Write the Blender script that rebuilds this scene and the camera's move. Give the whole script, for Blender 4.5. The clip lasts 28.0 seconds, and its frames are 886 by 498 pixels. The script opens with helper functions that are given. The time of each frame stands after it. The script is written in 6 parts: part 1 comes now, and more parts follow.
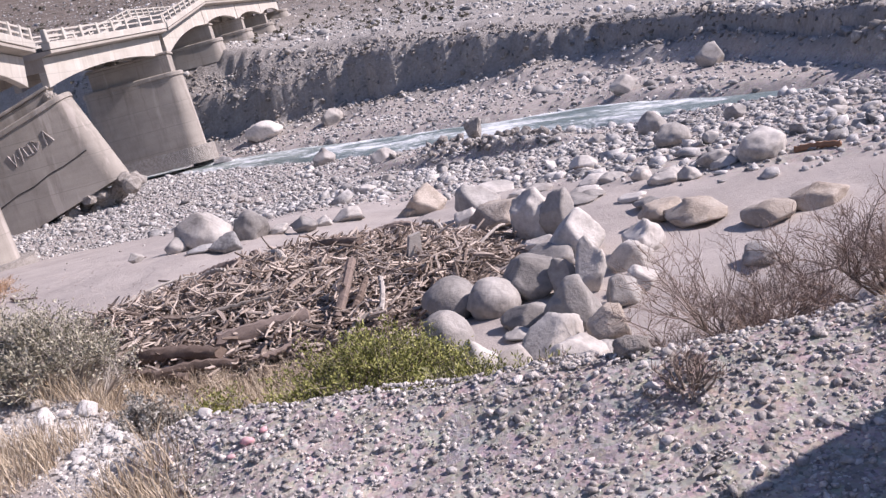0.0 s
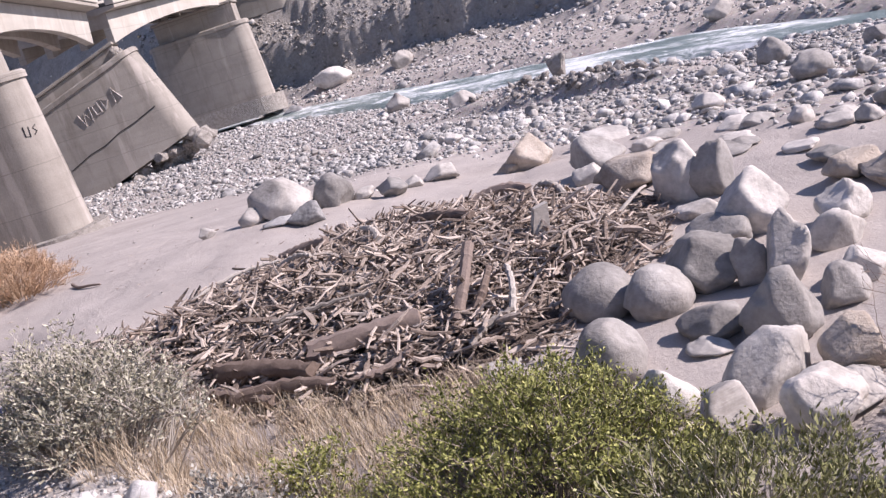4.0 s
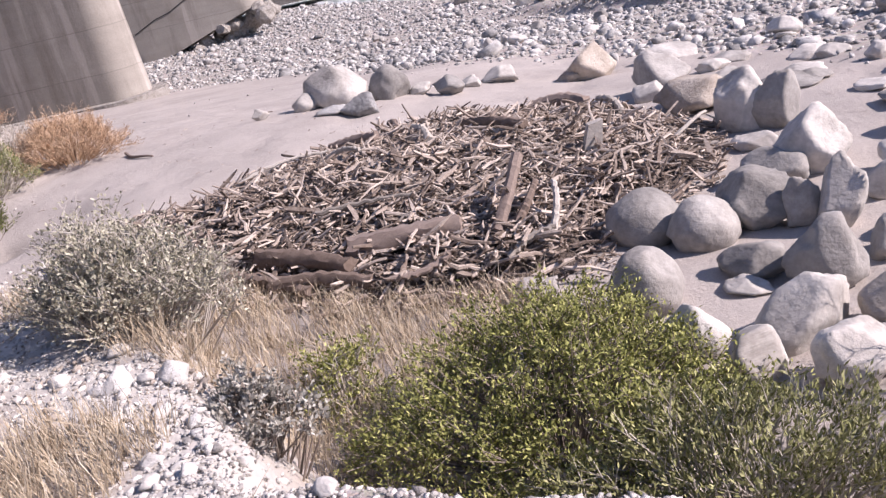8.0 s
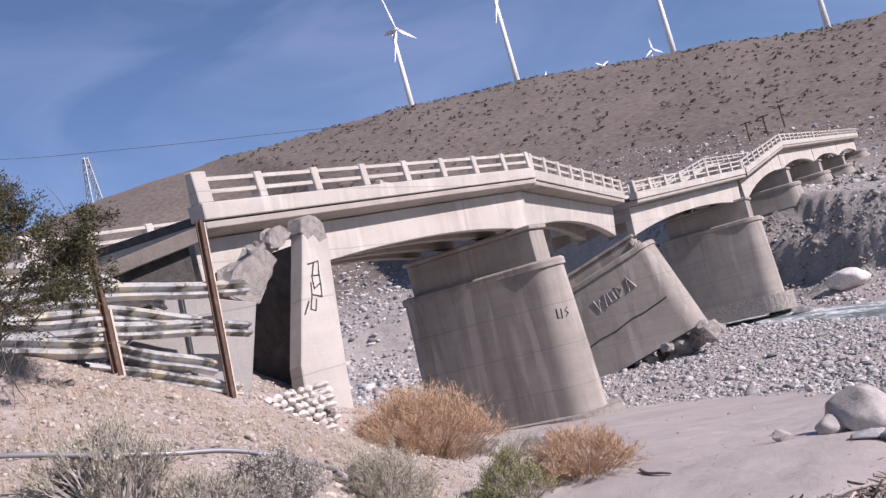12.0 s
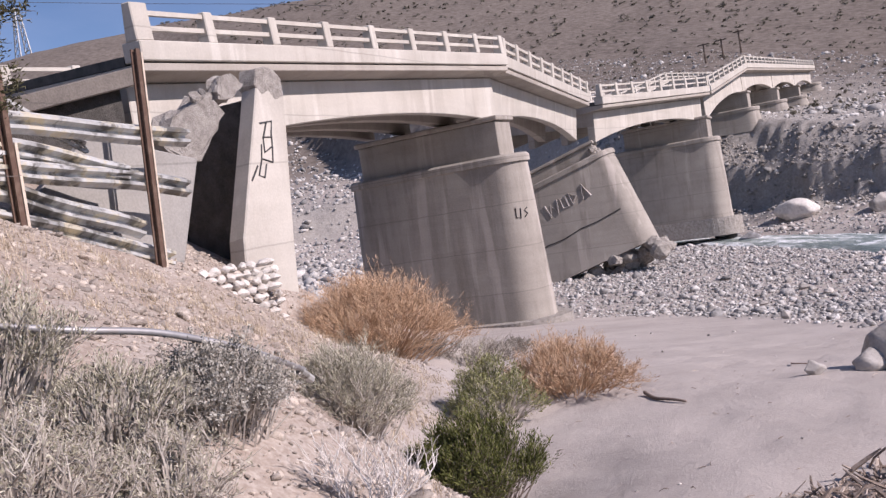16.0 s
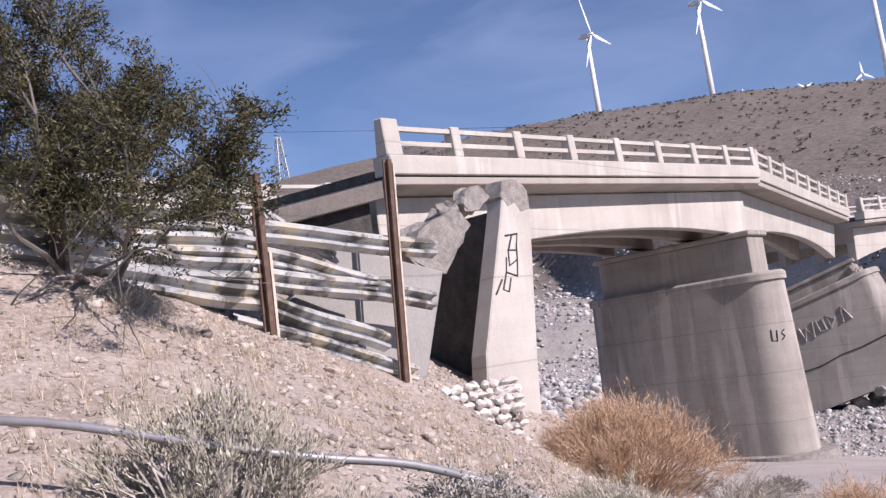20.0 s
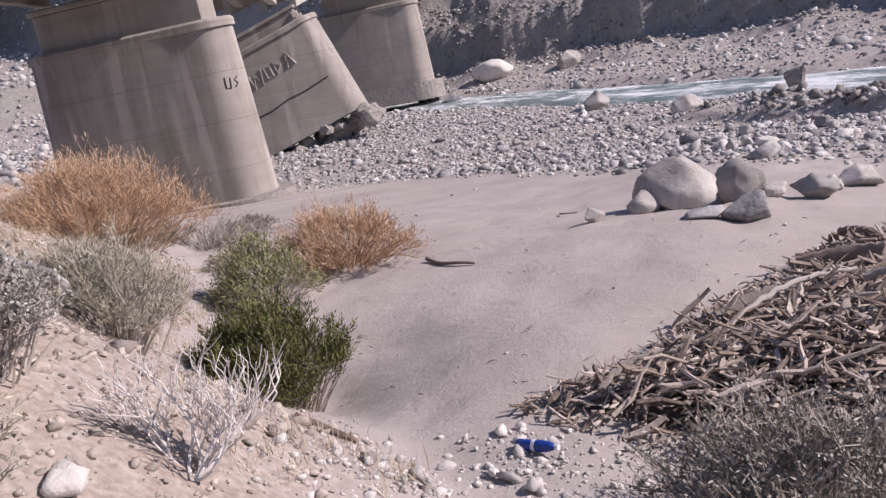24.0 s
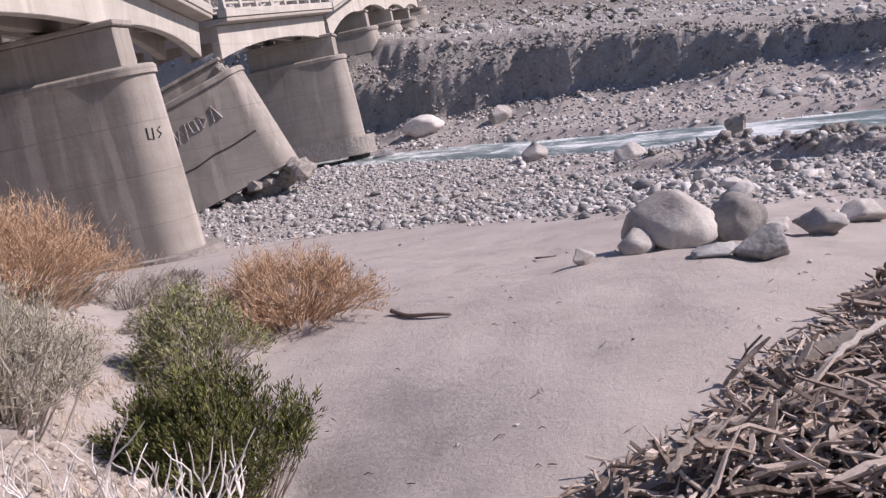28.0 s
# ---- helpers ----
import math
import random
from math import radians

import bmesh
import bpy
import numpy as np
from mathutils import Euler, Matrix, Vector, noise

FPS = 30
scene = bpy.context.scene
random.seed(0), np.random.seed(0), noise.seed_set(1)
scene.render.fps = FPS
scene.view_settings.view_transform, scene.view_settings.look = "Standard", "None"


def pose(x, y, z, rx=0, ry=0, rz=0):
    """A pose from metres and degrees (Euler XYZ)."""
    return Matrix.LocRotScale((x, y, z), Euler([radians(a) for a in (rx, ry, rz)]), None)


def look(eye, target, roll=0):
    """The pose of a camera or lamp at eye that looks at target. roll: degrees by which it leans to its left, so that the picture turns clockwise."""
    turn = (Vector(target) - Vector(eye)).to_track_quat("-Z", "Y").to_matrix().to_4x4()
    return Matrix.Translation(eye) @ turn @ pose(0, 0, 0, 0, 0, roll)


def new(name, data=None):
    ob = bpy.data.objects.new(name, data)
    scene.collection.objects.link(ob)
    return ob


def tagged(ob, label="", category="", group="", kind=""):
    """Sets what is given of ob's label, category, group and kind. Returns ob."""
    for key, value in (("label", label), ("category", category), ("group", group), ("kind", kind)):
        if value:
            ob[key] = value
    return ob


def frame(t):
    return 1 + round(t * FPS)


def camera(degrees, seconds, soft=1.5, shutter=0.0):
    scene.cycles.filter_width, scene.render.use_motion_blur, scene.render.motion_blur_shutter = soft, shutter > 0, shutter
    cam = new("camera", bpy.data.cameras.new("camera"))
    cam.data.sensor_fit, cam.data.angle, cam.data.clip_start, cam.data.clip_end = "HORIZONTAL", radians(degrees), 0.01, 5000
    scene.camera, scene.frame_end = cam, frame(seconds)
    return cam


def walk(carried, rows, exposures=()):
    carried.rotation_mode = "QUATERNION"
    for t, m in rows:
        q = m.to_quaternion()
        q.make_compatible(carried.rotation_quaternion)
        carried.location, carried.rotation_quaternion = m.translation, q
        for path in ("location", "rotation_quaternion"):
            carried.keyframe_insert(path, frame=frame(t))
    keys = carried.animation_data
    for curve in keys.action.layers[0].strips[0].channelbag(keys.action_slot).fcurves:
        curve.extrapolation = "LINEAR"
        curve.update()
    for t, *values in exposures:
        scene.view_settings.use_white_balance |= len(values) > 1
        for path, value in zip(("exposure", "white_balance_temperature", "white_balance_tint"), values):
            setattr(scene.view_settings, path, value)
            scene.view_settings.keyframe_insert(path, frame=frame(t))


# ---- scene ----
cam = camera(50.3, 28.0, soft=1.4)
PATH = [
    (0, (0.001, 0.001, 3.969), (-0.930, 3.794, 3.108), -14.98),
    (0.5, (-0.044, 0.162, 3.980), (-1.327, 3.878, 3.240), -15.05),
    (1, (-0.112, 0.490, 3.956), (-1.177, 4.263, 3.165), -14.77),
    (1.5, (-0.237, 0.743, 3.951), (-0.821, 4.584, 3.000), -14.44),
    (2, (-0.383, 0.943, 3.921), (-1.093, 4.752, 2.930), -13.84),
    (2.5, (-0.507, 1.177, 3.893), (-1.528, 4.891, 2.817), -14.17),
    (4.5, (-0.922, 1.898, 4.026), (-2.203, 5.555, 3.033), -18.48),
    (5, (-0.927, 1.960, 4.041), (-2.260, 5.627, 3.161), -17.33),
    (5.5, (-0.881, 1.881, 4.098), (-2.428, 5.427, 3.081), -15.82),
    (6, (-0.850, 1.780, 4.126), (-2.534, 5.206, 2.930), -14.23),
    (6.5, (-0.842, 1.738, 4.115), (-2.511, 5.143, 2.843), -13.51),
    (7, (-0.826, 1.752, 4.103), (-2.459, 5.160, 2.791), -12.92),
    (7.5, (-0.829, 1.806, 4.078), (-2.405, 5.234, 2.750), -13.48),
    (8, (-0.827, 1.828, 4.062), (-2.352, 5.264, 2.696), -14.02),
    (8.5, (-0.820, 1.679, 4.168), (-2.527, 5.083, 2.942), -13.83),
    (9, (-0.754, 1.415, 4.311), (-2.726, 4.756, 3.337), -12.80),
    (9.5, (-0.720, 1.207, 4.371), (-3.036, 4.387, 3.645), -13.42),
    (10, (-0.732, 1.197, 4.360), (-3.355, 4.170, 3.835), -12.58),
    (10.5, (-0.948, 1.227, 4.380), (-3.554, 4.248, 4.078), -13.15),
    (11, (-1.281, 1.240, 4.390), (-4.037, 4.133, 4.570), -14.32),
    (11.5, (-1.612, 1.272, 4.362), (-4.357, 4.163, 4.689), -14.79),
    (13.5, (-3.103, 1.752, 4.330), (-5.774, 4.719, 4.591), -14.53),
    (14, (-3.356, 1.919, 4.351), (-6.153, 4.773, 4.535), -13.02),
    (14.5, (-3.528, 2.106, 4.294), (-6.244, 5.041, 4.381), -10.67),
    (15, (-3.699, 2.260, 4.290), (-6.350, 5.253, 4.194), -11.36),
    (15.5, (-3.830, 2.353, 4.267), (-6.312, 5.480, 4.012), -8.96),
    (16, (-3.983, 2.525, 4.252), (-6.576, 5.566, 4.094), -9.42),
    (16.5, (-4.154, 2.632, 4.234), (-6.872, 5.566, 4.141), -6.17),
    (17, (-4.344, 2.674, 4.227), (-7.189, 5.483, 4.099), -6.92),
    (17.5, (-4.426, 2.760, 4.217), (-7.364, 5.470, 4.060), -6.14),
    (18, (-4.542, 2.895, 4.204), (-7.412, 5.681, 4.216), -3.72),
    (18.5, (-4.690, 2.927, 4.161), (-7.448, 5.821, 4.301), -3.02),
    (19, (-4.711, 3.010, 4.161), (-7.439, 5.931, 4.331), -6.29),
    (19.5, (-4.678, 2.982, 4.205), (-7.663, 5.632, 4.464), -5.40),
    (20, (-4.802, 2.935, 4.289), (-7.978, 5.318, 4.770), -7.88),
    (20.5, (-4.810, 2.833, 4.312), (-8.054, 5.108, 4.858), -7.96),
    (21, (-4.817, 2.862, 4.246), (-8.073, 5.163, 4.559), -9.07),
    (21.5, (-4.678, 3.086, 4.175), (-7.638, 5.777, 4.172), -11.34),
    (23.5, (-5.172, 3.059, 4.197), (-7.303, 6.360, 3.447), -16.16),
    (24, (-5.220, 3.160, 4.147), (-6.803, 6.720, 3.244), -11.90),
    (24.5, (-5.481, 3.427, 4.054), (-6.671, 7.123, 3.095), -15.73),
    (25, (-5.539, 3.687, 3.988), (-6.339, 7.470, 2.966), -12.51),
    (25.5, (-5.824, 3.831, 3.953), (-6.811, 7.560, 2.896), -11.55),
    (26, (-6.176, 3.899, 4.023), (-7.155, 7.483, 2.541), -11.90),
    (26.5, (-6.020, 4.075, 3.926), (-7.694, 7.545, 2.848), -9.27),
    (27, (-5.961, 4.168, 3.897), (-7.479, 7.732, 2.898), -10.78),
    (27.5, (-6.012, 4.205, 3.859), (-7.382, 7.895, 3.143), -11.83),
    (28, (-6.101, 4.288, 3.815), (-7.369, 8.012, 3.092), -11.89),

]
EXPOSURES = [(0, 0.43, 6300, 24), (3, 0.47, 6300, 24), (8, 0.60, 6400, 24), (10.5, 0.24, 6250, 24), (14, 0.22, 6200, 24), (16, 0.20, 6350, 24), (18, 0.27, 6350, 24), (20, 0.31, 6200, 24), (21.5, 0.28, 6250, 24), (24, 0.12, 6400, 24), (25, 0.24, 6400, 24), (26, 0.17, 6400, 24), (28, 0.17, 6400, 24)]
walk(cam, [(t, look(eye, target, roll)) for t, eye, target, roll in PATH], EXPOSURES)

# ---- light ----
SUN_AZ, SUN_EL = radians(11), radians(35)      # azimuth from +x towards +y
world = bpy.data.worlds.new("sky")
scene.world = world
world.use_nodes = True
wt = world.node_tree
sky = wt.nodes.new("ShaderNodeTexSky")
sky.sky_type, sky.sun_disc = "NISHITA", False
sky.sun_elevation, sky.sun_rotation = SUN_EL, radians(90) - SUN_AZ
sky.air_density, sky.dust_density, sky.ozone_density = 1.0, 0.15, 5.0
sky.altitude = 600
# thin high cloud over the whole sky
veil = wt.nodes.new("ShaderNodeTexNoise")
veil.inputs["Scale"].default_value, veil.inputs["Detail"].default_value, veil.inputs["Distortion"].default_value = 2.2, 6.0, 1.2
stretch = wt.nodes.new("ShaderNodeMapping")
stretch.inputs["Scale"].default_value, stretch.inputs["Rotation"].default_value = (1.0, 2.2, 5.0), (0.2, 0.35, 0.9)
wt.links.new(wt.nodes.new("ShaderNodeTexCoord").outputs["Generated"], stretch.inputs["Vector"])
wt.links.new(stretch.outputs[0], veil.inputs["Vector"])
veil_ramp = wt.nodes.new("ShaderNodeMapRange")
veil_ramp.inputs["From Min"].default_value, veil_ramp.inputs["From Max"].default_value = 0.38, 0.75
veil_ramp.inputs["To Min"].default_value, veil_ramp.inputs["To Max"].default_value = 0.04, 0.26
wt.links.new(veil.outputs["Fac"], veil_ramp.inputs["Value"])
veiled = wt.nodes.new("ShaderNodeMix")
veiled.data_type = "RGBA"
veiled.inputs["B"].default_value = (5.6, 6.6, 9.2, 1)
wt.links.new(veil_ramp.outputs[0], veiled.inputs["Factor"])
wt.links.new(sky.outputs[0], veiled.inputs["A"])
wt.links.new(veiled.outputs["Result"], wt.nodes["Background"].inputs[0])
wt.nodes["Background"].inputs[1].default_value = 0.08
sun = new("sun", bpy.data.lights.new("sun", "SUN"))
sun.data.energy, sun.data.angle, sun.data.color = 5.0, radians(0.53), (1.0, 0.935, 0.85)
SUN_DIR = Vector((math.cos(SUN_AZ) * math.cos(SUN_EL), math.sin(SUN_AZ) * math.cos(SUN_EL), math.sin(SUN_EL)))
sun.matrix_world = look(SUN_DIR * 50, (0, 0, 0))


# ---- materials ----
def nodes(name, rough=0.9, metal=0.0, spec=0.3):
    m = bpy.data.materials.new(name)
    m.use_nodes = True
    b = m.node_tree.nodes["Principled BSDF"]
    b.inputs["Roughness"].default_value, b.inputs["Metallic"].default_value = rough, metal
    b.inputs["Specular IOR Level"].default_value = spec
    return m, m.node_tree, b


def place(t):
    return t.nodes.new("ShaderNodeNewGeometry").outputs["Position"]


def noisy(t, scale, detail=4.0, rough=0.55, vec=None, dist=0.0):
    q = t.nodes.new("ShaderNodeTexNoise")
    q.inputs["Scale"].default_value, q.inputs["Detail"].default_value = scale, detail
    q.inputs["Roughness"].default_value, q.inputs["Distortion"].default_value = rough, dist
    t.links.new(vec if vec is not None else place(t), q.inputs["Vector"])
    return q.outputs["Fac"]


def ramp(t, fac, *stops):
    q = t.nodes.new("ShaderNodeValToRGB")
    e = q.color_ramp.elements
    while len(e) < len(stops):
        e.new(0.5)
    for k, (p, c) in enumerate(stops):
        e[k].position = p
        e[k].color = (*c, 1) if len(c) == 3 else c
    t.links.new(fac, q.inputs["Fac"])
    return q.outputs["Color"]


def mix(t, fac, a, b, mode="MIX"):
    q = t.nodes.new("ShaderNodeMix")
    q.data_type, q.blend_type = "RGBA", mode
    for sock, val in ((q.inputs["Factor"], fac), (q.inputs["A"], a), (q.inputs["B"], b)):
        if isinstance(val, (int, float)):
            sock.default_value = val
        elif isinstance(val, tuple):
            sock.default_value = (*val, 1)
        else:
            t.links.new(val, sock)
    return q.outputs["Result"]


def calc(t, op, a, b=0.0, clamp=False):
    q = t.nodes.new("ShaderNodeMath")
    q.operation, q.use_clamp = op, clamp
    for sock, val in zip(q.inputs, (a, b)):
        if isinstance(val, (int, float)):
            sock.default_value = val
        else:
            t.links.new(val, sock)
    return q.outputs[0]


def bumped(t, b, height, strength=0.5, dist=0.02):
    q = t.nodes.new("ShaderNodeBump")
    q.inputs["Strength"].default_value, q.inputs["Distance"].default_value = strength, dist
    t.links.new(height, q.inputs["Height"])
    t.links.new(q.outputs[0], b.inputs["Normal"])


def piece(t):
    """A number of its own for every loose piece of a mesh."""
    return t.nodes.new("ShaderNodeNewGeometry").outputs["Random Per Island"]


def whole(t):
    """A number of its own for every object."""
    return t.nodes.new("ShaderNodeObjectInfo").outputs["Random"]


def stony(name, dark, mid, light, scale=6.0, rough=0.92, vary=None, bump=0.6, dist=0.02, spread=0.35):
    """Stone or earth: mottled at two scales, each piece in a shade of its own."""
    m, t, b = nodes(name, rough)
    c = ramp(t, noisy(t, scale, 6, 0.62), (0.30, dark), (0.5, mid), (0.72, light))
    c = mix(t, 0.22, c, ramp(t, noisy(t, scale * 9, 3), (0.35, dark), (0.65, light)))
    if vary:
        v = ramp(t, vary(t), (0.0, (1 - spread,) * 3), (1.0, (1 + spread, 1 + spread * 0.96, 1 + spread * 0.9)))
        c = mix(t, 1.0, c, v, "MULTIPLY")
    t.links.new(c, b.inputs["Base Color"])
    bumped(t, b, calc(t, "ADD", noisy(t, scale * 2.5, 8, 0.7), calc(t, "MULTIPLY", noisy(t, scale * 14, 3), 0.35)), bump, dist)
    return m


def earth(name):
    """The ground: pale sand, gravel, brown earth and far hillside, by the masks that the mesh carries."""
    m, t, b = nodes(name, 0.95, 0, 0.15)

    def mask(key):
        q = t.nodes.new("ShaderNodeAttribute")
        q.attribute_name = key
        return q.outputs["Fac"]
    sand = ramp(t, noisy(t, 0.55, 6, 0.6), (0.34, (0.37, 0.332, 0.308)), (0.62, (0.48, 0.434, 0.404)))
    sand = mix(t, ramp(t, noisy(t, 2.6, 5, 0.65), (0.55, (0, 0, 0)), (0.72, (0.5, 0.5, 0.5))), sand, (0.35, 0.311, 0.285))
    sand = mix(t, 0.25, sand, ramp(t, noisy(t, 60, 3), (0.3, (0.20, 0.17, 0.15)), (0.7, (0.48, 0.42, 0.38))))
    vo = t.nodes.new("ShaderNodeTexVoronoi")
    vo.inputs["Scale"].default_value = 16
    t.links.new(place(t), vo.inputs["Vector"])
    grit = ramp(t, noisy(t, 2.0, 8, 0.75), (0.25, (0.175, 0.166, 0.16)), (0.55, (0.30, 0.287, 0.278)), (0.8, (0.43, 0.413, 0.402)))
    vf = t.nodes.new("ShaderNodeTexVoronoi")
    vf.inputs["Scale"].default_value = 70
    t.links.new(place(t), vf.inputs["Vector"])
    grit = mix(t, 0.5, grit, mix(t, 0.85, vf.outputs["Color"], (0.36, 0.33, 0.31), "COLOR"), "OVERLAY")
    grit = mix(t, 0.3, grit, mix(t, 0.75, vo.outputs["Color"], (0.30, 0.28, 0.26), "COLOR"), "OVERLAY")
    soil = ramp(t, noisy(t, 1.3, 7, 0.7), (0.30, (0.26, 0.19, 0.148)), (0.5, (0.40, 0.335, 0.285)), (0.75, (0.50, 0.45, 0.41)))
    soil = mix(t, 0.45, soil, ramp(t, noisy(t, 24, 4), (0.35, (0.20, 0.15, 0.12)), (0.68, (0.52, 0.46, 0.41))))
    bank = ramp(t, noisy(t, 0.8, 8, 0.72), (0.3, (0.23, 0.21, 0.192)), (0.52, (0.35, 0.322, 0.297)), (0.75, (0.47, 0.44, 0.41)))
    bank = mix(t, 0.4, bank, ramp(t, noisy(t, 5, 6, 0.7), (0.35, (0.16, 0.147, 0.135)), (0.66, (0.46, 0.43, 0.40))))
    slope = ramp(t, noisy(t, 0.05, 7, 0.65), (0.3, (0.145, 0.12, 0.102)), (0.7, (0.215, 0.182, 0.157)))
    vb = t.nodes.new("ShaderNodeTexVoronoi")
    vb.inputs["Scale"].default_value, vb.inputs["Randomness"].default_value = 0.42, 1.0
    t.links.new(place(t), vb.inputs["Vector"])
    spots = ramp(t, calc(t, "ADD", vb.outputs["Distance"], calc(t, "MULTIPLY", noisy(t, 0.6, 3), 0.5)), (0.42, (1, 1, 1)), (0.58, (0, 0, 0)))
    slope = mix(t, calc(t, "MULTIPLY", spots, 0.4), slope, (0.075, 0.066, 0.052))
    slope = mix(t, 0.45, slope, ramp(t, noisy(t, 0.8, 5, 0.7), (0.4, (0.08, 0.067, 0.057)), (0.62, (0.24, 0.205, 0.18))))
    c = mix(t, mask("gravel"), sand, grit)
    c = mix(t, mask("soil"), c, soil)
    c = mix(t, calc(t, "MULTIPLY", mask("pale"), 0.8), c, ramp(t, noisy(t, 9, 6, 0.7), (0.3, (0.46, 0.43, 0.40)), (0.7, (0.66, 0.63, 0.595))))
    c = mix(t, mask("bank"), c, bank)
    c = mix(t, mask("slope"), c, slope)
    t.links.new(c, b.inputs["Base Color"])
    crag = calc(t, "MULTIPLY", calc(t, "MULTIPLY", noisy(t, 0.9, 8, 0.75), mask("bank")), 9.0)
    h = calc(t, "ADD", calc(t, "ADD", noisy(t, 3.5, 8, 0.7), crag), calc(t, "MULTIPLY", noisy(t, 34, 5, 0.75), 0.34))
    bumped(t, b, h, 0.55, 0.05)
    return m


def concrete(name, dark, light, stain=0.5, warm=(0.42, 0.33, 0.27), wash=0.0, lime=(0.56, 0.50, 0.455)):
    m, t, b = nodes(name, 0.88, 0, 0.25)
    c = ramp(t, noisy(t, 0.7, 6, 0.6), (0.3, dark), (0.7, light))
    mp = t.nodes.new("ShaderNodeMapping")
    mp.inputs["Scale"].default_value = (2.2, 2.2, 0.22)
    t.links.new(place(t), mp.inputs["Vector"])
    c = mix(t, calc(t, "MULTIPLY", ramp(t, noisy(t, 1.0, 5, 0.6, mp.outputs[0]), (0.5, (0, 0, 0)), (0.7, (1, 1, 1))), stain), c, warm)
    wp = t.nodes.new("ShaderNodeMapping")
    wp.inputs["Scale"].default_value, wp.inputs["Location"].default_value = (1.5, 1.5, 0.13), (3.1, 1.7, 0.4)
    t.links.new(place(t), wp.inputs["Vector"])
    c = mix(t, calc(t, "MULTIPLY", ramp(t, noisy(t, 1.0, 4, 0.55, wp.outputs[0]), (0.57, (0, 0, 0)), (0.64, (1, 1, 1))), wash), c, lime)
    sp = t.nodes.new("ShaderNodeSeparateXYZ")
    t.links.new(place(t), sp.inputs[0])
    lift = calc(t, "FRACT", calc(t, "MULTIPLY", calc(t, "ADD", sp.outputs[2], calc(t, "MULTIPLY", noisy(t, 1.5, 3), 0.05)), 0.72))
    c = mix(t, calc(t, "MULTIPLY", calc(t, "LESS_THAN", lift, 0.022), 0.45), c, tuple(v * 0.45 for v in dark))
    bd = t.nodes.new("ShaderNodeMapping")
    bd.inputs["Scale"].default_value = (0.25, 0.25, 3.0)
    t.links.new(place(t), bd.inputs["Vector"])
    c = mix(t, 0.22, c, ramp(t, noisy(t, 1.2, 3, 0.5, bd.outputs[0]), (0.35, dark), (0.65, light)))
    c = mix(t, 0.09, c, ramp(t, noisy(t, 30, 4, 0.7), (0.4, (0.12, 0.11, 0.10)), (0.6, (0.62, 0.58, 0.54))))
    t.links.new(c, b.inputs["Base Color"])
    bumped(t, b, calc(t, "ADD", noisy(t, 9, 7, 0.7), calc(t, "MULTIPLY", noisy(t, 1.2, 3, 0.5, bd.outputs[0]), 0.8)), 0.35, 0.02)
    return m


def painted(name, color, rough=0.6, metal=0.0, wear=(0.2, 0.15, 0.12), amount=0.3, scale=5):
    m, t, b = nodes(name, rough, metal, 0.4)
    c = mix(t, 0.25, color, ramp(t, noisy(t, scale * 4, 4), (0.35, tuple(v * 0.7 for v in color)), (0.65, tuple(min(1, v * 1.25) for v in color))))
    c = mix(t, calc(t, "MULTIPLY", ramp(t, noisy(t, scale, 6, 0.7), (0.5, (0, 0, 0)), (0.62, (1, 1, 1))), amount), c, wear)
    t.links.new(c, b.inputs["Base Color"])
    bumped(t, b, noisy(t, scale * 5, 4), 0.2, 0.005)
    return m


def leafy(name, dark, light, tip=None, trans=0.25):
    """Leaves or twigs, each in a shade of its own."""
    m, t, b = nodes(name, 0.75, 0, 0.2)
    c = ramp(t, piece(t), (0.0, dark), (0.75, light), (1.0, tip or light))
    t.links.new(c, b.inputs["Base Color"])
    return m


M_GROUND = earth("ground_earth")
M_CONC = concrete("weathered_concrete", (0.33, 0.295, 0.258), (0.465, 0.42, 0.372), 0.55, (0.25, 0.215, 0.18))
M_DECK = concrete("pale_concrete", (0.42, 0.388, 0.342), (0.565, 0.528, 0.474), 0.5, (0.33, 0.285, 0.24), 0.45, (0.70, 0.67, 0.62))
M_PIER = concrete("pier_concrete", (0.275, 0.247, 0.216), (0.405, 0.368, 0.326), 0.8, (0.18, 0.155, 0.13), 0.6)
M_BREAK = stony("broken_concrete", (0.20, 0.18, 0.16), (0.36, 0.33, 0.30), (0.50, 0.46, 0.42), 7, bump=1.0, dist=0.05)
M_COBBLE = stony("cobbles", (0.21, 0.203, 0.20), (0.40, 0.388, 0.38), (0.60, 0.585, 0.575), 10, vary=piece, spread=0.5)
M_GRAVEL = stony("bank_gravel", (0.29, 0.268, 0.253), (0.51, 0.478, 0.455), (0.70, 0.668, 0.645), 22, vary=piece, spread=0.45)
M_BOULDER = stony("granite_boulder", (0.21, 0.195, 0.182), (0.40, 0.373, 0.35), (0.58, 0.55, 0.52), 2.4, vary=whole, spread=0.36, bump=0.5, dist=0.03)
M_ROAD = stony("old_asphalt", (0.05, 0.05, 0.05), (0.08, 0.078, 0.075), (0.12, 0.115, 0.11), 5)


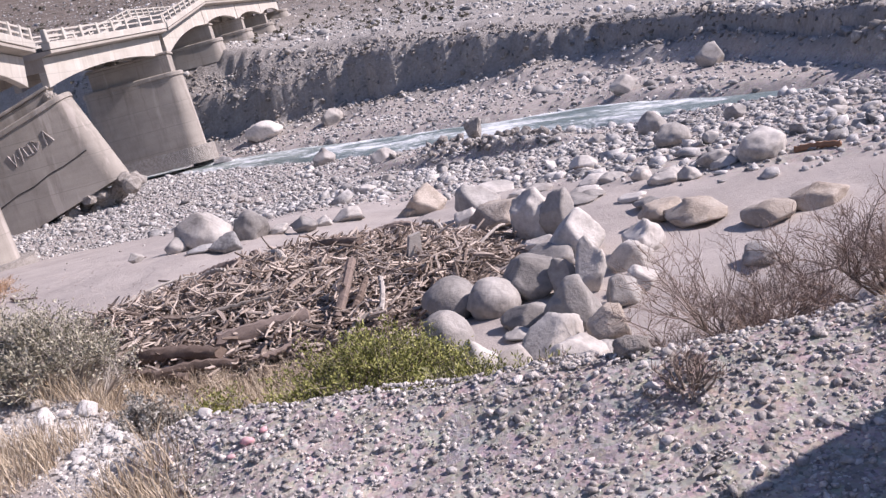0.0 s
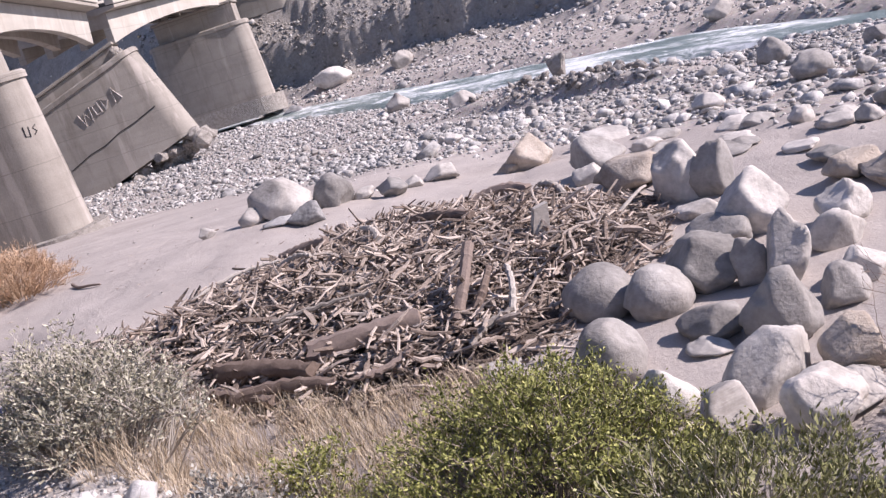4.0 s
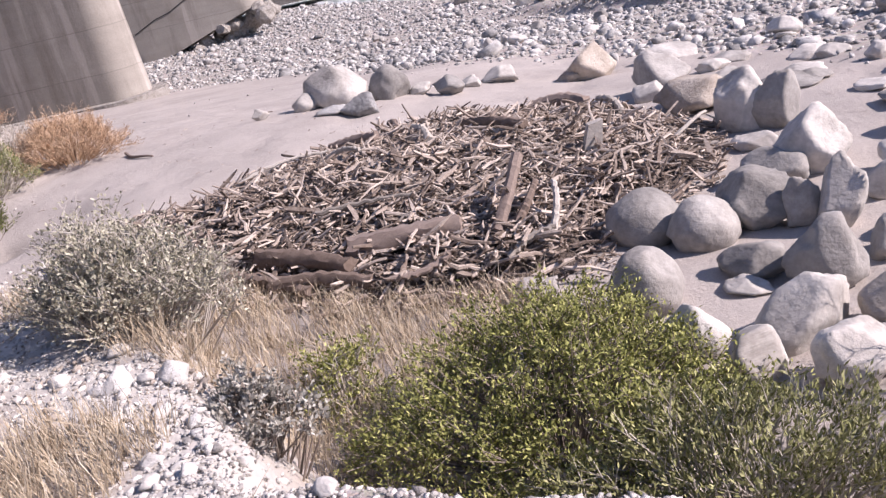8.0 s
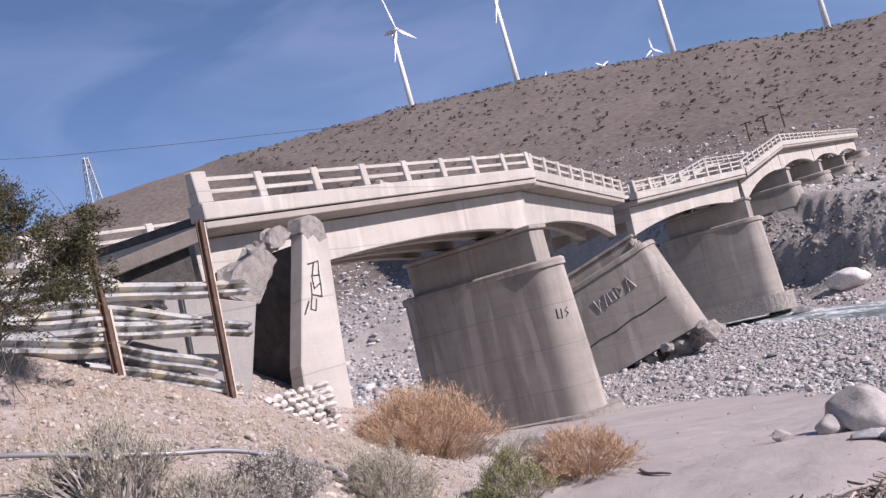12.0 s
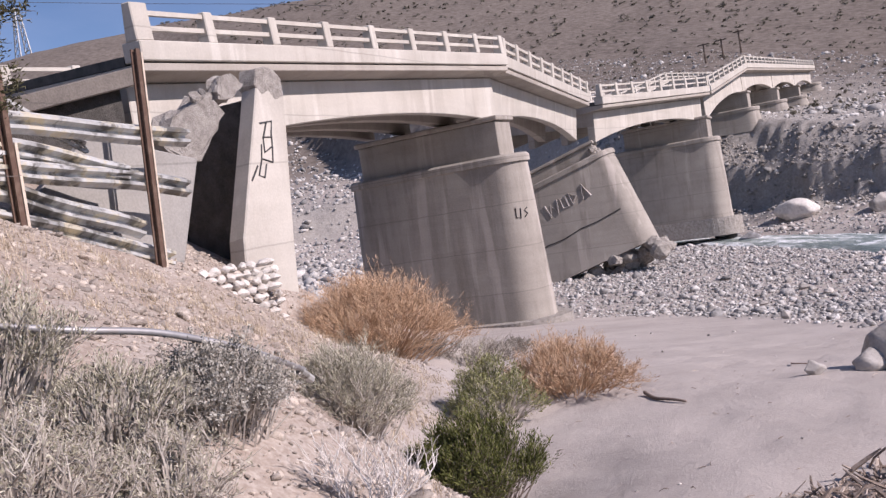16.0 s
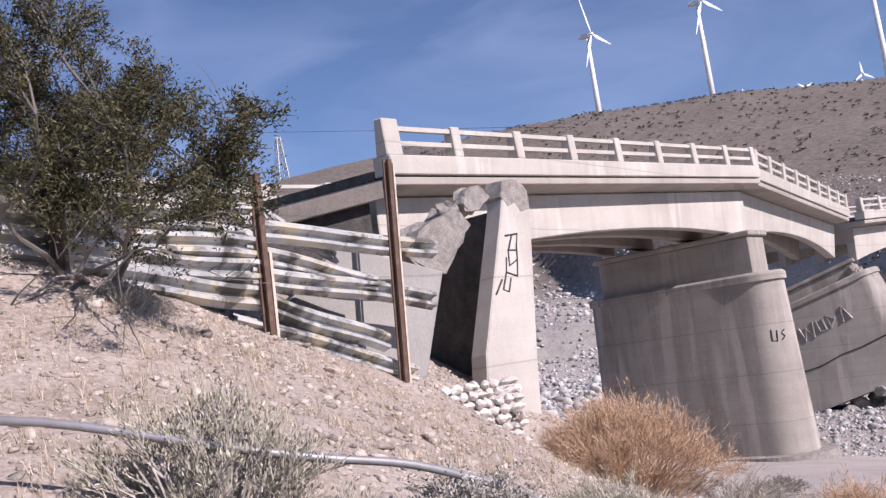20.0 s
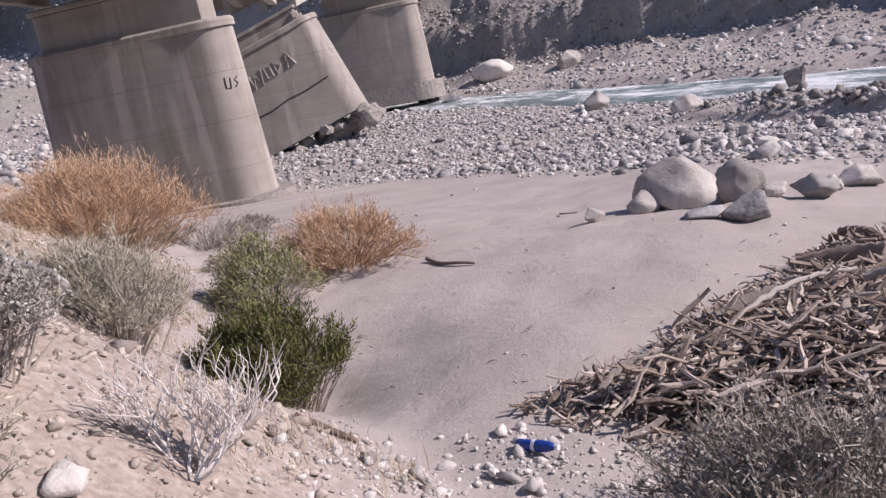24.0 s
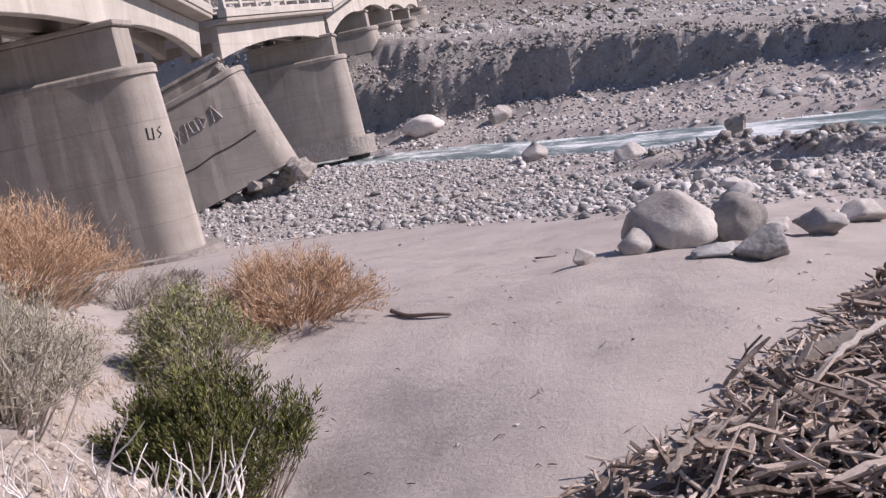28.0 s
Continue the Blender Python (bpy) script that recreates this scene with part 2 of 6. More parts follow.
def water_material():
    m, t, b = nodes("river_water", 0.3, 0, 0.25)
    mp = t.nodes.new("ShaderNodeAttribute")
    mp.attribute_name = "flow"
    f = noisy(t, 9.0, 7, 0.68, mp.outputs["Vector"], 0.6)
    big = noisy(t, 1.6, 3, 0.5, mp.outputs["Vector"])
    foam = ramp(t, calc(t, "ADD", calc(t, "MULTIPLY", f, 0.55), calc(t, "MULTIPLY", big, 0.6)), (0.545, (0, 0, 0)), (0.65, (1, 1, 1)))
    c = mix(t, foam, ramp(t, big, (0.3, (0.16, 0.205, 0.19)), (0.7, (0.29, 0.345, 0.325))), (0.78, 0.80, 0.80))
    t.links.new(c, b.inputs["Base Color"])
    t.links.new(calc(t, "ADD", calc(t, "MULTIPLY", foam, 0.5), 0.28), b.inputs["Roughness"])
    bumped(t, b, calc(t, "ADD", f, big), 0.9, 0.08)
    return m


M_WATER = water_material()


# ---- meshes ----
def mesh_of(name, verts, faces, mat, smooth=False):
    me = bpy.data.meshes.new(name)
    me.from_pydata([tuple(v) for v in verts], [], faces)
    for m in (mat if isinstance(mat, (list, tuple)) else (mat,)):
        me.materials.append(m)
    if smooth:
        me.polygons.foreach_set("use_smooth", [True] * len(me.polygons))
    me.update()
    return me


def mesh_part(name, verts, faces, mat, parent=None, label="", smooth=False):
    """One mesh object, in the world's metres, as a part of parent or on its own."""
    ob = new(name, mesh_of(name, verts, faces, mat, smooth))
    if parent is not None:
        ob.parent = parent
        ob.matrix_parent_inverse = parent.matrix_basis.inverted()
    if label:
        ob["label"] = label
    return ob


def part(name, bm, mat, parent=None, label="", smooth=False):
    me = bpy.data.meshes.new(name)
    bm.to_mesh(me)
    bm.free()
    me.materials.append(mat)
    if smooth:
        me.polygons.foreach_set("use_smooth", [True] * len(me.polygons))
    ob = new(name, me)
    if parent is not None:
        ob.parent = parent
        ob.matrix_parent_inverse = parent.matrix_basis.inverted()
    if label:
        ob["label"] = label
    return ob


def thing(name, at, label, category, group="", kind=""):
    ob = new(name)
    ob.location = at
    ob.matrix_basis = Matrix.Translation(at)
    ob.empty_display_size = 0.2
    return tagged(ob, label, category, group, kind)


class Soup:
    """Vertices and faces gathered for one mesh."""

    def __init__(self):
        self.v, self.f = [], []

    def add(self, verts, faces):
        k = len(self.v)
        self.v += [tuple(p) for p in verts]
        self.f += [tuple(i + k for i in f) for f in faces]

    def box(self, frame8):
        """Eight corners: four of the bottom, round, then four of the top."""
        self.add(frame8, [(3, 2, 1, 0), (4, 5, 6, 7), (0, 1, 5, 4), (1, 2, 6, 5), (2, 3, 7, 6), (3, 0, 4, 7)])

    def rings(self, rings, cap=True):
        n = len(rings[0])
        k = len(self.v)
        for r in rings:
            self.v += [tuple(p) for p in r]
        for a in range(len(rings) - 1):
            for i in range(n):
                j = (i + 1) % n
                self.f.append((k + a * n + i, k + a * n + j, k + (a + 1) * n + j, k + (a + 1) * n + i))
        if cap:
            self.f.append(tuple(k + i for i in reversed(range(n))))
            self.f.append(tuple(k + (len(rings) - 1) * n + i for i in range(n)))

    def tube(self, pts, radii, sides=6, cap=True):
        pts = [Vector(p) for p in pts]
        rings = []
        for i, p in enumerate(pts):
            a = (pts[min(i + 1, len(pts) - 1)] - pts[max(i - 1, 0)]).normalized()
            u = a.orthogonal().normalized() if i == 0 else (u - a * u.dot(a)).normalized()
            w = a.cross(u)
            r = radii[i] if isinstance(radii, (list, tuple)) else radii
            rings.append([p + (u * math.cos(q) + w * math.sin(q)) * r for q in (2 * math.pi * k / sides for k in range(sides))])
        self.rings(rings, cap)

    def out(self, name, mat, parent=None, label="", smooth=False):
        return mesh_part(name, self.v, self.f, mat, parent, label, smooth)


def bevelled(ob, width=0.02, segments=1):
    q = ob.modifiers.new("edges", "BEVEL")
    q.width, q.segments, q.limit_method, q.angle_limit = width, segments, "ANGLE", radians(50)
    return ob


# ---- shape of the ground ----
OX, OY = -18.35, 12.4          # near corner of the bridge's deck at the abutment
DX, DY = -0.208, 0.978         # along the bridge, towards the far bank
NX, NY = 0.978, 0.208          # across it, upstream


def B(s, n, z=0.0):
    """A place s metres along the bridge, n metres upstream of its near edge."""
    return Vector((OX + DX * s + NX * n, OY + DY * s + NY * n, z))


def ss(a, b, v):
    t = np.clip((v - a) / (b - a), 0.0, 1.0)
    return t * t * (3 - 2 * t)


def hash2(i, j, k):
    v = np.sin(i * 127.1 + j * 311.7 + k * 74.7) * 43758.5453
    return v - np.floor(v)


def vnoise(x, y, k=0):
    """Smooth value noise from 0 to 1."""
    i, j = np.floor(x), np.floor(y)
    u, v = x - i, y - j
    u, v = u * u * (3 - 2 * u), v * v * (3 - 2 * v)
    a, b = hash2(i, j, k), hash2(i + 1, j, k)
    c, d = hash2(i, j + 1, k), hash2(i + 1, j + 1, k)
    return (a * (1 - u) + b * u) * (1 - v) + (c * (1 - u) + d * u) * v


def fbm(x, y, k=0, n=4):
    out, amp = 0.0, 0.5
    for q in range(n):
        out, amp, x, y = out + amp * (vnoise(x, y, k + q) - 0.5), amp * 0.5, x * 2.03 + 7.1, y * 2.03 + 3.7
    return out


RIVER_X = np.arange(-170, 45, 0.5)
RIVER_Y = np.convolve(np.pad(np.interp(RIVER_X, (-120, -75, -33, -26.5, -19.9, -17.2, -13.3, -7.3, -2.2, 1.45, 4.2, 9, 16, 40), (98, 77, 59, 55, 50.2, 47.6, 43.6, 39.3, 35.8, 31, 28.2, 22, 12, -20)), 6, "edge"), np.ones(13) / 13, "valid")


def river_y(x):
    return np.interp(x, RIVER_X, RIVER_Y)


def river_half(x):
    """Half the water's width, measured along y."""
    return np.interp(x, (-60, -27, -20, -13, -7, -2, 1.5, 4.2, 12), (3.0, 2.0, 2.6, 2.9, 2.3, 2.9, 1.9, 1.7, 2.2)) * (1 + 0.35 * fbm(x * 0.5, x * 0.13, 97))


def cliff_y(x):
    return np.interp(x, (-300, -120, -50, -33, -26, -20, -12, -2, 3.8, 7, 12, 24, 60), (190, 118, 79, 65.5, 64.2, 63.6, 60.5, 56.5, 46, 32, 22, 4, -40))


def toe_y(x):
    return np.interp(x, (-7.5, -5.5, -4.2, -3.3, -2.7, -1.4, 0, 1, 3, 12), (5.2, 6.3, 5.75, 4.85, 4.15, 4.02, 4.05, 4.1, 3.95, 1.6))


def ground(x, y, fine=True):
    x, y = np.asarray(x, float), np.asarray(y, float)
    s = (x - OX) * DX + (y - OY) * DY
    n = (x - OX) * NX + (y - OY) * NY
    low = (1.5 + 0.44 * ss(-3.5, -7.5, x)) * (1 - np.clip((y - 12.2) / 16.8, 0, 1)) + 0.10 * fbm(x * 0.35, y * 0.35, 3)
    # the eroded hummocks on the gravel bar
    a = (x + 5.5) * 0.8 - (y - 29.6) * 0.6
    b = (x + 5.5) * 0.6 + (y - 29.6) * 0.8
    low = low + 0.5 * np.exp(-(a / 4.6) ** 4) * ss(1.25, 0.75, np.abs(b + 0.9 * fbm(x * 0.8, y * 0.8, 47))) * (0.35 + 1.0 * vnoise(x * 0.9, y * 0.9, 9))
    dr = np.abs(y - river_y(x)) / river_half(x)
    low = low - 0.5 * np.exp(-(dr / 1.45) ** 4)
    # far bank: cut face, terrace and the hill
    wob = 2.2 * fbm(x * 0.16, y * 0.16, 21) + 1.0 * fbm(x * 0.5, y * 0.5, 31) + 0.7 * fbm(x * 0.75, y * 0.35, 35) + 0.4 * fbm(x * 1.7, y * 0.5, 37)
    t = (y - cliff_y(x)) / 1.35 + wob
    terrace = 3.5 - 0.14 * np.clip(x + 7, -60, 30) + 0.03 * np.clip(y - 62, 0, 80) + 0.9 * fbm(x * 0.12, y * 0.12, 5)
    cut = 0.56 + 0.28 * ss(-28, -14, x)
    face = ss(-0.1, 1.7, t) * cut + ss(1.3, 4.6, t) * (1 - cut)
    talus = 0.9 * ss(-3.2, 0.1, t) * (1 - ss(0.0, 0.6, t))
    low = low + talus * (0.4 + vnoise(x * 0.3, y * 0.3, 40)) + (np.maximum(terrace, 1.2) - low) * face
    ex, ey = x + 4.5, y - 3.0
    far = np.hypot(ex, ey)
    az = np.degrees(np.arctan2(-ex, ey))
    crest = np.interp(az, (-60, -10, 10, 18, 26, 34, 43, 53, 62, 75, 95, 130), (4, 7, 9.3, 10.4, 11.7, 12.75, 13.35, 12.95, 12.1, 9.5, 5, 1))
    hill = 327 * np.tan(np.radians(crest)) + 3.0 - 2.5 * fbm(az * 0.25, far * 0.004, 60)
    low = low + (hill - low) * ss(95, 330, far) ** 1.1 * np.clip((y + 60) / 60, 0, 1) * ss(100, 150, far + 40)
    # the scarp of the bank downstream, beyond the bridge
    low = low + 3.2 * ss(130, 132.5, far + 3 * fbm(x * 0.15, y * 0.15, 62)) * (1 - ss(136, 175, far)) * ss(39, 43, az) * ss(66, 60, az)
    # near bank: the plateau that the path follows, and the slope up to the road
    edge = toe_y(x) + 0.35 * fbm(x * 1.1, y * 1.1, 11)
    plate = 2.38 + 0.02 * np.clip(-y, -5, 40) + 0.12 * fbm(x * 0.5, y * 0.5, 13)
    plate = plate + 0.26 * np.exp(-((y - edge + 0.35) / 0.5) ** 2) * ss(-3.1, -2.3, x) * ss(2.6, 1.6, x)
    g = low + (np.maximum(plate, low) - low) * ss(0.5, -0.35, y - edge) * ss(-9.5, -6.5, x) * ss(28, 12, y)
    slope = 5.7 - 0.35 * np.maximum(s + 8, 0) - 0.53 * (n - 3) + 0.45 * np.exp(-((s + 9.2) / 2.2) ** 2 - ((n - 7.6) / 1.7) ** 2) + 0.06 * np.clip(-8 - s, 0, 30) + 0.25 * fbm(x * 0.4, y * 0.4, 15)
    slope = np.minimum(slope, 7.35 + 0.03 * np.clip(s, -80, 0))
    slope = slope - 9 * ss(0.9, 3.2, s) * ss(2.6, 0.8, n)
    # worn away before the stone footing
    slope = slope - 0.36 * np.exp(-((s + 1.3) / 1.6) ** 4) * ss(2.35, 2.7, n) * ss(5.6, 3.6, n)
    slope = np.where(s > 14, -5, slope)
    k = 0.22
    m = np.maximum(g, slope)
    g = m + k * np.log(np.exp(np.clip((g - m) / k, -30, 0)) + np.exp(np.clip((slope - m) / k, -30, 0))) - k * np.log(2.0) * np.exp(-np.abs(g - slope) / k)
    # an unseen mound beside the path, added to cast a shadow on the gravel
    g = g + 1.95 * np.exp(-((x - 2.75) / 1.05) ** 4 - ((y - 1.55) / 2.1) ** 8)
    g = g - 0.38 * np.exp(-((x + 9.3) / 1.2) ** 2 - ((y - 8.5) / 1.5) ** 2)
    if fine:
        g = g - 0.035 * ss(0.66, 0.8, vnoise(x * 2.6, y * 2.6, 23)) * ss(6, 7.5, y) * ss(20, 15, y)
        g = g + 0.05 * fbm(x * 1.7, y * 1.7, 17) + 0.02 * fbm(x * 6, y * 6, 19)
    return g


def gz(x, y):
    return float(ground(x, y))

# ---- ground, river ----
def steps(a, b, fine_a, fine_b, fine, grow, cap=1e9, cap_to=-1e9):
    """Coordinates from a to b, evenly spaced between fine_a and fine_b and ever wider outside."""
    mid = list(np.arange(fine_a, fine_b + fine / 2, fine))
    lo, d = [], fine
    x = fine_a
    while x > a:
        d *= grow
        x -= d
        lo.append(x)
    hi, d = [], fine
    x = mid[-1]
    while x < b:
        d = min(d * grow, cap) if x < cap_to else d * grow
        x += d
        hi.append(x)
    return np.array(lo[::-1] + mid + hi)


def build_ground():
    gx = steps(-2200, 1600, -24, 9, 0.14, 1.026)
    gy = steps(-700, 2400, -2, 34, 0.15, 1.03, 0.34, 76)
    xs, ys = np.meshgrid(gx, gy)
    zs = ground(xs, ys)
    nx, ny = len(gx), len(gy)
    me = bpy.data.meshes.new("ground")
    idx = np.arange(nx * ny).reshape(ny, nx)
    quads = np.stack([idx[:-1, :-1], idx[:-1, 1:], idx[1:, 1:], idx[1:, :-1]], -1).reshape(-1, 4)
    me.vertices.add(nx * ny)
    me.vertices.foreach_set("co", np.stack([xs, ys, zs], -1).ravel())
    me.loops.add(quads.size)
    me.loops.foreach_set("vertex_index", quads.ravel())
    me.polygons.add(len(quads))
    me.polygons.foreach_set("loop_start", np.arange(len(quads)) * 4)
    me.polygons.foreach_set("use_smooth", np.ones(len(quads), bool))
    me.update(calc_edges=True)
    x, y, z = xs.ravel(), ys.ravel(), zs.ravel()
    t = (y - cliff_y(x)) / 1.35 + 2.2 * fbm(x * 0.16, y * 0.16, 21)
    s = (x - OX) * DX + (y - OY) * DY
    n = (x - OX) * NX + (y - OY) * NY
    bar = ss(-0.6, 0.8, (y - np.interp(x, (-60, -24, -18, -14, -11, -8, -5, -3, -1, 0.5, 2, 8), (40, 31, 27.8, 25, 21.5, 18.2, 17.5, 16.6, 14, 12, 11.2, 9.5))) + 1.8 * fbm(x * 0.4, y * 0.4, 71))
    plate = ss(0.9, -0.4, y - toe_y(x)) * ss(-8.5, -6.5, x) * ss(25, 12, y)
    low = (1.5 + 0.44 * ss(-3.5, -7.5, x)) * (1 - np.clip((y - 12.2) / 16.8, 0, 1))
    soil = ss(0.12, 0.55, z - low) * ss(26, 20, y) * (1 - plate * ss(-3.9, -2.7, x))
    gravel = np.maximum(bar, plate) * (1 - 0.35 * ss(-0.1, 0.25, fbm(x * 0.5, y * 0.5, 73)))
    hum = ss(0.15, 0.4, z - 0.15) * bar * ss(44, 36, y) * ss(22, 25, y)
    far = np.hypot(x + 4.5, y - 3)
    bank = np.clip(ss(-2.5, 0.3, t) + hum + ss(128, 131, far) * ss(140, 134, far), 0, 1)
    slope = ss(85, 150, far + 14 * fbm(x * 0.05, y * 0.05, 77)) * np.maximum(ss(-1, 4, t), ss(135, 175, far))
    pale = ss(0.75, 0.15, np.abs(y - np.interp(x, (-5.6, -4.8, -3.9, -3.3, -2.9, -2.7), (5.55, 5.1, 4.8, 4.4, 4.05, 3.7))) + 0.5 * fbm(x * 1.5, y * 1.5, 79)) * ss(-6.2, -5.4, x) * ss(-2.2, -2.8, x)
    for key, val in (("pale", pale), ("gravel", gravel), ("soil", soil), ("bank", bank), ("slope", slope)):
        q = me.attributes.new(key, "FLOAT", "POINT")
        q.data.foreach_set("value", np.clip(val, 0, 1).astype(np.float32))
    me.materials.append(M_GROUND)
    return tagged(new("ground", me), "dry river bed, sandy banks and arid hillside of pale earth", "ground", kind="structure")


build_ground()


def build_river():
    """The water: a strip with ripples that follows the channel."""
    xs = np.concatenate([np.arange(-160, -32, 1.5), np.arange(-32, 17, 0.22), np.arange(17, 40, 1.0)])
    ys = river_y(xs)
    k = 13
    verts, flow, faces = [], [], []
    run = 0.0
    for i, (x, y) in enumerate(zip(xs, ys)):
        if i:
            run += math.hypot(x - xs[i - 1], y - ys[i - 1])
        dx, dy = xs[min(i + 1, len(xs) - 1)] - xs[max(i - 1, 0)], ys[min(i + 1, len(xs) - 1)] - ys[max(i - 1, 0)]
        q = math.hypot(dx, dy)
        wide = float(river_half(x)) * abs(dx) / q + 0.15
        for j in range(k):
            w = (j / (k - 1) - 0.5) * 2 * wide
            px, py = x - dy / q * w, y + dx / q * w
            z = -0.13 + 0.08 * float(fbm(run * 0.35, w * 0.8, 90)) + 0.06 * float(fbm(run * 1.4, w * 2.6, 94))
            verts.append((px, py, z - 0.25 * abs(2 * j / (k - 1) - 1) ** 6))
            flow.append((run * 0.16, w * 0.55, 0))
    for i in range(len(xs) - 1):
        for j in range(k - 1):
            a = i * k + j
            faces.append((a, a + 1, a + k + 1, a + k))
    me = mesh_of("water", verts, faces, M_WATER, True)
    q = me.attributes.new("flow", "FLOAT_VECTOR", "POINT")
    q.data.foreach_set("vector", np.array(flow, np.float32).ravel())
    return tagged(new("water", me), "shallow pale green river with white rapids", "river", kind="structure")


build_river()

# ---- the bridge ----
def deck_z(s):
    return 8.08 + 0.055 * s


WIDE = 6.3        # from edge to edge of the deck
BRIDGE = thing("bridge", B(15.1, -3, 0), "collapsed concrete road bridge with sagging and tilted spans", "bridge")


def lerp(a, b, t):
    return a + (b - a) * t


def build_span(p0, p1, tilt=0.0, bays=8, end_post=False, far_rail=True, posts=True, skip=()):
    """One span from the near edge's corner p0 to p1 (top of the kerb). tilt: metres by which its far edge lies lower or higher."""
    p0, p1 = Vector(p0), Vector(p1)
    along = (p1 - p0).normalized()
    up = Vector((0, 0, 1))
    side = along.cross(up).normalized()            # upstream, towards the near edge
    side = (side + up * (-tilt / WIDE)).normalized()
    if side.x < 0:
        side = -side
    lift = side.cross(along)
    if lift.z < 0:
        lift = -lift
    L = (p1 - p0).length

    def P(a, n, z):
        return p0 + along * a + side * n + lift * z
    span = thing("span", P(L / 2, -WIDE / 2, -1), "", "")
    span.parent = BRIDGE
    span.matrix_parent_inverse = BRIDGE.matrix_basis.inverted()
    for key in ("label", "category"):
        if key in span:
            del span[key]

    def prism(name, profile, mat, a0=0.0, a1=None, cuts=1, bevel=0.0):
        """A profile of (n, z) drawn along the span."""
        a1 = L if a1 is None else a1
        q = Soup()
        q.rings([[P(lerp(a0, a1, k / cuts), n, z) for n, z in profile] for k in range(cuts + 1)])
        ob = q.out(name, mat, span)
        if bevel:
            bevelled(ob, bevel)
        return ob
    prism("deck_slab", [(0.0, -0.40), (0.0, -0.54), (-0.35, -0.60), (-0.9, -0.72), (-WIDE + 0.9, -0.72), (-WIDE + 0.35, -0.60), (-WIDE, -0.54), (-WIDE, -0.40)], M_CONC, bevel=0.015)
    prism("kerb", [(0.03, -0.36), (0.03, 0.0), (-0.42, 0.0), (-0.42, -0.36)], M_DECK, bevel=0.02)
    prism("kerb", [(-WIDE + 0.42, -0.36), (-WIDE + 0.42, 0.0), (-WIDE - 0.03, 0.0), (-WIDE - 0.03, -0.36)], M_DECK, bevel=0.02)
    prism("road_surface", [(-0.424, -0.39), (-0.424, -0.22), (-WIDE + 0.424, -0.22), (-WIDE + 0.424, -0.39)], M_ROAD)
    # four haunched girders
    for n in (-0.78, -2.25, -WIDE + 2.25, -WIDE + 0.78):
        q, cuts = Soup(), 22
        rings = []
        for k in range(cuts + 1):
            u = k / cuts
            deep = 0.86 + 0.52 * abs(2 * u - 1) ** 2.2
            a = lerp(0.12, L - 0.12, u)
            rings.append([P(a, n + 0.19, -0.68), P(a, n + 0.19, -0.72 - deep), P(a, n - 0.19, -0.72 - deep), P(a, n - 0.19, -0.68)])
        q.rings(rings)
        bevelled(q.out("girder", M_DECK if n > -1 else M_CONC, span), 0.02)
    for a in (0.25, L / 3, 2 * L / 3, L - 0.25):
        prism("cross_beam", [(-0.6, -0.70), (-0.6, -1.35), (-WIDE + 0.6, -1.35), (-WIDE + 0.6, -0.70)], M_CONC, a - 0.14, a + 0.14)
    # railings: posts with two slender rails between them
    for edge, show in ((-0.17, True), (-WIDE + 0.17, far_rail)):
        if not show:
            continue
        bay = L / bays
        for k in range(bays + 1):
            if (edge > -1) and k in skip:
                continue
            w, h, a = 0.125, 0.60, k * bay
            if k == 0 and end_post:
                w, h, a = 0.21, 0.68, 0.1
            a = min(max(a, w), L - w)
            lean = 0.0
            prof = [(edge + 0.15, 0.0), (edge + 0.10, h), (edge - 0.10, h), (edge - 0.15, 0.0)]
            prism("railing_post", prof, M_DECK, a - w, a + w, bevel=0.02)
        for z in (0.20, 0.47):
            for k in range(bays):
                prism("rail", [(edge + 0.055, z), (edge + 0.055, z + 0.085), (edge - 0.055, z + 0.085), (edge - 0.055, z)], M_DECK, k * bay + 0.11, (k + 1) * bay - 0.11)
    return span


def pier_ring(c, ax, thick, length, z, nose=14):
    """Plan of a pier with round noses: c is the middle of its upstream nose, ax its local axes (along, across, up)."""
    a, n, u = ax
    r = thick / 2
    pts = []
    for k in range(nose + 1):
        q = -math.pi / 2 + math.pi * k / nose
        pts.append(c + a * (r * math.sin(q)) + n * (r * math.cos(q)) + u * z)
    for k in range(nose + 1):
        q = math.pi / 2 + math.pi * k / nose
        pts.append(c - n * length + a * (r * math.sin(q)) + n * (r * math.cos(q)) + u * z)
    return pts


def soft_sides(ob):
    """Round where the faces bend gently, sharp at edges."""
    me = ob.data
    me.polygons.foreach_set("use_smooth", [True] * len(me.polygons))
    me.set_sharp_from_angle(angle=radians(34))
    return ob


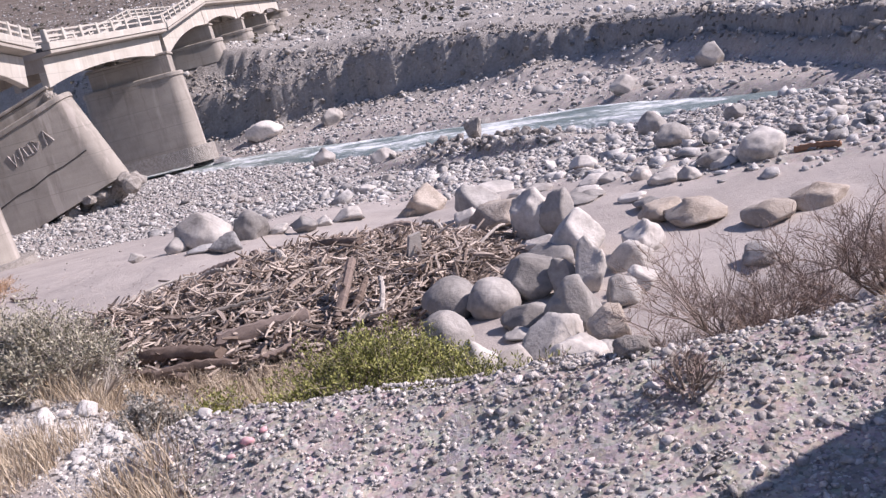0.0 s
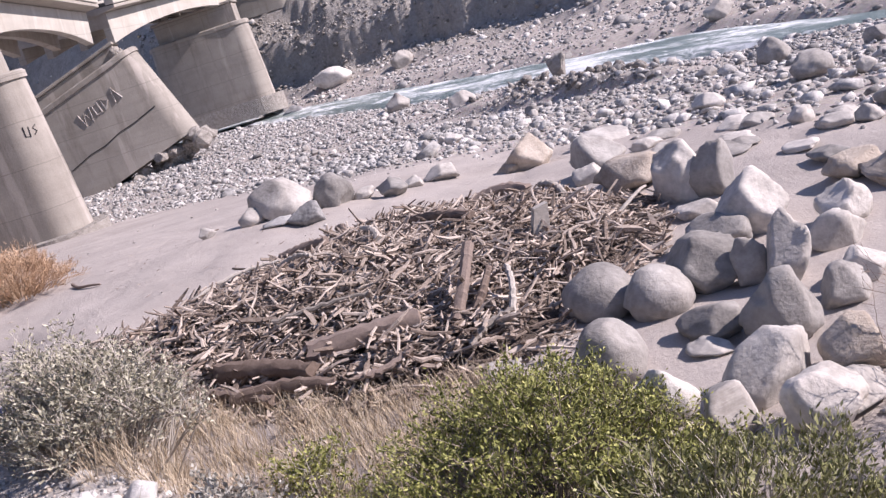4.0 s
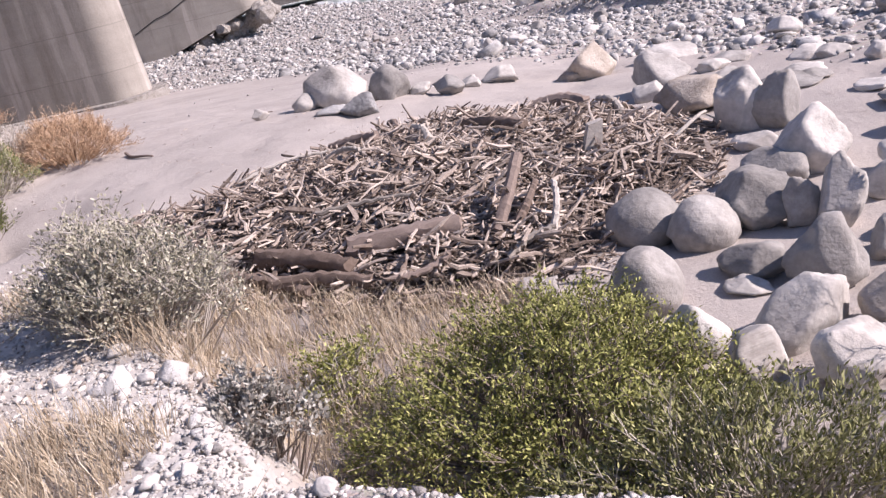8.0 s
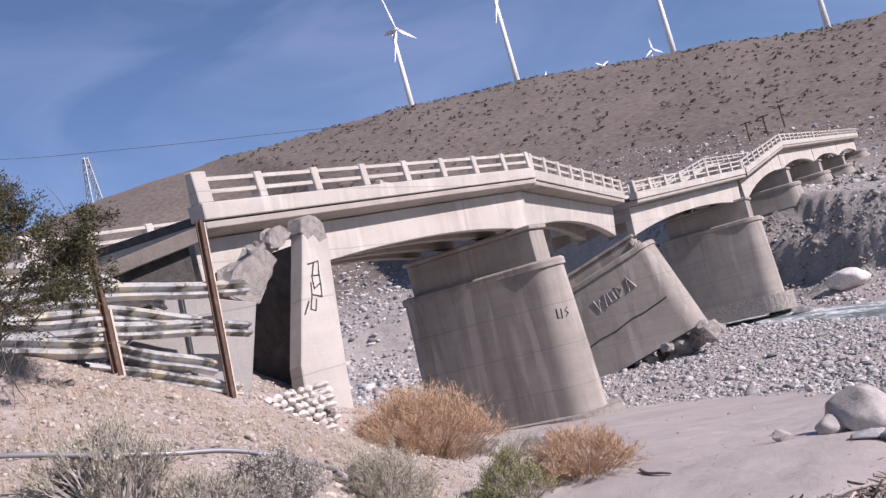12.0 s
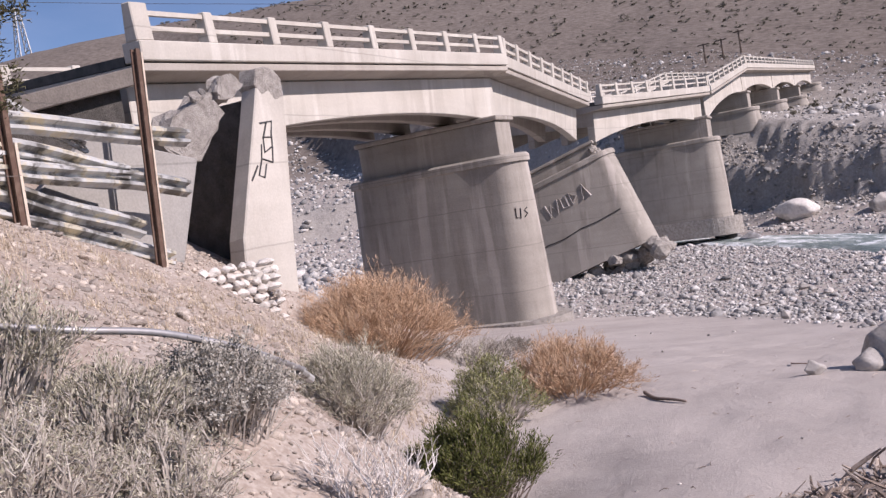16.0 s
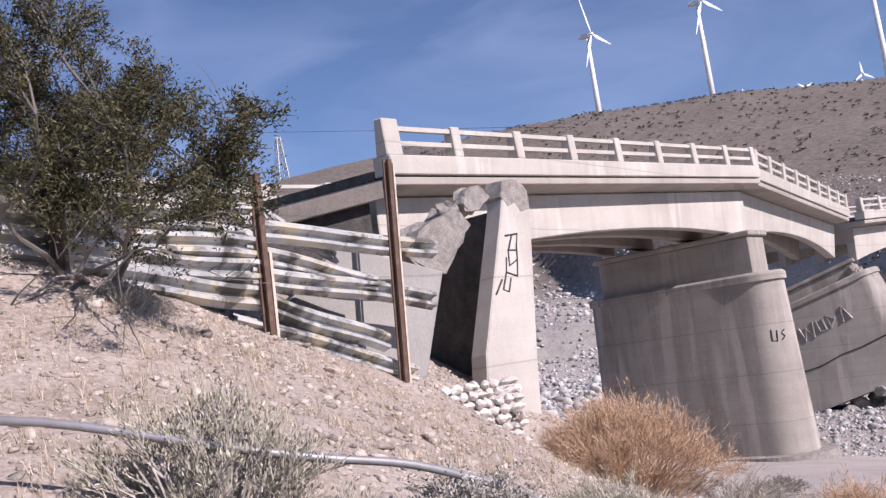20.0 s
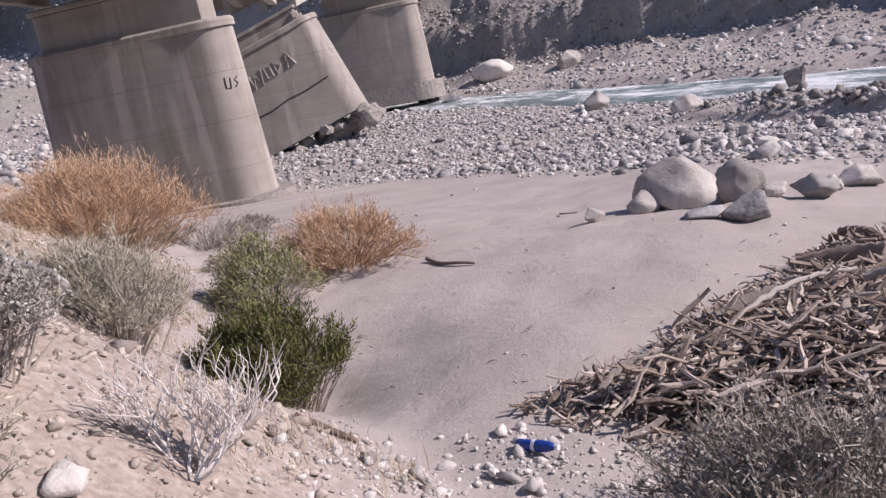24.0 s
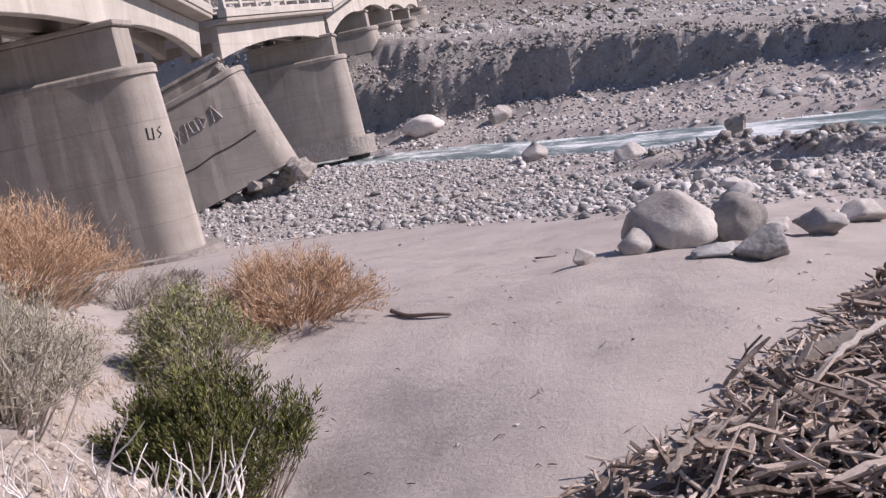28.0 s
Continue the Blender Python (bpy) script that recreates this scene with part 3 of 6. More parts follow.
def build_pier(s, foot, shoulder, top, n0=-0.35, length=4.9, lean=(0.0, 0.0), yaw=0.0, thick=(1.95, 1.55), footing=True, cap_n=-0.15, block=True):
    """A tapered shaft with round noses, a ledge, and a narrower block on it that carries the girders."""
    a, n, u = Vector((DX, DY, 0)), Vector((NX, NY, 0)), Vector((0, 0, 1))
    turn = Matrix.Rotation(yaw, 3, "Z") @ Matrix.Rotation(lean[0], 3, n) @ Matrix.Rotation(lean[1], 3, a)
    ax = (turn @ a, turn @ n, turn @ u)
    base = B(s, n0, foot)
    pier = thing("pier", base, "", "")
    for key in ("label", "category"):
        if key in pier:
            del pier[key]
    pier.parent = BRIDGE
    pier.matrix_parent_inverse = BRIDGE.matrix_basis.inverted()
    h = shoulder - foot
    q = Soup()
    rings = [pier_ring(base, ax, lerp(thick[0], thick[1], k / 6), length, h * k / 6) for k in range(7)]
    rings += [pier_ring(base, ax, thick[1] + 0.16, length, h + 0.005), pier_ring(base, ax, thick[1] + 0.16, length, h + 0.20), pier_ring(base, ax, thick[1] + 0.02, length, h + 0.27)]
    q.rings(rings)
    soft_sides(q.out("shaft", M_PIER, pier))
    if not block:
        return pier
    q = Soup()
    t2 = top - foot
    w = thick[1] * 0.36
    ends = (cap_n - n0, cap_n - n0 - length - 0.3)
    q.box([base + ax[0] * i * w + ax[1] * e + ax[2] * (h + 0.22) for i, e in ((-1, ends[0]), (1, ends[0]), (1, ends[1]), (-1, ends[1]))]
          + [base + ax[0] * i * w + ax[1] * e + ax[2] * (t2 - 0.16) for i, e in ((-1, ends[0]), (1, ends[0]), (1, ends[1]), (-1, ends[1]))])
    bevelled(q.out("bearing_block", M_PIER, pier), 0.03)
    q = Soup()
    q.box([base + ax[0] * i * (w + 0.1) + ax[1] * (e + (0.1 if e == ends[0] else -0.1)) + ax[2] * (t2 - 0.158) for i, e in ((-1, ends[0]), (1, ends[0]), (1, ends[1]), (-1, ends[1]))]
          + [base + ax[0] * i * (w + 0.1) + ax[1] * (e + (0.1 if e == ends[0] else -0.1)) + ax[2] * t2 for i, e in ((-1, ends[0]), (1, ends[0]), (1, ends[1]), (-1, ends[1]))])
    bevelled(q.out("cap", M_PIER, pier), 0.03)
    if footing:
        q = Soup()
        q.rings([pier_ring(base, ax, thick[0] + 0.95, length, -0.65), pier_ring(base, ax, thick[0] + 0.95, length, 0.42)])
        q.out("footing", M_BREAK, pier)
    return pier


# piers, from the near bank to the far one
build_pier(15.1, 0.05, 5.42, 6.95)
PIER_2 = build_pier(31.0, 1.12, 5.65, 6.6, n0=-1.13, lean=(radians(-3), radians(-17)), yaw=radians(8), length=5.2, footing=False, cap_n=-1.05)
build_pier(45.2, 0.75, 5.75, 7.3, n0=-0.45, lean=(radians(-3), 0.0))
for s in (60.6, 75.8, 91.0, 106.2):
    zt = deck_z(s) - 2.05
    f = float(ground(B(s, -3).x, B(s, -3).y)) - 0.5
    build_pier(s, f, max(zt - 1.5, f + 0.8), zt, footing=False)

# spans
build_span(B(-0.25, 0, deck_z(-0.25)), B(15.9, 0, 8.95), tilt=0.3, end_post=True)
build_span(B(15.95, -0.05, 8.90), B(29.4, -1.9, 8.45), tilt=0.9)
build_span(B(30.4, -1.65, 8.33), B(46.3, 0.05, 9.12), tilt=0.5)
build_span(B(46.6, 0.05, 9.16), B(60.9, 0.0, deck_z(61.0)))
for k in range(3):
    s0, s1 = 61.0 + 15.2 * k, 61.0 + 15.2 * (k + 1) - 0.06
    build_span(B(s0, 0, deck_z(s0)), B(s1, 0, deck_z(s1)))

# ---- abutment, wing wall and rubble at the near end ----
M_STEEL = painted("galvanised_steel", (0.52, 0.515, 0.50), 0.5, 0.25, (0.085, 0.07, 0.05), 0.95, 3.2)


def rail_steel():
    """Old guardrail: dull zinc with cream paint and black staining in long patches."""
    m, t, b = nodes("old_guardrail", 0.55, 0.25, 0.4)
    mp = t.nodes.new("ShaderNodeMapping")
    mp.inputs["Rotation"].default_value, mp.inputs["Scale"].default_value = (0, 0, 1.36), (1.3, 3.0, 3.2)
    t.links.new(place(t), mp.inputs["Vector"])
    c = ramp(t, noisy(t, 1.1, 4, 0.6, mp.outputs[0]), (0.35, (0.34, 0.34, 0.335)), (0.6, (0.55, 0.55, 0.54)))
    c = mix(t, ramp(t, noisy(t, 1.1, 5, 0.6, mp.outputs[0], 0.6), (0.52, (0, 0, 0)), (0.60, (0.8, 0.8, 0.8))), c, (0.56, 0.50, 0.37))
    sp = t.nodes.new("ShaderNodeMapping")
    sp.inputs["Location"].default_value = (4.1, 7.7, 2.3)
    t.links.new(mp.outputs[0], sp.inputs["Vector"])
    c = mix(t, ramp(t, noisy(t, 1.0, 5, 0.62, sp.outputs[0], 0.6), (0.50, (0, 0, 0)), (0.60, (0.8, 0.8, 0.8))), c, (0.065, 0.058, 0.046))
    t.links.new(c, b.inputs["Base Color"])
    bumped(t, b, noisy(t, 14, 4), 0.2, 0.005)
    return m


M_RAIL = rail_steel()
M_RUST = painted("rusty_steel", (0.13, 0.08, 0.06), 0.8, 0.3, (0.23, 0.165, 0.125), 0.5, 6)
M_CREAM = painted("peeling_cream_paint", (0.58, 0.49, 0.40), 0.7, 0.0, (0.17, 0.10, 0.07), 0.5, 5)
M_INK = painted("black_spray_paint", (0.035, 0.033, 0.035), 0.6, 0.0, (0.10, 0.09, 0.085), 0.4, 9)
M_PALE = painted("pale_spray_paint", (0.40, 0.365, 0.34), 0.7, 0.0, (0.33, 0.295, 0.27), 0.8, 4)
M_WSTONE = stony("white_stone", (0.42, 0.39, 0.36), (0.60, 0.565, 0.53), (0.72, 0.69, 0.65), 6, vary=whole, spread=0.14)

M_GREYC = concrete("plain_grey_concrete", (0.25, 0.24, 0.225), (0.34, 0.325, 0.305), 0.4, (0.2, 0.185, 0.168))
M_DARKC = concrete("dark_concrete", (0.10, 0.085, 0.075), (0.17, 0.148, 0.13), 0.5, (0.07, 0.06, 0.052))
# near-black: the hollow's shade put into the colour; the approach slab reuses it
M_SHADESTONE = stony("shade_dark_masonry", (0.05, 0.046, 0.042), (0.09, 0.082, 0.075), (0.14, 0.13, 0.12), 3, bump=1.0, dist=0.08)
abut = thing("abutment", B(0.2, 0, 3.0), "broken concrete bridge abutment with a tilted wing wall", "abutment")


def slab_between(name, front, back, mat, parent, label="", bevel=0.02):
    """A solid between two loops of as many corners."""
    q = Soup()
    q.rings([front, back])
    return bevelled(q.out(name, mat, parent, label), bevel)


# the end of the front wall: a battered column, its back part running in under the deck
face = [(0.31, 7.14), (0.08, 6.5), (-0.76, 4.35), (-1.02, 2.6), (0.34, 2.5), (0.55, 4.23), (0.86, 6.13), (0.95, 6.77), (0.88, 7.10)]
slab_between("column", [B(s, 2.0, z) for s, z in face], [B(s + 0.05, 1.62, z - 0.03) for s, z in face], M_DECK, abut, "battered end of the front wall, cracked at its head", 0.025)
head = [(0.28, 7.16), (0.17, 6.86), (0.32, 6.70), (0.52, 6.78), (0.66, 6.62), (0.94, 6.70), (0.93, 7.02), (0.76, 7.16), (0.55, 7.21)]
slab_between("broken_head", [B(s, 2.006, z) for s, z in head], [B(s + 0.03, 1.6, z + 0.02) for s, z in head], M_BREAK, abut)
# inner wall, coloured nearly black in place of the shade under the deck
wall = [(0.30, 6.7), (0.05, 2.2), (0.95, 2.2), (0.95, 6.7)]
slab_between("front_wall", [B(s, 1.55, z) for s, z in wall], [B(s, -WIDE, z) for s, z in wall], M_SHADESTONE, abut, "masonry inside the hollow abutment, its shade put into the colour")
panel = [(-3.9, 5.97), (-1.98, 5.6), (-2.75, 3.8), (-5.2, 4.2), (-4.95, 5.2)]
slab_between("wing_wall", [B(s, 2.42, z) for s, z in panel], [B(s + 0.1, 2.14, z) for s, z in panel], M_GREYC, abut, "grey wing wall fallen out of line")
back = [(-5.6, 6.10), (-0.42, 7.30), (-0.42, 6.45), (-5.6, 5.5)]
slab_between("approach_slab", [B(s, -0.45, z) for s, z in back], [B(s, -WIDE + 0.1, z) for s, z in back], M_SHADESTONE, abut, "dark edge of the approach slab")
curb = [(-5.6, 6.36), (-0.33, 7.62), (-0.33, 7.30), (-5.6, 6.12)]
slab_between("approach_kerb", [B(s, -0.15, z) for s, z in curb], [B(s, -0.55, z) for s, z in curb], M_DARKC, abut)


def lump(name, c, size, mat, parent=None, seed=0, label="", detail=2, rough=0.28, facets=0.0, smooth=True):
    """An uneven stone or broken piece."""
    bm = bmesh.new()
    bmesh.ops.create_icosphere(bm, subdivisions=detail, radius=1.0)
    off = Vector((seed * 3.17, seed * 1.91, seed * 0.77))
    for v in bm.verts:
        p = v.co.copy()
        k = 1 + rough * noise.noise(p * 1.1 + off) + rough * 0.45 * noise.noise(p * 2.7 + off)
        if facets:
            for i in range(9):
                d = Vector((math.sin(seed * 7.1 + i * 2.4), math.cos(seed * 3.3 + i * 4.1), math.sin(seed * 1.7 + i * 5.3))).normalized()
                far = p.normalized().dot(d)
                if far > facets:
                    k = min(k, facets / far * (1 + 0.05 * math.sin(i * 3 + seed)))
        v.co = Vector((p.x * size[0], p.y * size[1], p.z * size[2])) * k
    ob = part(name, bm, mat, parent, label, smooth)
    ob.matrix_basis = Matrix.Translation(c) @ Matrix.Rotation(seed * 1.3, 4, "Z")
    if parent is not None:
        ob.matrix_parent_inverse = parent.matrix_basis.inverted()
    return ob


def broken_slab(outline, n0, n1, seed):
    """A snapped piece of wall with ragged edges, between two planes across the bridge."""
    rr = random.Random(seed)
    ring = []
    for k, (s, z) in enumerate(outline):
        s2, z2 = outline[(k + 1) % len(outline)]
        for u in (0.0, 0.35, 0.7):
            ring.append((lerp(s, s2, u) + (rr.uniform(-0.045, 0.045) if u else 0), lerp(z, z2, u) + (rr.uniform(-0.045, 0.045) if u else 0)))
    q = Soup()
    q.rings([[B(s + rr.uniform(-0.03, 0.03) * k, lerp(n0, n1, k / 3) + rr.uniform(-0.02, 0.02), z + rr.uniform(-0.03, 0.03) * k) for s, z in ring] for k in range(4)])
    return q.out("broken_piece", M_BREAK, abut)


broken_slab([(-2.25, 5.88), (-1.93, 6.30), (-1.45, 6.48), (-1.09, 6.67), (-0.88, 6.52), (-0.75, 6.37), (-1.1, 6.0), (-1.44, 5.62), (-1.75, 5.66)], 2.02, 1.55, 1)
broken_slab([(-0.82, 6.72), (-0.66, 6.98), (-0.42, 7.04), (-0.12, 6.88), (-0.42, 6.64), (-0.72, 6.60)], 2.0, 1.75, 2)
for k, (s, n, z, r) in enumerate(((-1.2, 1.9, 6.62, 0.13), (-1.0, 1.85, 6.70, 0.12), (-0.82, 1.85, 6.68, 0.10), (-0.70, 1.75, 6.45, 0.12))):
    lump("broken_piece", B(s, n, z), (r, r * 0.6, r * 0.85), M_BREAK, abut, 40 + k, "", 3, 0.45, 0.68, False)

# dry stone footing by the column
footing = thing("stone_footing", B(-1.6, 2.6, 3.3), "dry-laid white stone footing beside the abutment", "stone wall")
rs = random.Random(5)
for r in range(9):
    z = 2.90 + r * 0.128
    for k in range(9):
        s = -2.75 + k * 0.215 + 0.1 * (r % 2) + rs.uniform(-0.035, 0.035)
        if z < 2.96 - 0.48 * (s + 1.1) or z > 4.1 + 0.04 * (s + 1.0) or s > -0.88:
            continue
        lump("stone", B(s, 2.64 + rs.uniform(-0.05, 0.05), z), (rs.uniform(0.11, 0.16), rs.uniform(0.09, 0.13), rs.uniform(0.075, 0.10)), M_WSTONE, footing, 60 + r * 9 + k, "", 2, 0.5, 0.58, False)


def strokes(name, lines, radius, mat, parent, place_fn, label=""):
    """Sprayed marks: thin flat bands laid on a surface."""
    q = Soup()
    for line in lines:
        q.tube([place_fn(a, b) for a, b in line], radius, 4)
    return q.out(name, mat, parent, label)


strokes("graffiti", [[(0.12, 6.22), (0.45, 6.26), (0.37, 5.98), (0.15, 5.98), (0.13, 5.72), (0.36, 5.82), (0.40, 6.1)], [(0.36, 5.82), (0.30, 5.55), (0.02, 5.62), (0.08, 5.86)], [(0.02, 5.62), (-0.12, 5.34), (0.02, 5.30), (0.12, 5.52)], [(-0.12, 5.5), (-0.33, 5.26)], [(0.16, 5.98), (0.30, 6.24)]],
        0.018, M_INK, abut, lambda a, b: B(a, 2.005, b), "black sprayed marks")

# ---- the guardrail fence on the slope ----
WAVE = [(0.0, -0.155), (0.02, -0.13), (0.10, -0.10), (0.10, -0.055), (0.0, -0.02), (0.0, 0.02), (0.10, 0.055), (0.10, 0.10), (0.02, 0.13), (0.0, 0.155)]
fence = thing("guardrail_fence", B(-6, 3, 5.0), "fence of stacked corrugated guardrails on rusty rail posts", "fence")


def beam(a, b, mat=None, tall=1.0, label=""):
    """A corrugated guardrail between two places (s, n, z)."""
    p, e = B(*a), B(*b)
    along = (e - p).normalized()
    out = Vector((NX, NY, 0))
    up = out.cross(along)
    if up.z < 0:
        up = -up
    prof = [(d, h * tall) for d, h in WAVE] + [(d - 0.006, h * tall) for d, h in reversed(WAVE)]
    q, cuts = Soup(), 6
    rings = []
    for k in range(cuts + 1):
        c = p.lerp(e, k / cuts) + up * (0.02 * math.sin(k * 1.1 + a[0] * 5 + a[2] * 7)) + out * (0.03 * math.sin(k * 0.9 + a[2] * 9))
        rings.append([c + out * d + up * h for d, h in prof])
    q.rings(rings)
    return q.out("guardrail", mat or M_RAIL, fence, label)


for a, b in (((-5.85, 3.0, 6.03), (-2.86, 3.05, 5.80)), ((-5.85, 2.93, 5.80), (-4.0, 3.0, 5.38)), ((-5.82, 3.0, 5.52), (-2.98, 3.06, 5.14)),
             ((-5.80, 2.92, 5.30), (-3.85, 2.96, 4.64)), ((-6.1, 2.96, 5.02), (-3.45, 2.98, 4.24))):
    beam(a, b, None, 0.85)
for z0, z1 in ((6.42, 6.36), (6.20, 6.08), (5.99, 5.81), (5.80, 5.56), (5.60, 5.30)):
    beam((-8.0, 2.98, z0), (-5.72, 3.0, z1))
    beam((-11.6, 2.9, z0 + 0.45), (-7.95, 2.96, z0 + 0.06))


def rail_post(s, n, z0, z1, mat, lean=0.0, w=1.0):
    q = Soup()
    prof = [(-0.065, -0.06), (0.065, -0.06), (0.065, -0.035), (0.015, -0.02), (0.015, 0.035), (0.045, 0.045), (0.045, 0.075), (-0.045, 0.075), (-0.045, 0.045), (-0.015, 0.035), (-0.015, -0.02), (-0.065, -0.035)]
    q.rings([[B(s + a * w + lean * k, n + b * w + 0.12, z) for a, b in prof] for k, z in enumerate((z0, z1))])
    return q.out("post", mat, fence)


rail_post(-3.87, 3.08, 3.9, 6.92, M_RUST, 0.22, 0.7)
rail_post(-3.80, 3.10, 3.9, 6.88, M_CREAM, 0.22, 0.3)
rail_post(-5.73, 3.02, 4.6, 6.63, M_RUST, 0.03, 0.75)
rail_post(-5.66, 3.04, 4.6, 5.75, M_CREAM, 0.02, 0.4)
rail_post(-8.0, 3.0, 5.3, 6.55, M_RUST, 0.0, 0.75)
rail_post(-7.9, 3.02, 5.3, 6.52, M_CREAM, 0.0, 0.5)
rail_post(-11.5, 3.0, 5.8, 7.0, M_RUST, 0.0)
q = Soup()
for k in range(2):
    q.tube([B(-5.62, 2.80, 6.44 - 0.16 * k), B(-4.40, 2.86, 5.78 - 0.10 * k)], 0.03, 4)
for k in range(9):
    u = k / 8
    q.tube([B(-5.62 + 1.22 * u, 2.82, 6.44 - 0.66 * u), B(-5.56 + 1.22 * min(u + 0.05, 1), 2.83, 6.28 - 0.60 * u)], 0.015, 4)
q.out("lattice_strut", M_STEEL, fence, "bent galvanised lattice strut")

# ---- loose stones ----
PHI = (1 + 5 ** 0.5) / 2
ICO = np.array([(-1, PHI, 0), (1, PHI, 0), (-1, -PHI, 0), (1, -PHI, 0), (0, -1, PHI), (0, 1, PHI), (0, -1, -PHI), (0, 1, -PHI), (PHI, 0, -1), (PHI, 0, 1), (-PHI, 0, -1), (-PHI, 0, 1)]) / 1.9
ICO_F = np.array([(0, 11, 5), (0, 5, 1), (0, 1, 7), (0, 7, 10), (0, 10, 11), (1, 5, 9), (5, 11, 4), (11, 10, 2), (10, 7, 6), (7, 1, 8), (3, 9, 4), (3, 4, 2), (3, 2, 6), (3, 6, 8), (3, 8, 9), (4, 9, 5), (2, 4, 11), (6, 2, 10), (8, 6, 7), (9, 8, 1)])


def scatter_stones(name, x, y, size, mat, label, category="gravel", flat=0.62, sink=0.25, seed=1, smooth=False):
    """Many uneven stones lying on the ground, in one mesh."""
    rng = np.random.default_rng(seed)
    n = len(x)
    z = ground(x, y) + size * (flat - sink) * 0.5
    sc = np.stack([rng.uniform(0.75, 1.35, n), rng.uniform(0.7, 1.1, n), rng.uniform(0.7, 1.25, n) * flat], -1) * size[:, None]
    pts = ICO[None] * (1.08 + rng.uniform(-0.3, 0.3, (n, 12, 1))) * sc[:, None]
    for k in range(4):            # broken faces: corners past a random plane are pulled back to it
        d = rng.normal(0, 1, (n, 3))
        d /= np.linalg.norm(d, axis=1)[:, None]
        far = np.einsum("nij,nj->ni", pts, d)
        lim = size * rng.uniform(0.28, 0.66, n) * (1 - 0.25 * np.abs(d[:, 2]))
        pts = pts - np.clip(far - lim[:, None], 0, None)[..., None] * d[:, None]
    a = rng.uniform(0, 6.283, n)
    b = rng.normal(0, 0.35, n)
    ca, sa, cb, sb = np.cos(a), np.sin(a), np.cos(b), np.sin(b)
    px, py, pz = pts[..., 0], pts[..., 1], pts[..., 2]
    py, pz = py * cb[:, None] - pz * sb[:, None], py * sb[:, None] + pz * cb[:, None]
    px, py = px * ca[:, None] - py * sa[:, None], px * sa[:, None] + py * ca[:, None]
    co = np.stack([px + x[:, None], py + y[:, None], pz + z[:, None]], -1).reshape(-1, 3)
    tri = (ICO_F[None] + (np.arange(n) * 12)[:, None, None]).reshape(-1, 3)
    me = bpy.data.meshes.new(name)
    me.vertices.add(len(co))
    me.vertices.foreach_set("co", co.astype(np.float32).ravel())
    me.loops.add(tri.size)
    me.loops.foreach_set("vertex_index", tri.ravel().astype(np.int32))
    me.polygons.add(len(tri))
    me.polygons.foreach_set("loop_start", (np.arange(len(tri)) * 3).astype(np.int32))
    if smooth:
        me.polygons.foreach_set("use_smooth", np.ones(len(tri), bool))
    me.update(calc_edges=True)
    me.materials.append(mat)
    return tagged(new(name, me), label, category, kind="stuff")


def rnd(seed, n, x0, x1, y0, y1):
    g = np.random.default_rng(seed)
    return g.uniform(x0, x1, n), g.uniform(y0, y1, n), g


def keep(ok, *arrays):
    return [a[ok] for a in arrays]


def bar_edge(x):
    return np.interp(x, (-60, -24, -18, -14, -11, -8, -5, -3, -1, 0.5, 2, 8), (40, 31, 27.8, 25, 21.5, 18.2, 17.5, 16.6, 14, 12, 11.2, 9.5))


M_CLOD = stony("river_clods", (0.20, 0.18, 0.165), (0.31, 0.285, 0.262), (0.43, 0.40, 0.375), 4, vary=piece, spread=0.3, bump=1.0, dist=0.06)
# the gravel bar on this side of the river
x, y, g = rnd(1, 88000, -34, 11, 9, 53)
sz = np.clip(g.lognormal(-3.1, 0.55, len(x)), 0.025, 0.28)
e = (y - bar_edge(x)) + 1.8 * fbm(x * 0.4, y * 0.4, 71)
ok = (e > g.uniform(-0.8, 0.9, len(x))) & (y < river_y(x) - river_half(x) * 0.95) & (g.uniform(0, 1, len(x)) < 0.35 + 1.3 * vnoise(x * 0.35, y * 0.35, 8))
scatter_stones("river_cobbles", *keep(ok, x, y, sz), M_COBBLE, "pale grey river cobbles on the gravel bar", "cobbles")
# on the far side of the water, and down the foot of the cut bank
x, y, g = rnd(2, 46000, -80, 12, 24, 96)
sz = np.clip(g.lognormal(-2.6, 0.6, len(x)), 0.05, 0.5)
t = (y - cliff_y(x)) / 1.35 + 2.2 * fbm(x * 0.16, y * 0.16, 21)
ok = (y > river_y(x) + river_half(x) * 0.95) & (t < 0.6)
scatter_stones("bank_cobbles", *keep(ok, x, y, sz), M_COBBLE, "cobbles and rubble below the cut river bank", "cobbles", seed=2, smooth=True)
# stones on and in the far terrace
x, y, g = rnd(3, 22000, -95, 14, 30, 150)
sz = np.clip(g.lognormal(-2.3, 0.6, len(x)), 0.05, 0.6)
t = (y - cliff_y(x)) / 1.35
ok = (t > 0.2) & (t < 55)
scatter_stones("terrace_stones", *keep(ok, x, y, sz), M_COBBLE, "stones scattered over the far terrace", "stones", seed=3, smooth=True)
# rubble of the downstream bank, seen under the first span
g = np.random.default_rng(31)
a, dd = np.radians(g.uniform(42, 62, 9000)), g.uniform(55, 185, 9000)
x, y = -4.5 - np.sin(a) * dd, 3 + np.cos(a) * dd
sz = np.clip(g.lognormal(-1.5, 0.55, len(x)), 0.12, 0.9)
scatter_stones("downstream_rubble", x, y, sz, M_COBBLE, "pale rubble over the downstream bank", "rubble", seed=31, smooth=True)
# stones standing out of the cut bank's face
x, y, g = rnd(33, 60000, -60, 12, 26, 84)
t = (y - cliff_y(x)) / 1.35
ok = (t > -3) & (t < 3.5) & (ground(x, y, False) > 0.7)
x, y = keep(ok, x, y)
sz = np.clip(g.lognormal(-2.5, 0.5, len(x)), 0.04, 0.32)
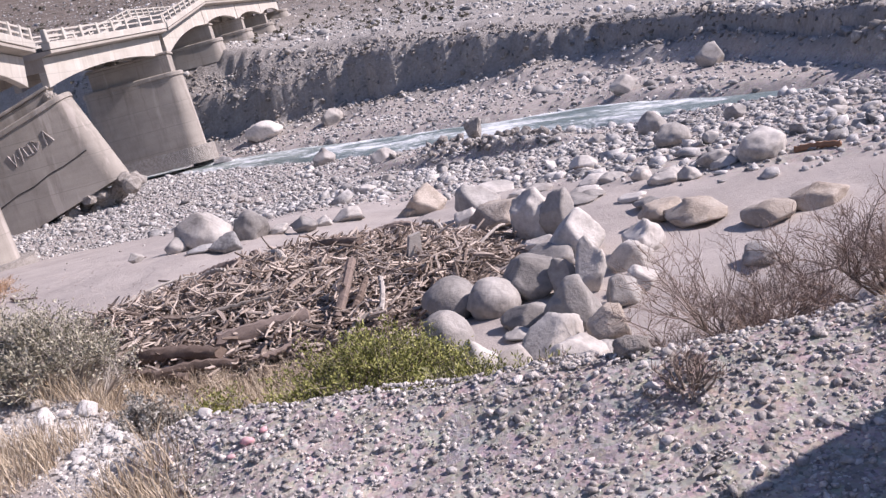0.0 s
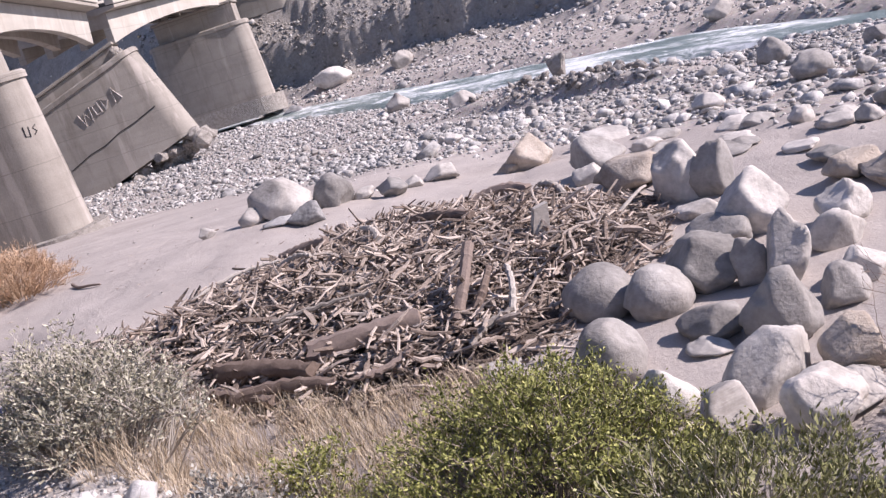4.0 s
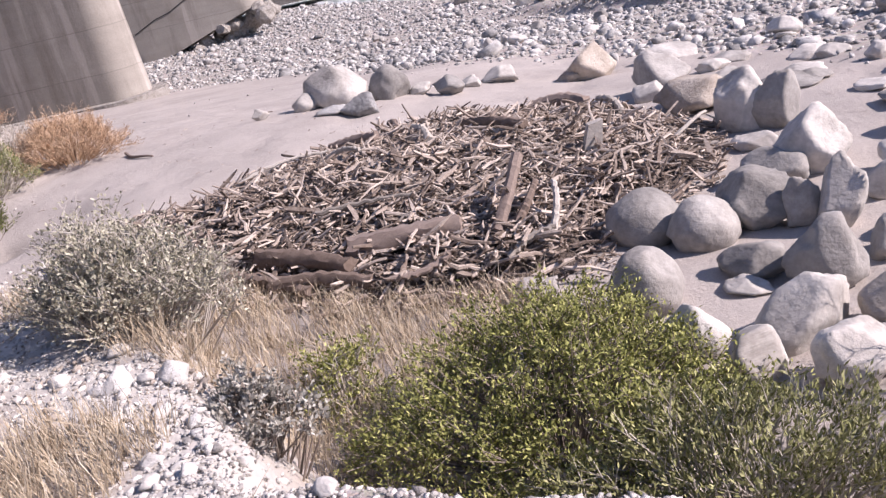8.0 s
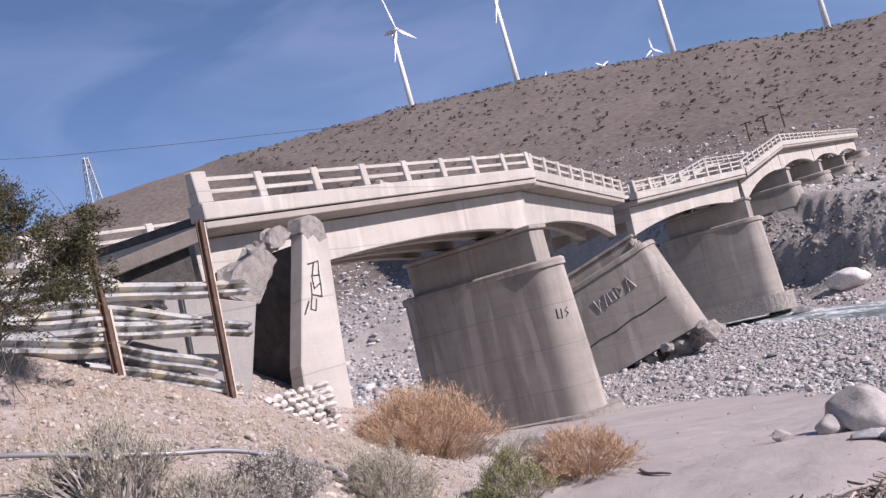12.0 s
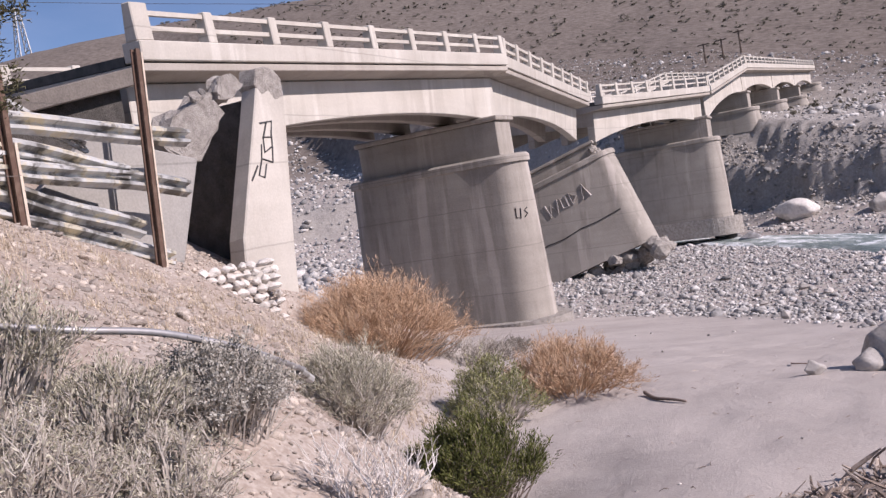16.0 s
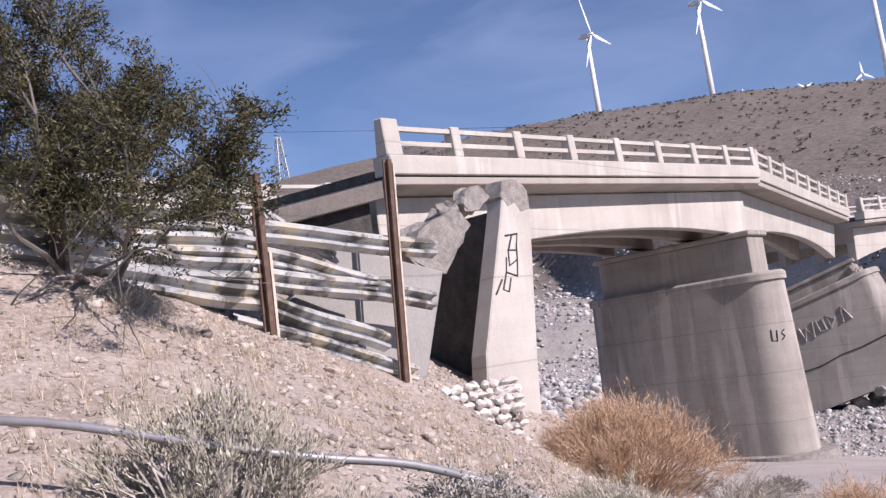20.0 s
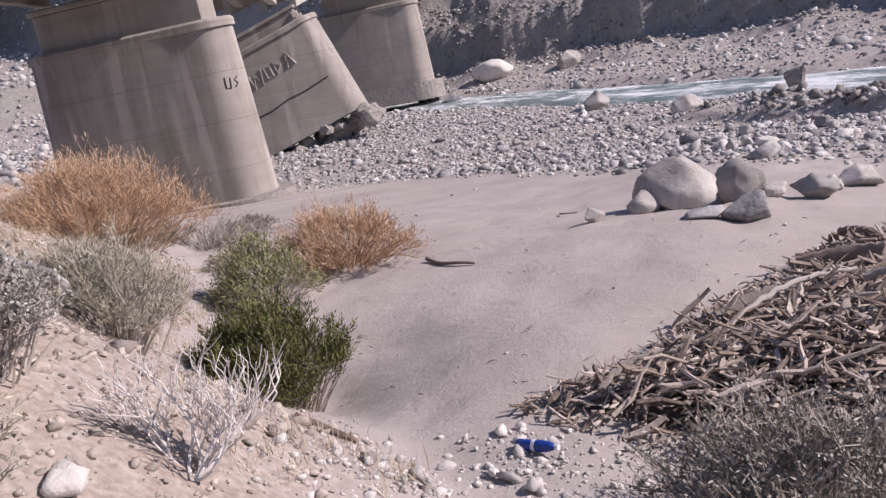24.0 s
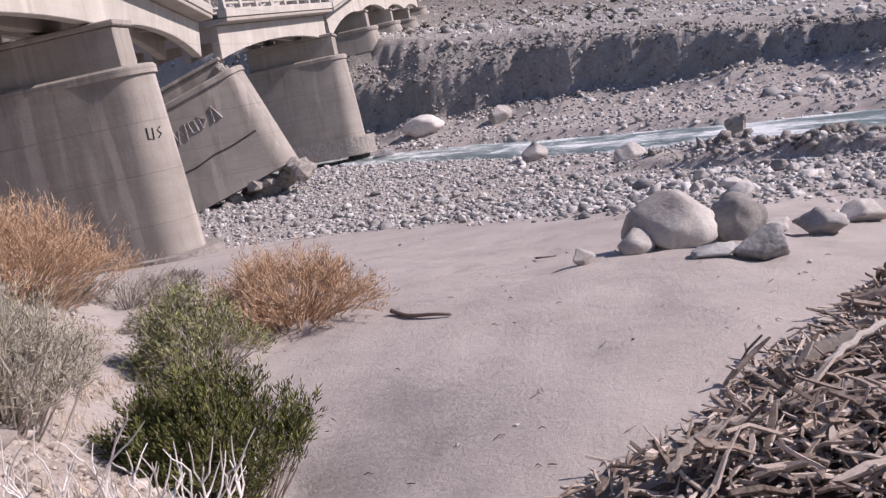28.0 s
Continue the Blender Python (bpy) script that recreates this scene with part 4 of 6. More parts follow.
scatter_stones("bank_stones", x[:9000], y[:9000], sz[:9000], M_CLOD, "stones and clods standing out of the cut bank", "stones", 0.8, 0.3, 33, True)
# gravel on the ledge by the path
x, y, g = rnd(4, 92000, -5.8, 3.6, 0.8, 5.2)
sz = np.clip(g.lognormal(-5.05, 0.55, len(x)), 0.0035, 0.035)
sz[:34000] = np.clip(g.lognormal(-4.5, 0.42, 34000), 0.006, 0.034)
ok = (y < toe_y(x) + 0.5) & (g.uniform(0, 1, len(x)) < (0.4 + 1.0 * vnoise(x * 0.8, y * 0.8, 8)) * (0.12 + 0.88 * ss(-3.6, -2.6, x)))
scatter_stones("ledge_gravel", *keep(ok, x, y, sz), M_GRAVEL, "pale angular gravel on the ledge by the path", "gravel", seed=4)
M_WARMSTONE = stony("slope_rubble", (0.28, 0.232, 0.195), (0.44, 0.38, 0.33), (0.58, 0.525, 0.475), 20, vary=piece, spread=0.4)
# rubble and grit on the slope, the sand's edge and at the foot of the bank
x, y, g = rnd(5, 80000, -17, -3.5, 1.0, 16)
sz = np.clip(g.lognormal(-4.8, 0.7, len(x)), 0.005, 0.08)
low = (1.5 + 0.44 * ss(-3.5, -7.5, x))
d = ground(x, y, False) - low
ok = (d > 0.16 * g.uniform(0.3, 1, len(x))) & (y < 13.5)
scatter_stones("slope_stones", *keep(ok, x, y, sz), M_WARMSTONE, "stony rubble on the dry slope", "stones", seed=5)
x, y, g = rnd(51, 9000, -17.5, -7.5, 2.5, 13.5)
sz = np.clip(g.lognormal(-3.75, 0.55, len(x)), 0.012, 0.12)
d = ground(x, y, False) - (1.5 + 0.44 * ss(-3.5, -7.5, x))
ok = (d > 0.35) & (g.uniform(0, 1, len(x)) < 0.12 + 1.1 * ss(0.42, 0.75, vnoise(x * 0.7, y * 0.7, 61)))
scatter_stones("slope_rubble", *keep(ok, x, y, sz), M_WARMSTONE, "coarse rubble strewn down the dry slope", "rubble", 0.6, 0.4, 51)
x, y, g = rnd(6, 160, -16, 3, 6, 22)
sz = np.clip(g.lognormal(-3.9, 0.5, len(x)), 0.008, 0.07)
scatter_stones("sand_stones", x, y, sz, M_GRAVEL, "small stones strewn over the sand", "stones", seed=6)
M_SPOIL = stony("pale_spoil", (0.38, 0.355, 0.33), (0.58, 0.55, 0.52), (0.74, 0.71, 0.68), 14, vary=piece, spread=0.35)
# broken stone at the foot of the ledge, beside the bottle
x, y, g = rnd(8, 4200, -8.2, -5.4, 5.6, 8.0)
sz = np.clip(g.lognormal(-4.5, 0.62, len(x)), 0.005, 0.06)
ok = ((x + 6.75) / 1.3) ** 2 + ((y - 6.75) / 1.1) ** 2 < g.uniform(0.2, 1.0, len(x))
scatter_stones("broken_stone", *keep(ok, x, y, sz), M_SPOIL, "pale broken stone at the foot of the ledge", "rubble", seed=8)
M_LIME = stony("chalky_rubble", (0.42, 0.395, 0.37), (0.57, 0.545, 0.52), (0.70, 0.68, 0.655), 16, vary=piece, spread=0.2)
g = np.random.default_rng(44)
x = g.uniform(-5.6, -2.55, 2600)
y = np.interp(x, (-5.6, -4.8, -3.9, -3.3, -2.9, -2.6), (5.6, 5.15, 4.85, 4.45, 4.1, 3.6)) + g.normal(-0.05, 0.28, 2600)
sz = np.clip(g.lognormal(-4.75, 0.6, 2600), 0.004, 0.04)
scatter_stones("chalky_rubble", x, y, sz, M_LIME, "chalky white rubble and clods along the ledge", "rubble", 0.62, 0.55, 44)
# the pale spoil at the ledge's edge
x, y, g = rnd(7, 900, -5.4, -2.9, 3.9, 6.0)
sz = np.clip(g.lognormal(-4.6, 0.55, len(x)), 0.006, 0.04)
ok = (y < toe_y(x) - 0.1) & (y > toe_y(x) - 1.2)
scatter_stones("ledge_rubble", *keep(ok, x, y, sz), M_SPOIL, "white rubble along the crumbling ledge", "rubble", seed=7)


# ---- boulders ----
M_TAWNY = stony("tawny_boulder", (0.27, 0.225, 0.185), (0.42, 0.36, 0.305), (0.54, 0.48, 0.42), 3.2, vary=whole, spread=0.12, bump=0.7, dist=0.035)
M_DARKROCK = stony("dark_streaked_rock", (0.09, 0.088, 0.09), (0.24, 0.235, 0.235), (0.52, 0.51, 0.50), 2.2, vary=whole, spread=0.12, bump=0.7, dist=0.03)


def banded_stone():
    m, t, b = nodes("banded_stone", 0.9)
    mp = t.nodes.new("ShaderNodeMapping")
    mp.inputs["Rotation"].default_value, mp.inputs["Scale"].default_value = (0.35, 0.2, 0), (0.9, 0.9, 5.0)
    t.links.new(place(t), mp.inputs["Vector"])
    c = ramp(t, noisy(t, 1.3, 5, 0.6, mp.outputs[0], 0.4), (0.36, (0.30, 0.27, 0.245)), (0.5, (0.42, 0.385, 0.355)), (0.62, (0.58, 0.545, 0.51)))
    t.links.new(mix(t, 0.3, c, ramp(t, noisy(t, 28, 4), (0.35, (0.22, 0.2, 0.18)), (0.65, (0.6, 0.56, 0.52)))), b.inputs["Base Color"])
    bumped(t, b, noisy(t, 1.3, 5, 0.6, mp.outputs[0], 0.4), 0.8, 0.03)
    return m


M_BANDED = banded_stone()
N_B = [0]


def boulder(x, y, w, h, label="rounded pale grey granite boulder in the sand", turn=0.0, deep=0.85, lift=0.0, facets=0.76, rough=0.26, mat=None):
    """A boulder of that width and height, sunk a little into the ground."""
    N_B[0] += 1
    z = gz(x, y) + h * 0.36 + lift
    ob = lump("boulder", Vector((x, y, z)), (w * 0.60, w * 0.60 * deep, h * 0.70), mat or M_BOULDER, None, N_B[0] * 1.37, "", 4, rough, facets)
    ob.matrix_basis = Matrix.Translation((x, y, z)) @ Matrix.Rotation(turn, 4, "Z") @ Matrix.Rotation(0.12 * math.sin(N_B[0] * 2.2), 4, "X")
    return tagged(ob, label, "boulder", "boulders on the river bed")


PLAIN = "rounded pale grey granite boulder in the sand"
HALF = "pale boulder half buried in sand"
HEAP = "grey granite boulder in the heap beside the driftwood"
boulder(-6.88, 13.2, 0.76, 0.54, "large grey boulder standing alone on the sand", 0.4, 0.8, 0, 0.76)
boulder(-6.30, 13.75, 0.54, 0.42, PLAIN, 1.1, 0.85, 0, 0.84)
boulder(-6.08, 12.3, 0.48, 0.26, "low dark-streaked boulder half buried in sand", 0.3, 0.6, 0, 0.66, 0.3, M_DARKROCK)
boulder(-6.50, 12.25, 0.36, 0.11, HALF, 0.8, 0.7, 0, 0.66, 0.3, M_DARKROCK)
boulder(-7.6, 12.4, 0.22, 0.14, "small pointed stone on the bare sand", 0.8, 0.7, 0, 0.66)
for x, y, w, h in ((-7.15, 12.95, 0.40, 0.24), (-5.50, 13.95, 0.46, 0.23), (-5.95, 13.95, 0.30, 0.15), (-5.08, 14.95, 0.50, 0.25), (-5.38, 14.45, 0.27, 0.14), (-2.79, 15.7, 0.8, 0.18), (-1.81, 14.3, 0.44, 0.13), (-1.99, 13.6, 0.36, 0.14), (-1.73, 12.2, 0.60, 0.21), (-1.00, 12.2, 0.44, 0.11), (-1.06, 11.85, 0.52, 0.10), (-0.89, 13.6, 0.46, 0.13),
                   (-1.32, 7.2, 0.26, 0.09), (-0.15, 10.7, 0.4, 0.13), (-0.90, 11.95, 0.4, 0.10), (-0.37, 11.3, 0.35, 0.08), (-0.63, 6.3, 0.4, 0.14), (-2.65, 7.28, 0.28, 0.14)):
    boulder(x, y, w, h, HALF, x * 3, 0.8, 0, 0.7)
boulder(-3.75, 15.1, 0.72, 0.50, "pointed tawny boulder with sand heaped against it", 0.5, 0.9, -0.03, 0.62, 0.3, M_TAWNY)
boulder(-4.05, 15.0, 0.55, 0.18, "tawny sand-covered stone beside the pointed boulder", 0.9, 0.8, 0, 0.7, 0.3, M_TAWNY)
HEAPED = ((-2.49, 12.75, 0.68, 0.46), (-2.54, 12.3, 0.38, 0.22), (-2.05, 11.65, 0.70, 0.34), (-1.50, 10.62, 0.42, 0.52), (-1.17, 10.55, 0.42, 0.50), (-0.93, 9.36, 0.66, 0.46), (-1.19, 9.12, 0.50, 0.24), (-1.30, 8.28, 0.48, 0.37), (-1.00, 8.16, 0.22, 0.35),
          (-0.76, 8.12, 0.33, 0.45), (-1.29, 7.44, 0.35, 0.19), (-0.86, 7.33, 0.40, 0.38), (-0.98, 6.62, 0.54, 0.33), (-0.56, 6.66, 0.34, 0.31), (-0.78, 6.12, 0.34, 0.29), (-0.47, 7.62, 0.30, 0.24), (-0.33, 7.95, 0.36, 0.20), (-1.36, 10.0, 0.32, 0.14), (-0.40, 8.6, 0.40, 0.26), (-0.25, 9.1, 0.42, 0.26))
for k, (x, y, w, h) in enumerate(HEAPED):
    boulder(x, y, w * 0.98, h, HEAP, k * 0.9, 0.85, 0, 0.66 + 0.045 * (k % 4), 0.28, M_TAWNY if k in (2, 13) else None)
boulder(-2.06, 8.16, 0.47, 0.31, "egg-shaped pale boulder with a round chalky mark", 0.2, 0.9, 0, 0.95, 0.1)
boulder(-1.63, 8.01, 0.43, 0.32, "smooth rounded boulder at the driftwood's edge", 0.6, 0.9, 0, 0.9, 0.14)
boulder(-1.89, 7.06, 0.40, 0.39, "smooth white-flecked boulder behind the green bush", 0.9, 0.9, 0, 0.88, 0.14)
boulder(-1.58, 6.42, 0.33, 0.34, "whitewashed angular boulder beside the bush", 0.3, 0.8, 0, 0.66, 0.24, M_WSTONE)
boulder(-1.22, 6.12, 0.50, 0.42, "banded angular boulder with pale streaks", 1.4, 0.7, 0, 0.52, 0.32, M_BANDED)
for k, (x, y, w, h) in enumerate(((-0.05, 10.1, 0.42, 0.22), (0.30, 9.8, 0.66, 0.20), (0.09, 21.6, 0.66, 0.46), (0.39, 17.2, 0.66, 0.36), (1.74, 20.0, 0.4, 0.32), (-0.70, 13.5, 0.42, 0.13), (-0.21, 12.5, 0.26, 0.18), (0.06, 11.8, 0.34, 0.12), (0.35, 11.85, 0.34, 0.17), (0.14, 12.05, 0.38, 0.15),
                               (1.44, 9.5, 0.5, 0.18), (0.7, 8.0, 0.33, 0.14), (-1.2, 16.5, 0.5, 0.26), (0.95, 9.2, 0.5, 0.2), (0.75, 12.4, 0.4, 0.2), (1.3, 12.2, 0.6, 0.34))):
    boulder(x, y, w, h, PLAIN, k * 1.3, 0.85, 0, 0.7 + 0.05 * (k % 4), 0.26, M_TAWNY if k in (0, 1, 10, 13) else None)
boulder(-25.1, 61.2, 2.2, 1.0, "large white boulder below the cut bank", 0.2, 0.7, 0.1, 0.85, 0.2, M_WSTONE)
boulder(-20.0, 61.0, 1.3, 0.95, "grey boulder at the foot of the cut bank", 1.2)
boulder(3.0, 40.5, 1.1, 0.9, "grey boulder beside the rapids", 0.4)
boulder(-28.2, 57.3, 1.5, 0.8, "dark slab of broken footing in the shallows", 0.4, 0.7, 0, 0.62, 0.3, M_DARKROCK)
boulder(-25.5, 54.6, 1.2, 0.8, "dark boulder in the shallows beside a pier", 0.9, 0.8, 0, 0.66, 0.3, M_DARKROCK)
boulder(-0.6, 38.3, 0.95, 0.6, "grey boulder at the water's far edge", 0.7)
boulder(-9.5, 33.5, 0.8, 0.5)
boulder(-13.5, 38.5, 0.9, 0.6, "dark wet boulder by the water", 0.4)
gr = np.random.default_rng(12)
for k in range(34):
    x = gr.uniform(-16, 6)
    y = bar_edge(x) + gr.uniform(0.2, 9)
    boulder(float(x), float(y), float(gr.uniform(0.16, 0.36)), float(gr.uniform(0.1, 0.22)), "cobble-sized boulder on the gravel bar", float(gr.uniform(0, 3)))

# sand heaped on the gravel bar's edge, seen as broken clods
x, y, g = rnd(9, 700, -10.5, 0.5, 27.5, 34.5)
sz = np.clip(g.lognormal(-2.3, 0.5, len(x)), 0.05, 0.26)
ok = ground(x, y, False) > 0.3
scatter_stones("earth_clods", *keep(ok, x, y, sz), M_CLOD, "crumbling clods of the eroded earth hummock", "earth", 0.9, 0.2, 9)


# ---- the driftwood ----
def wood(name, dark, mid, light, vary):
    m, t, b = nodes(name, 0.85, 0, 0.2)
    c = ramp(t, vary(t), (0.0, dark), (0.40, mid), (0.70, light), (1.0, tuple(min(0.7, v * 1.25) for v in light)))
    mp = t.nodes.new("ShaderNodeMapping")
    mp.inputs["Scale"].default_value = (18, 18, 18)
    t.links.new(place(t), mp.inputs["Vector"])
    c = mix(t, 0.35, c, ramp(t, noisy(t, 1.0, 5, 0.7, mp.outputs[0], 1.5), (0.35, tuple(v * 0.45 for v in mid)), (0.65, light)))
    t.links.new(c, b.inputs["Base Color"])
    bumped(t, b, noisy(t, 1.0, 6, 0.7, mp.outputs[0], 1.5), 0.6, 0.01)
    return m


M_STICK = wood("driftwood_sticks", (0.06, 0.041, 0.031), (0.21, 0.155, 0.122), (0.56, 0.475, 0.41), piece)
M_LOG = wood("driftwood_log", (0.13, 0.092, 0.072), (0.20, 0.15, 0.122), (0.28, 0.22, 0.19), whole)
M_BLEACH = wood("bleached_log", (0.25, 0.215, 0.185), (0.36, 0.315, 0.275), (0.48, 0.435, 0.39), whole)
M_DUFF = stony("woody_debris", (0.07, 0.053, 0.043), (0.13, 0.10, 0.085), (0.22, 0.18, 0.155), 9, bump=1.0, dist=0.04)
PILE = [(-6.95, 7.95), (-6.7, 8.3), (-6.35, 8.9), (-6.15, 9.7), (-5.75, 10.3), (-5.45, 11.1), (-4.7, 12.0), (-2.9, 11.9), (-1.75, 10.5), (-1.7, 9.3), (-2.3, 8.4), (-2.3, 7.5), (-3.4, 7.15), (-5.0, 7.35), (-6.3, 7.75)]


def pile_depth(x, y):
    """How far inside the pile's outline a place lies; below zero outside."""
    best, inside = 1e9, False
    for k in range(len(PILE)):
        (ax, ay), (bx, by) = PILE[k], PILE[(k + 1) % len(PILE)]
        t = min(max(((x - ax) * (bx - ax) + (y - ay) * (by - ay)) / ((bx - ax) ** 2 + (by - ay) ** 2), 0), 1)
        best = min(best, math.hypot(x - ax - t * (bx - ax), y - ay - t * (by - ay)))
        if (ay > y) != (by > y) and x < (bx - ax) * (y - ay) / (by - ay) + ax:
            inside = not inside
    return best if inside else -best


def pile_z(x, y):
    d = pile_depth(x, y)
    return gz(x, y) + (0.0 if d < 0 else 0.44 * (1 - math.exp(-d / 0.9)) + 0.14 * min(d, 1) * float(fbm(x * 1.2, y * 1.2, 51)))


pile = thing("driftwood_pile", (-4.8, 10.2, gz(-4.8, 10.2)), "flood-piled heap of broken driftwood and bark", "driftwood")
verts, faces, grid = [], [], {}
gx, gy = np.arange(-9, -1.2, 0.16), np.arange(6.6, 14.2, 0.16)
for i, x in enumerate(gx):
    for j, y in enumerate(gy):
        if pile_depth(x, y) > -0.1:
            grid[i, j] = len(verts)
            verts.append((x, y, pile_z(x, y) - 0.05 + 0.05 * float(fbm(x * 5, y * 5, 53))))
for (i, j), k in grid.items():
    if (i + 1, j) in grid and (i, j + 1) in grid and (i + 1, j + 1) in grid:
        faces.append((k, grid[i + 1, j], grid[i + 1, j + 1], grid[i, j + 1]))
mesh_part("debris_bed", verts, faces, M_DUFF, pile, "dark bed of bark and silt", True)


def stick_into(q, rr, x, y, length, radius, tilt=0.25, lift=0.0):
    """A round stick, or a flat splinter with broken ends."""
    a = rr.uniform(0, math.pi)
    p = rr.gauss(0, tilt)
    d = Vector((math.cos(a) * math.cos(p), math.sin(a) * math.cos(p), math.sin(p)))
    c = Vector((x, y, pile_z(x, y) + lift + abs(math.sin(p)) * length * 0.3))
    side = d.orthogonal().normalized() * (length * rr.uniform(-0.09, 0.09))
    if rr.random() < 0.62:
        kink = Vector((rr.gauss(0, 1), rr.gauss(0, 1), rr.gauss(0, 1))) * length * 0.028
        q.tube([c - d * length / 2, c - d * length * 0.17 + side + kink, c + d * length * 0.2 + side * 0.6 - kink, c + d * length / 2],
               [radius * rr.uniform(0.5, 1.0), radius * rr.uniform(0.85, 1.2), radius * rr.uniform(0.6, 1.0), radius * rr.uniform(0.2, 0.7)], 5)
        return
    length *= 0.8
    u = d.cross(Vector((rr.uniform(-0.5, 0.5), rr.uniform(-0.5, 0.5), 1))).normalized()
    w = d.cross(u)
    wide, thick, rings = radius * rr.uniform(0.9, 1.7), radius * rr.uniform(0.35, 0.7), []
    for t, k in ((-0.5, rr.uniform(0.3, 1)), (0.0, 1.0), (0.5, rr.uniform(0.15, 0.8))):
        m = c + d * length * t + side * (1 - 4 * t * t)
        rings.append([m + u * wide * k * i + w * thick * j + d * length * 0.06 * i * (t != 0) for i, j in ((-1, -1), (1, -1), (1, 1), (-1, 1))])
    q.rings(rings)


rr = random.Random(21)
q = Soup()
n = 0
while n < 17000:
    x, y = rr.uniform(-7.3, -1.5), rr.uniform(6.9, 12.8)
    d = pile_depth(x, y)
    if d < -0.12 or (d < 0.25 and rr.random() < 0.6):
        continue
    kind = rr.random()
    if kind < 0.62:
        stick_into(q, rr, x, y, rr.uniform(0.04, 0.13), rr.uniform(0.003, 0.009), 0.3, rr.uniform(-0.02, 0.05))
    elif kind < 0.95:
        stick_into(q, rr, x, y, rr.uniform(0.10, 0.22), rr.uniform(0.006, 0.014), 0.38, rr.uniform(-0.01, 0.07))
    else:
        stick_into(q, rr, x, y, rr.uniform(0.22, 0.42), rr.uniform(0.008, 0.018), 0.3, rr.uniform(0.02, 0.08))
    n += 1
tagged(q.out("stick_litter", M_STICK, pile, "broken grey and brown sticks"), kind="stuff")
for k in range(300):
    x, y = rr.uniform(-7.0, -1.8), rr.uniform(7.1, 12.6)
    if pile_depth(x, y) < 0.15:
        continue
    q = Soup()
    stick_into(q, rr, x, y, rr.uniform(0.12, 0.32), rr.uniform(0.010, 0.022), 0.34, rr.uniform(0.03, 0.10))
    q.out("branch", M_STICK, pile)


def log(name, a, b, r0, r1, mat, label, bend=0.05, sides=10):
    """A log between two places, with knots and a broken end."""
    a, b = Vector(a), Vector(b)
    q, cuts = Soup(), 14
    along = (b - a).normalized()
    side = along.orthogonal().normalized()
    other = along.cross(side)
    rings = []
    for k in range(cuts + 1):
        u = k / cuts
        c = a.lerp(b, u) + side * (bend * math.sin(u * 3.1) + 0.01 * math.sin(k * 2.7 + a.x))
        ring = []
        for i in range(sides):
            w = 2 * math.pi * i / sides
            p = side * math.cos(w) + other * math.sin(w)
            r = lerp(r0, r1, u) * (1 + 0.16 * noise.noise(p * 1.6 + Vector((u * 3.0, a.x * 3, a.y))) + 0.10 * noise.noise(p * 5.0 + Vector((u * 1.5, a.y * 5, a.x))))
            ragged = along * (r0 * 0.7 * noise.noise(p * 2.5 + Vector((a.x, u * 9, a.y)))) if k in (0, cuts) else Vector()
            ring.append(c + p * r + ragged)
        rings.append(ring)
    q.rings(rings)
    return tagged(soft_sides(q.out(name, mat, None, "")), label, "log", "logs in the driftwood")


def on_pile(x, y, h=0.1):
    return (x, y, pile_z(x, y) + h)


log("driftwood_log", on_pile(-4.22, 7.75, 0.06), on_pile(-3.38, 8.0, 0.07), 0.095, 0.085, M_LOG, "thick brown barkless log lying across the pile", 0.012, 14)
log("driftwood_log", on_pile(-4.65, 8.15, 0.10), on_pile(-3.85, 8.38, 0.12), 0.025, 0.018, M_BLEACH, "long thin bleached pole beside a log", 0.02, 7)
log("driftwood_log", on_pile(-4.95, 7.65, 0.05), on_pile(-4.1, 7.5, 0.12), 0.085, 0.06, M_LOG, "brown log at the pile's near edge", 0.03)
log("driftwood_log", on_pile(-4.75, 7.4, 0.04), on_pile(-3.9, 7.4, 0.06), 0.06, 0.05, M_LOG, "half-buried brown log by the dry grass", 0.05)
log("driftwood_log", on_pile(-5.2, 7.5, 0.03), on_pile(-4.4, 7.35, 0.05), 0.055, 0.045, M_LOG, "half-buried brown log by the dry grass", 0.04)
log("driftwood_log", on_pile(-3.05, 7.85, 0.05), on_pile(-3.0, 8.5, 0.36), 0.042, 0.05, M_LOG, "upright grey split trunk in the pile", 0.03, 8)
log("driftwood_log", on_pile(-2.92, 7.95, 0.04), on_pile(-2.85, 8.35, 0.24), 0.035, 0.028, M_LOG, "upright brown branch in the pile", 0.04, 8)
log("driftwood_log", on_pile(-2.64, 7.8, 0.04), on_pile(-2.7, 8.3, 0.28), 0.028, 0.022, M_BLEACH, "upright weathered branch in the driftwood", 0.06, 7)
log("driftwood_log", on_pile(-2.9, 7.55, 0.08), on_pile(-2.6, 7.8, 0.14), 0.03, 0.02, M_BLEACH, "pale broken branch on the driftwood", 0.04, 7)
log("driftwood_log", on_pile(-2.0, 9.9, 0.1), on_pile(-1.8, 10.5, 0.2), 0.02, 0.012, M_BLEACH, "curved bleached branch on the pile", 0.1, 7)
log("driftwood_log", on_pile(-4.0, 10.2, 0.1), on_pile(-3.3, 9.8, 0.12), 0.055, 0.045, M_LOG, "dark log in the middle of the pile", 0.03)
log("driftwood_log", on_pile(-3.9, 12.2, 0.06), on_pile(-3.2, 12.0, 0.14), 0.11, 0.08, M_LOG, "dark gnarled trunk at the far edge", 0.08)
log("driftwood_log", on_pile(-5.6, 10.4, 0.1), on_pile(-5.0, 10.3, 0.12), 0.06, 0.05, M_LOG, "weathered brown plank-like log", 0.02)
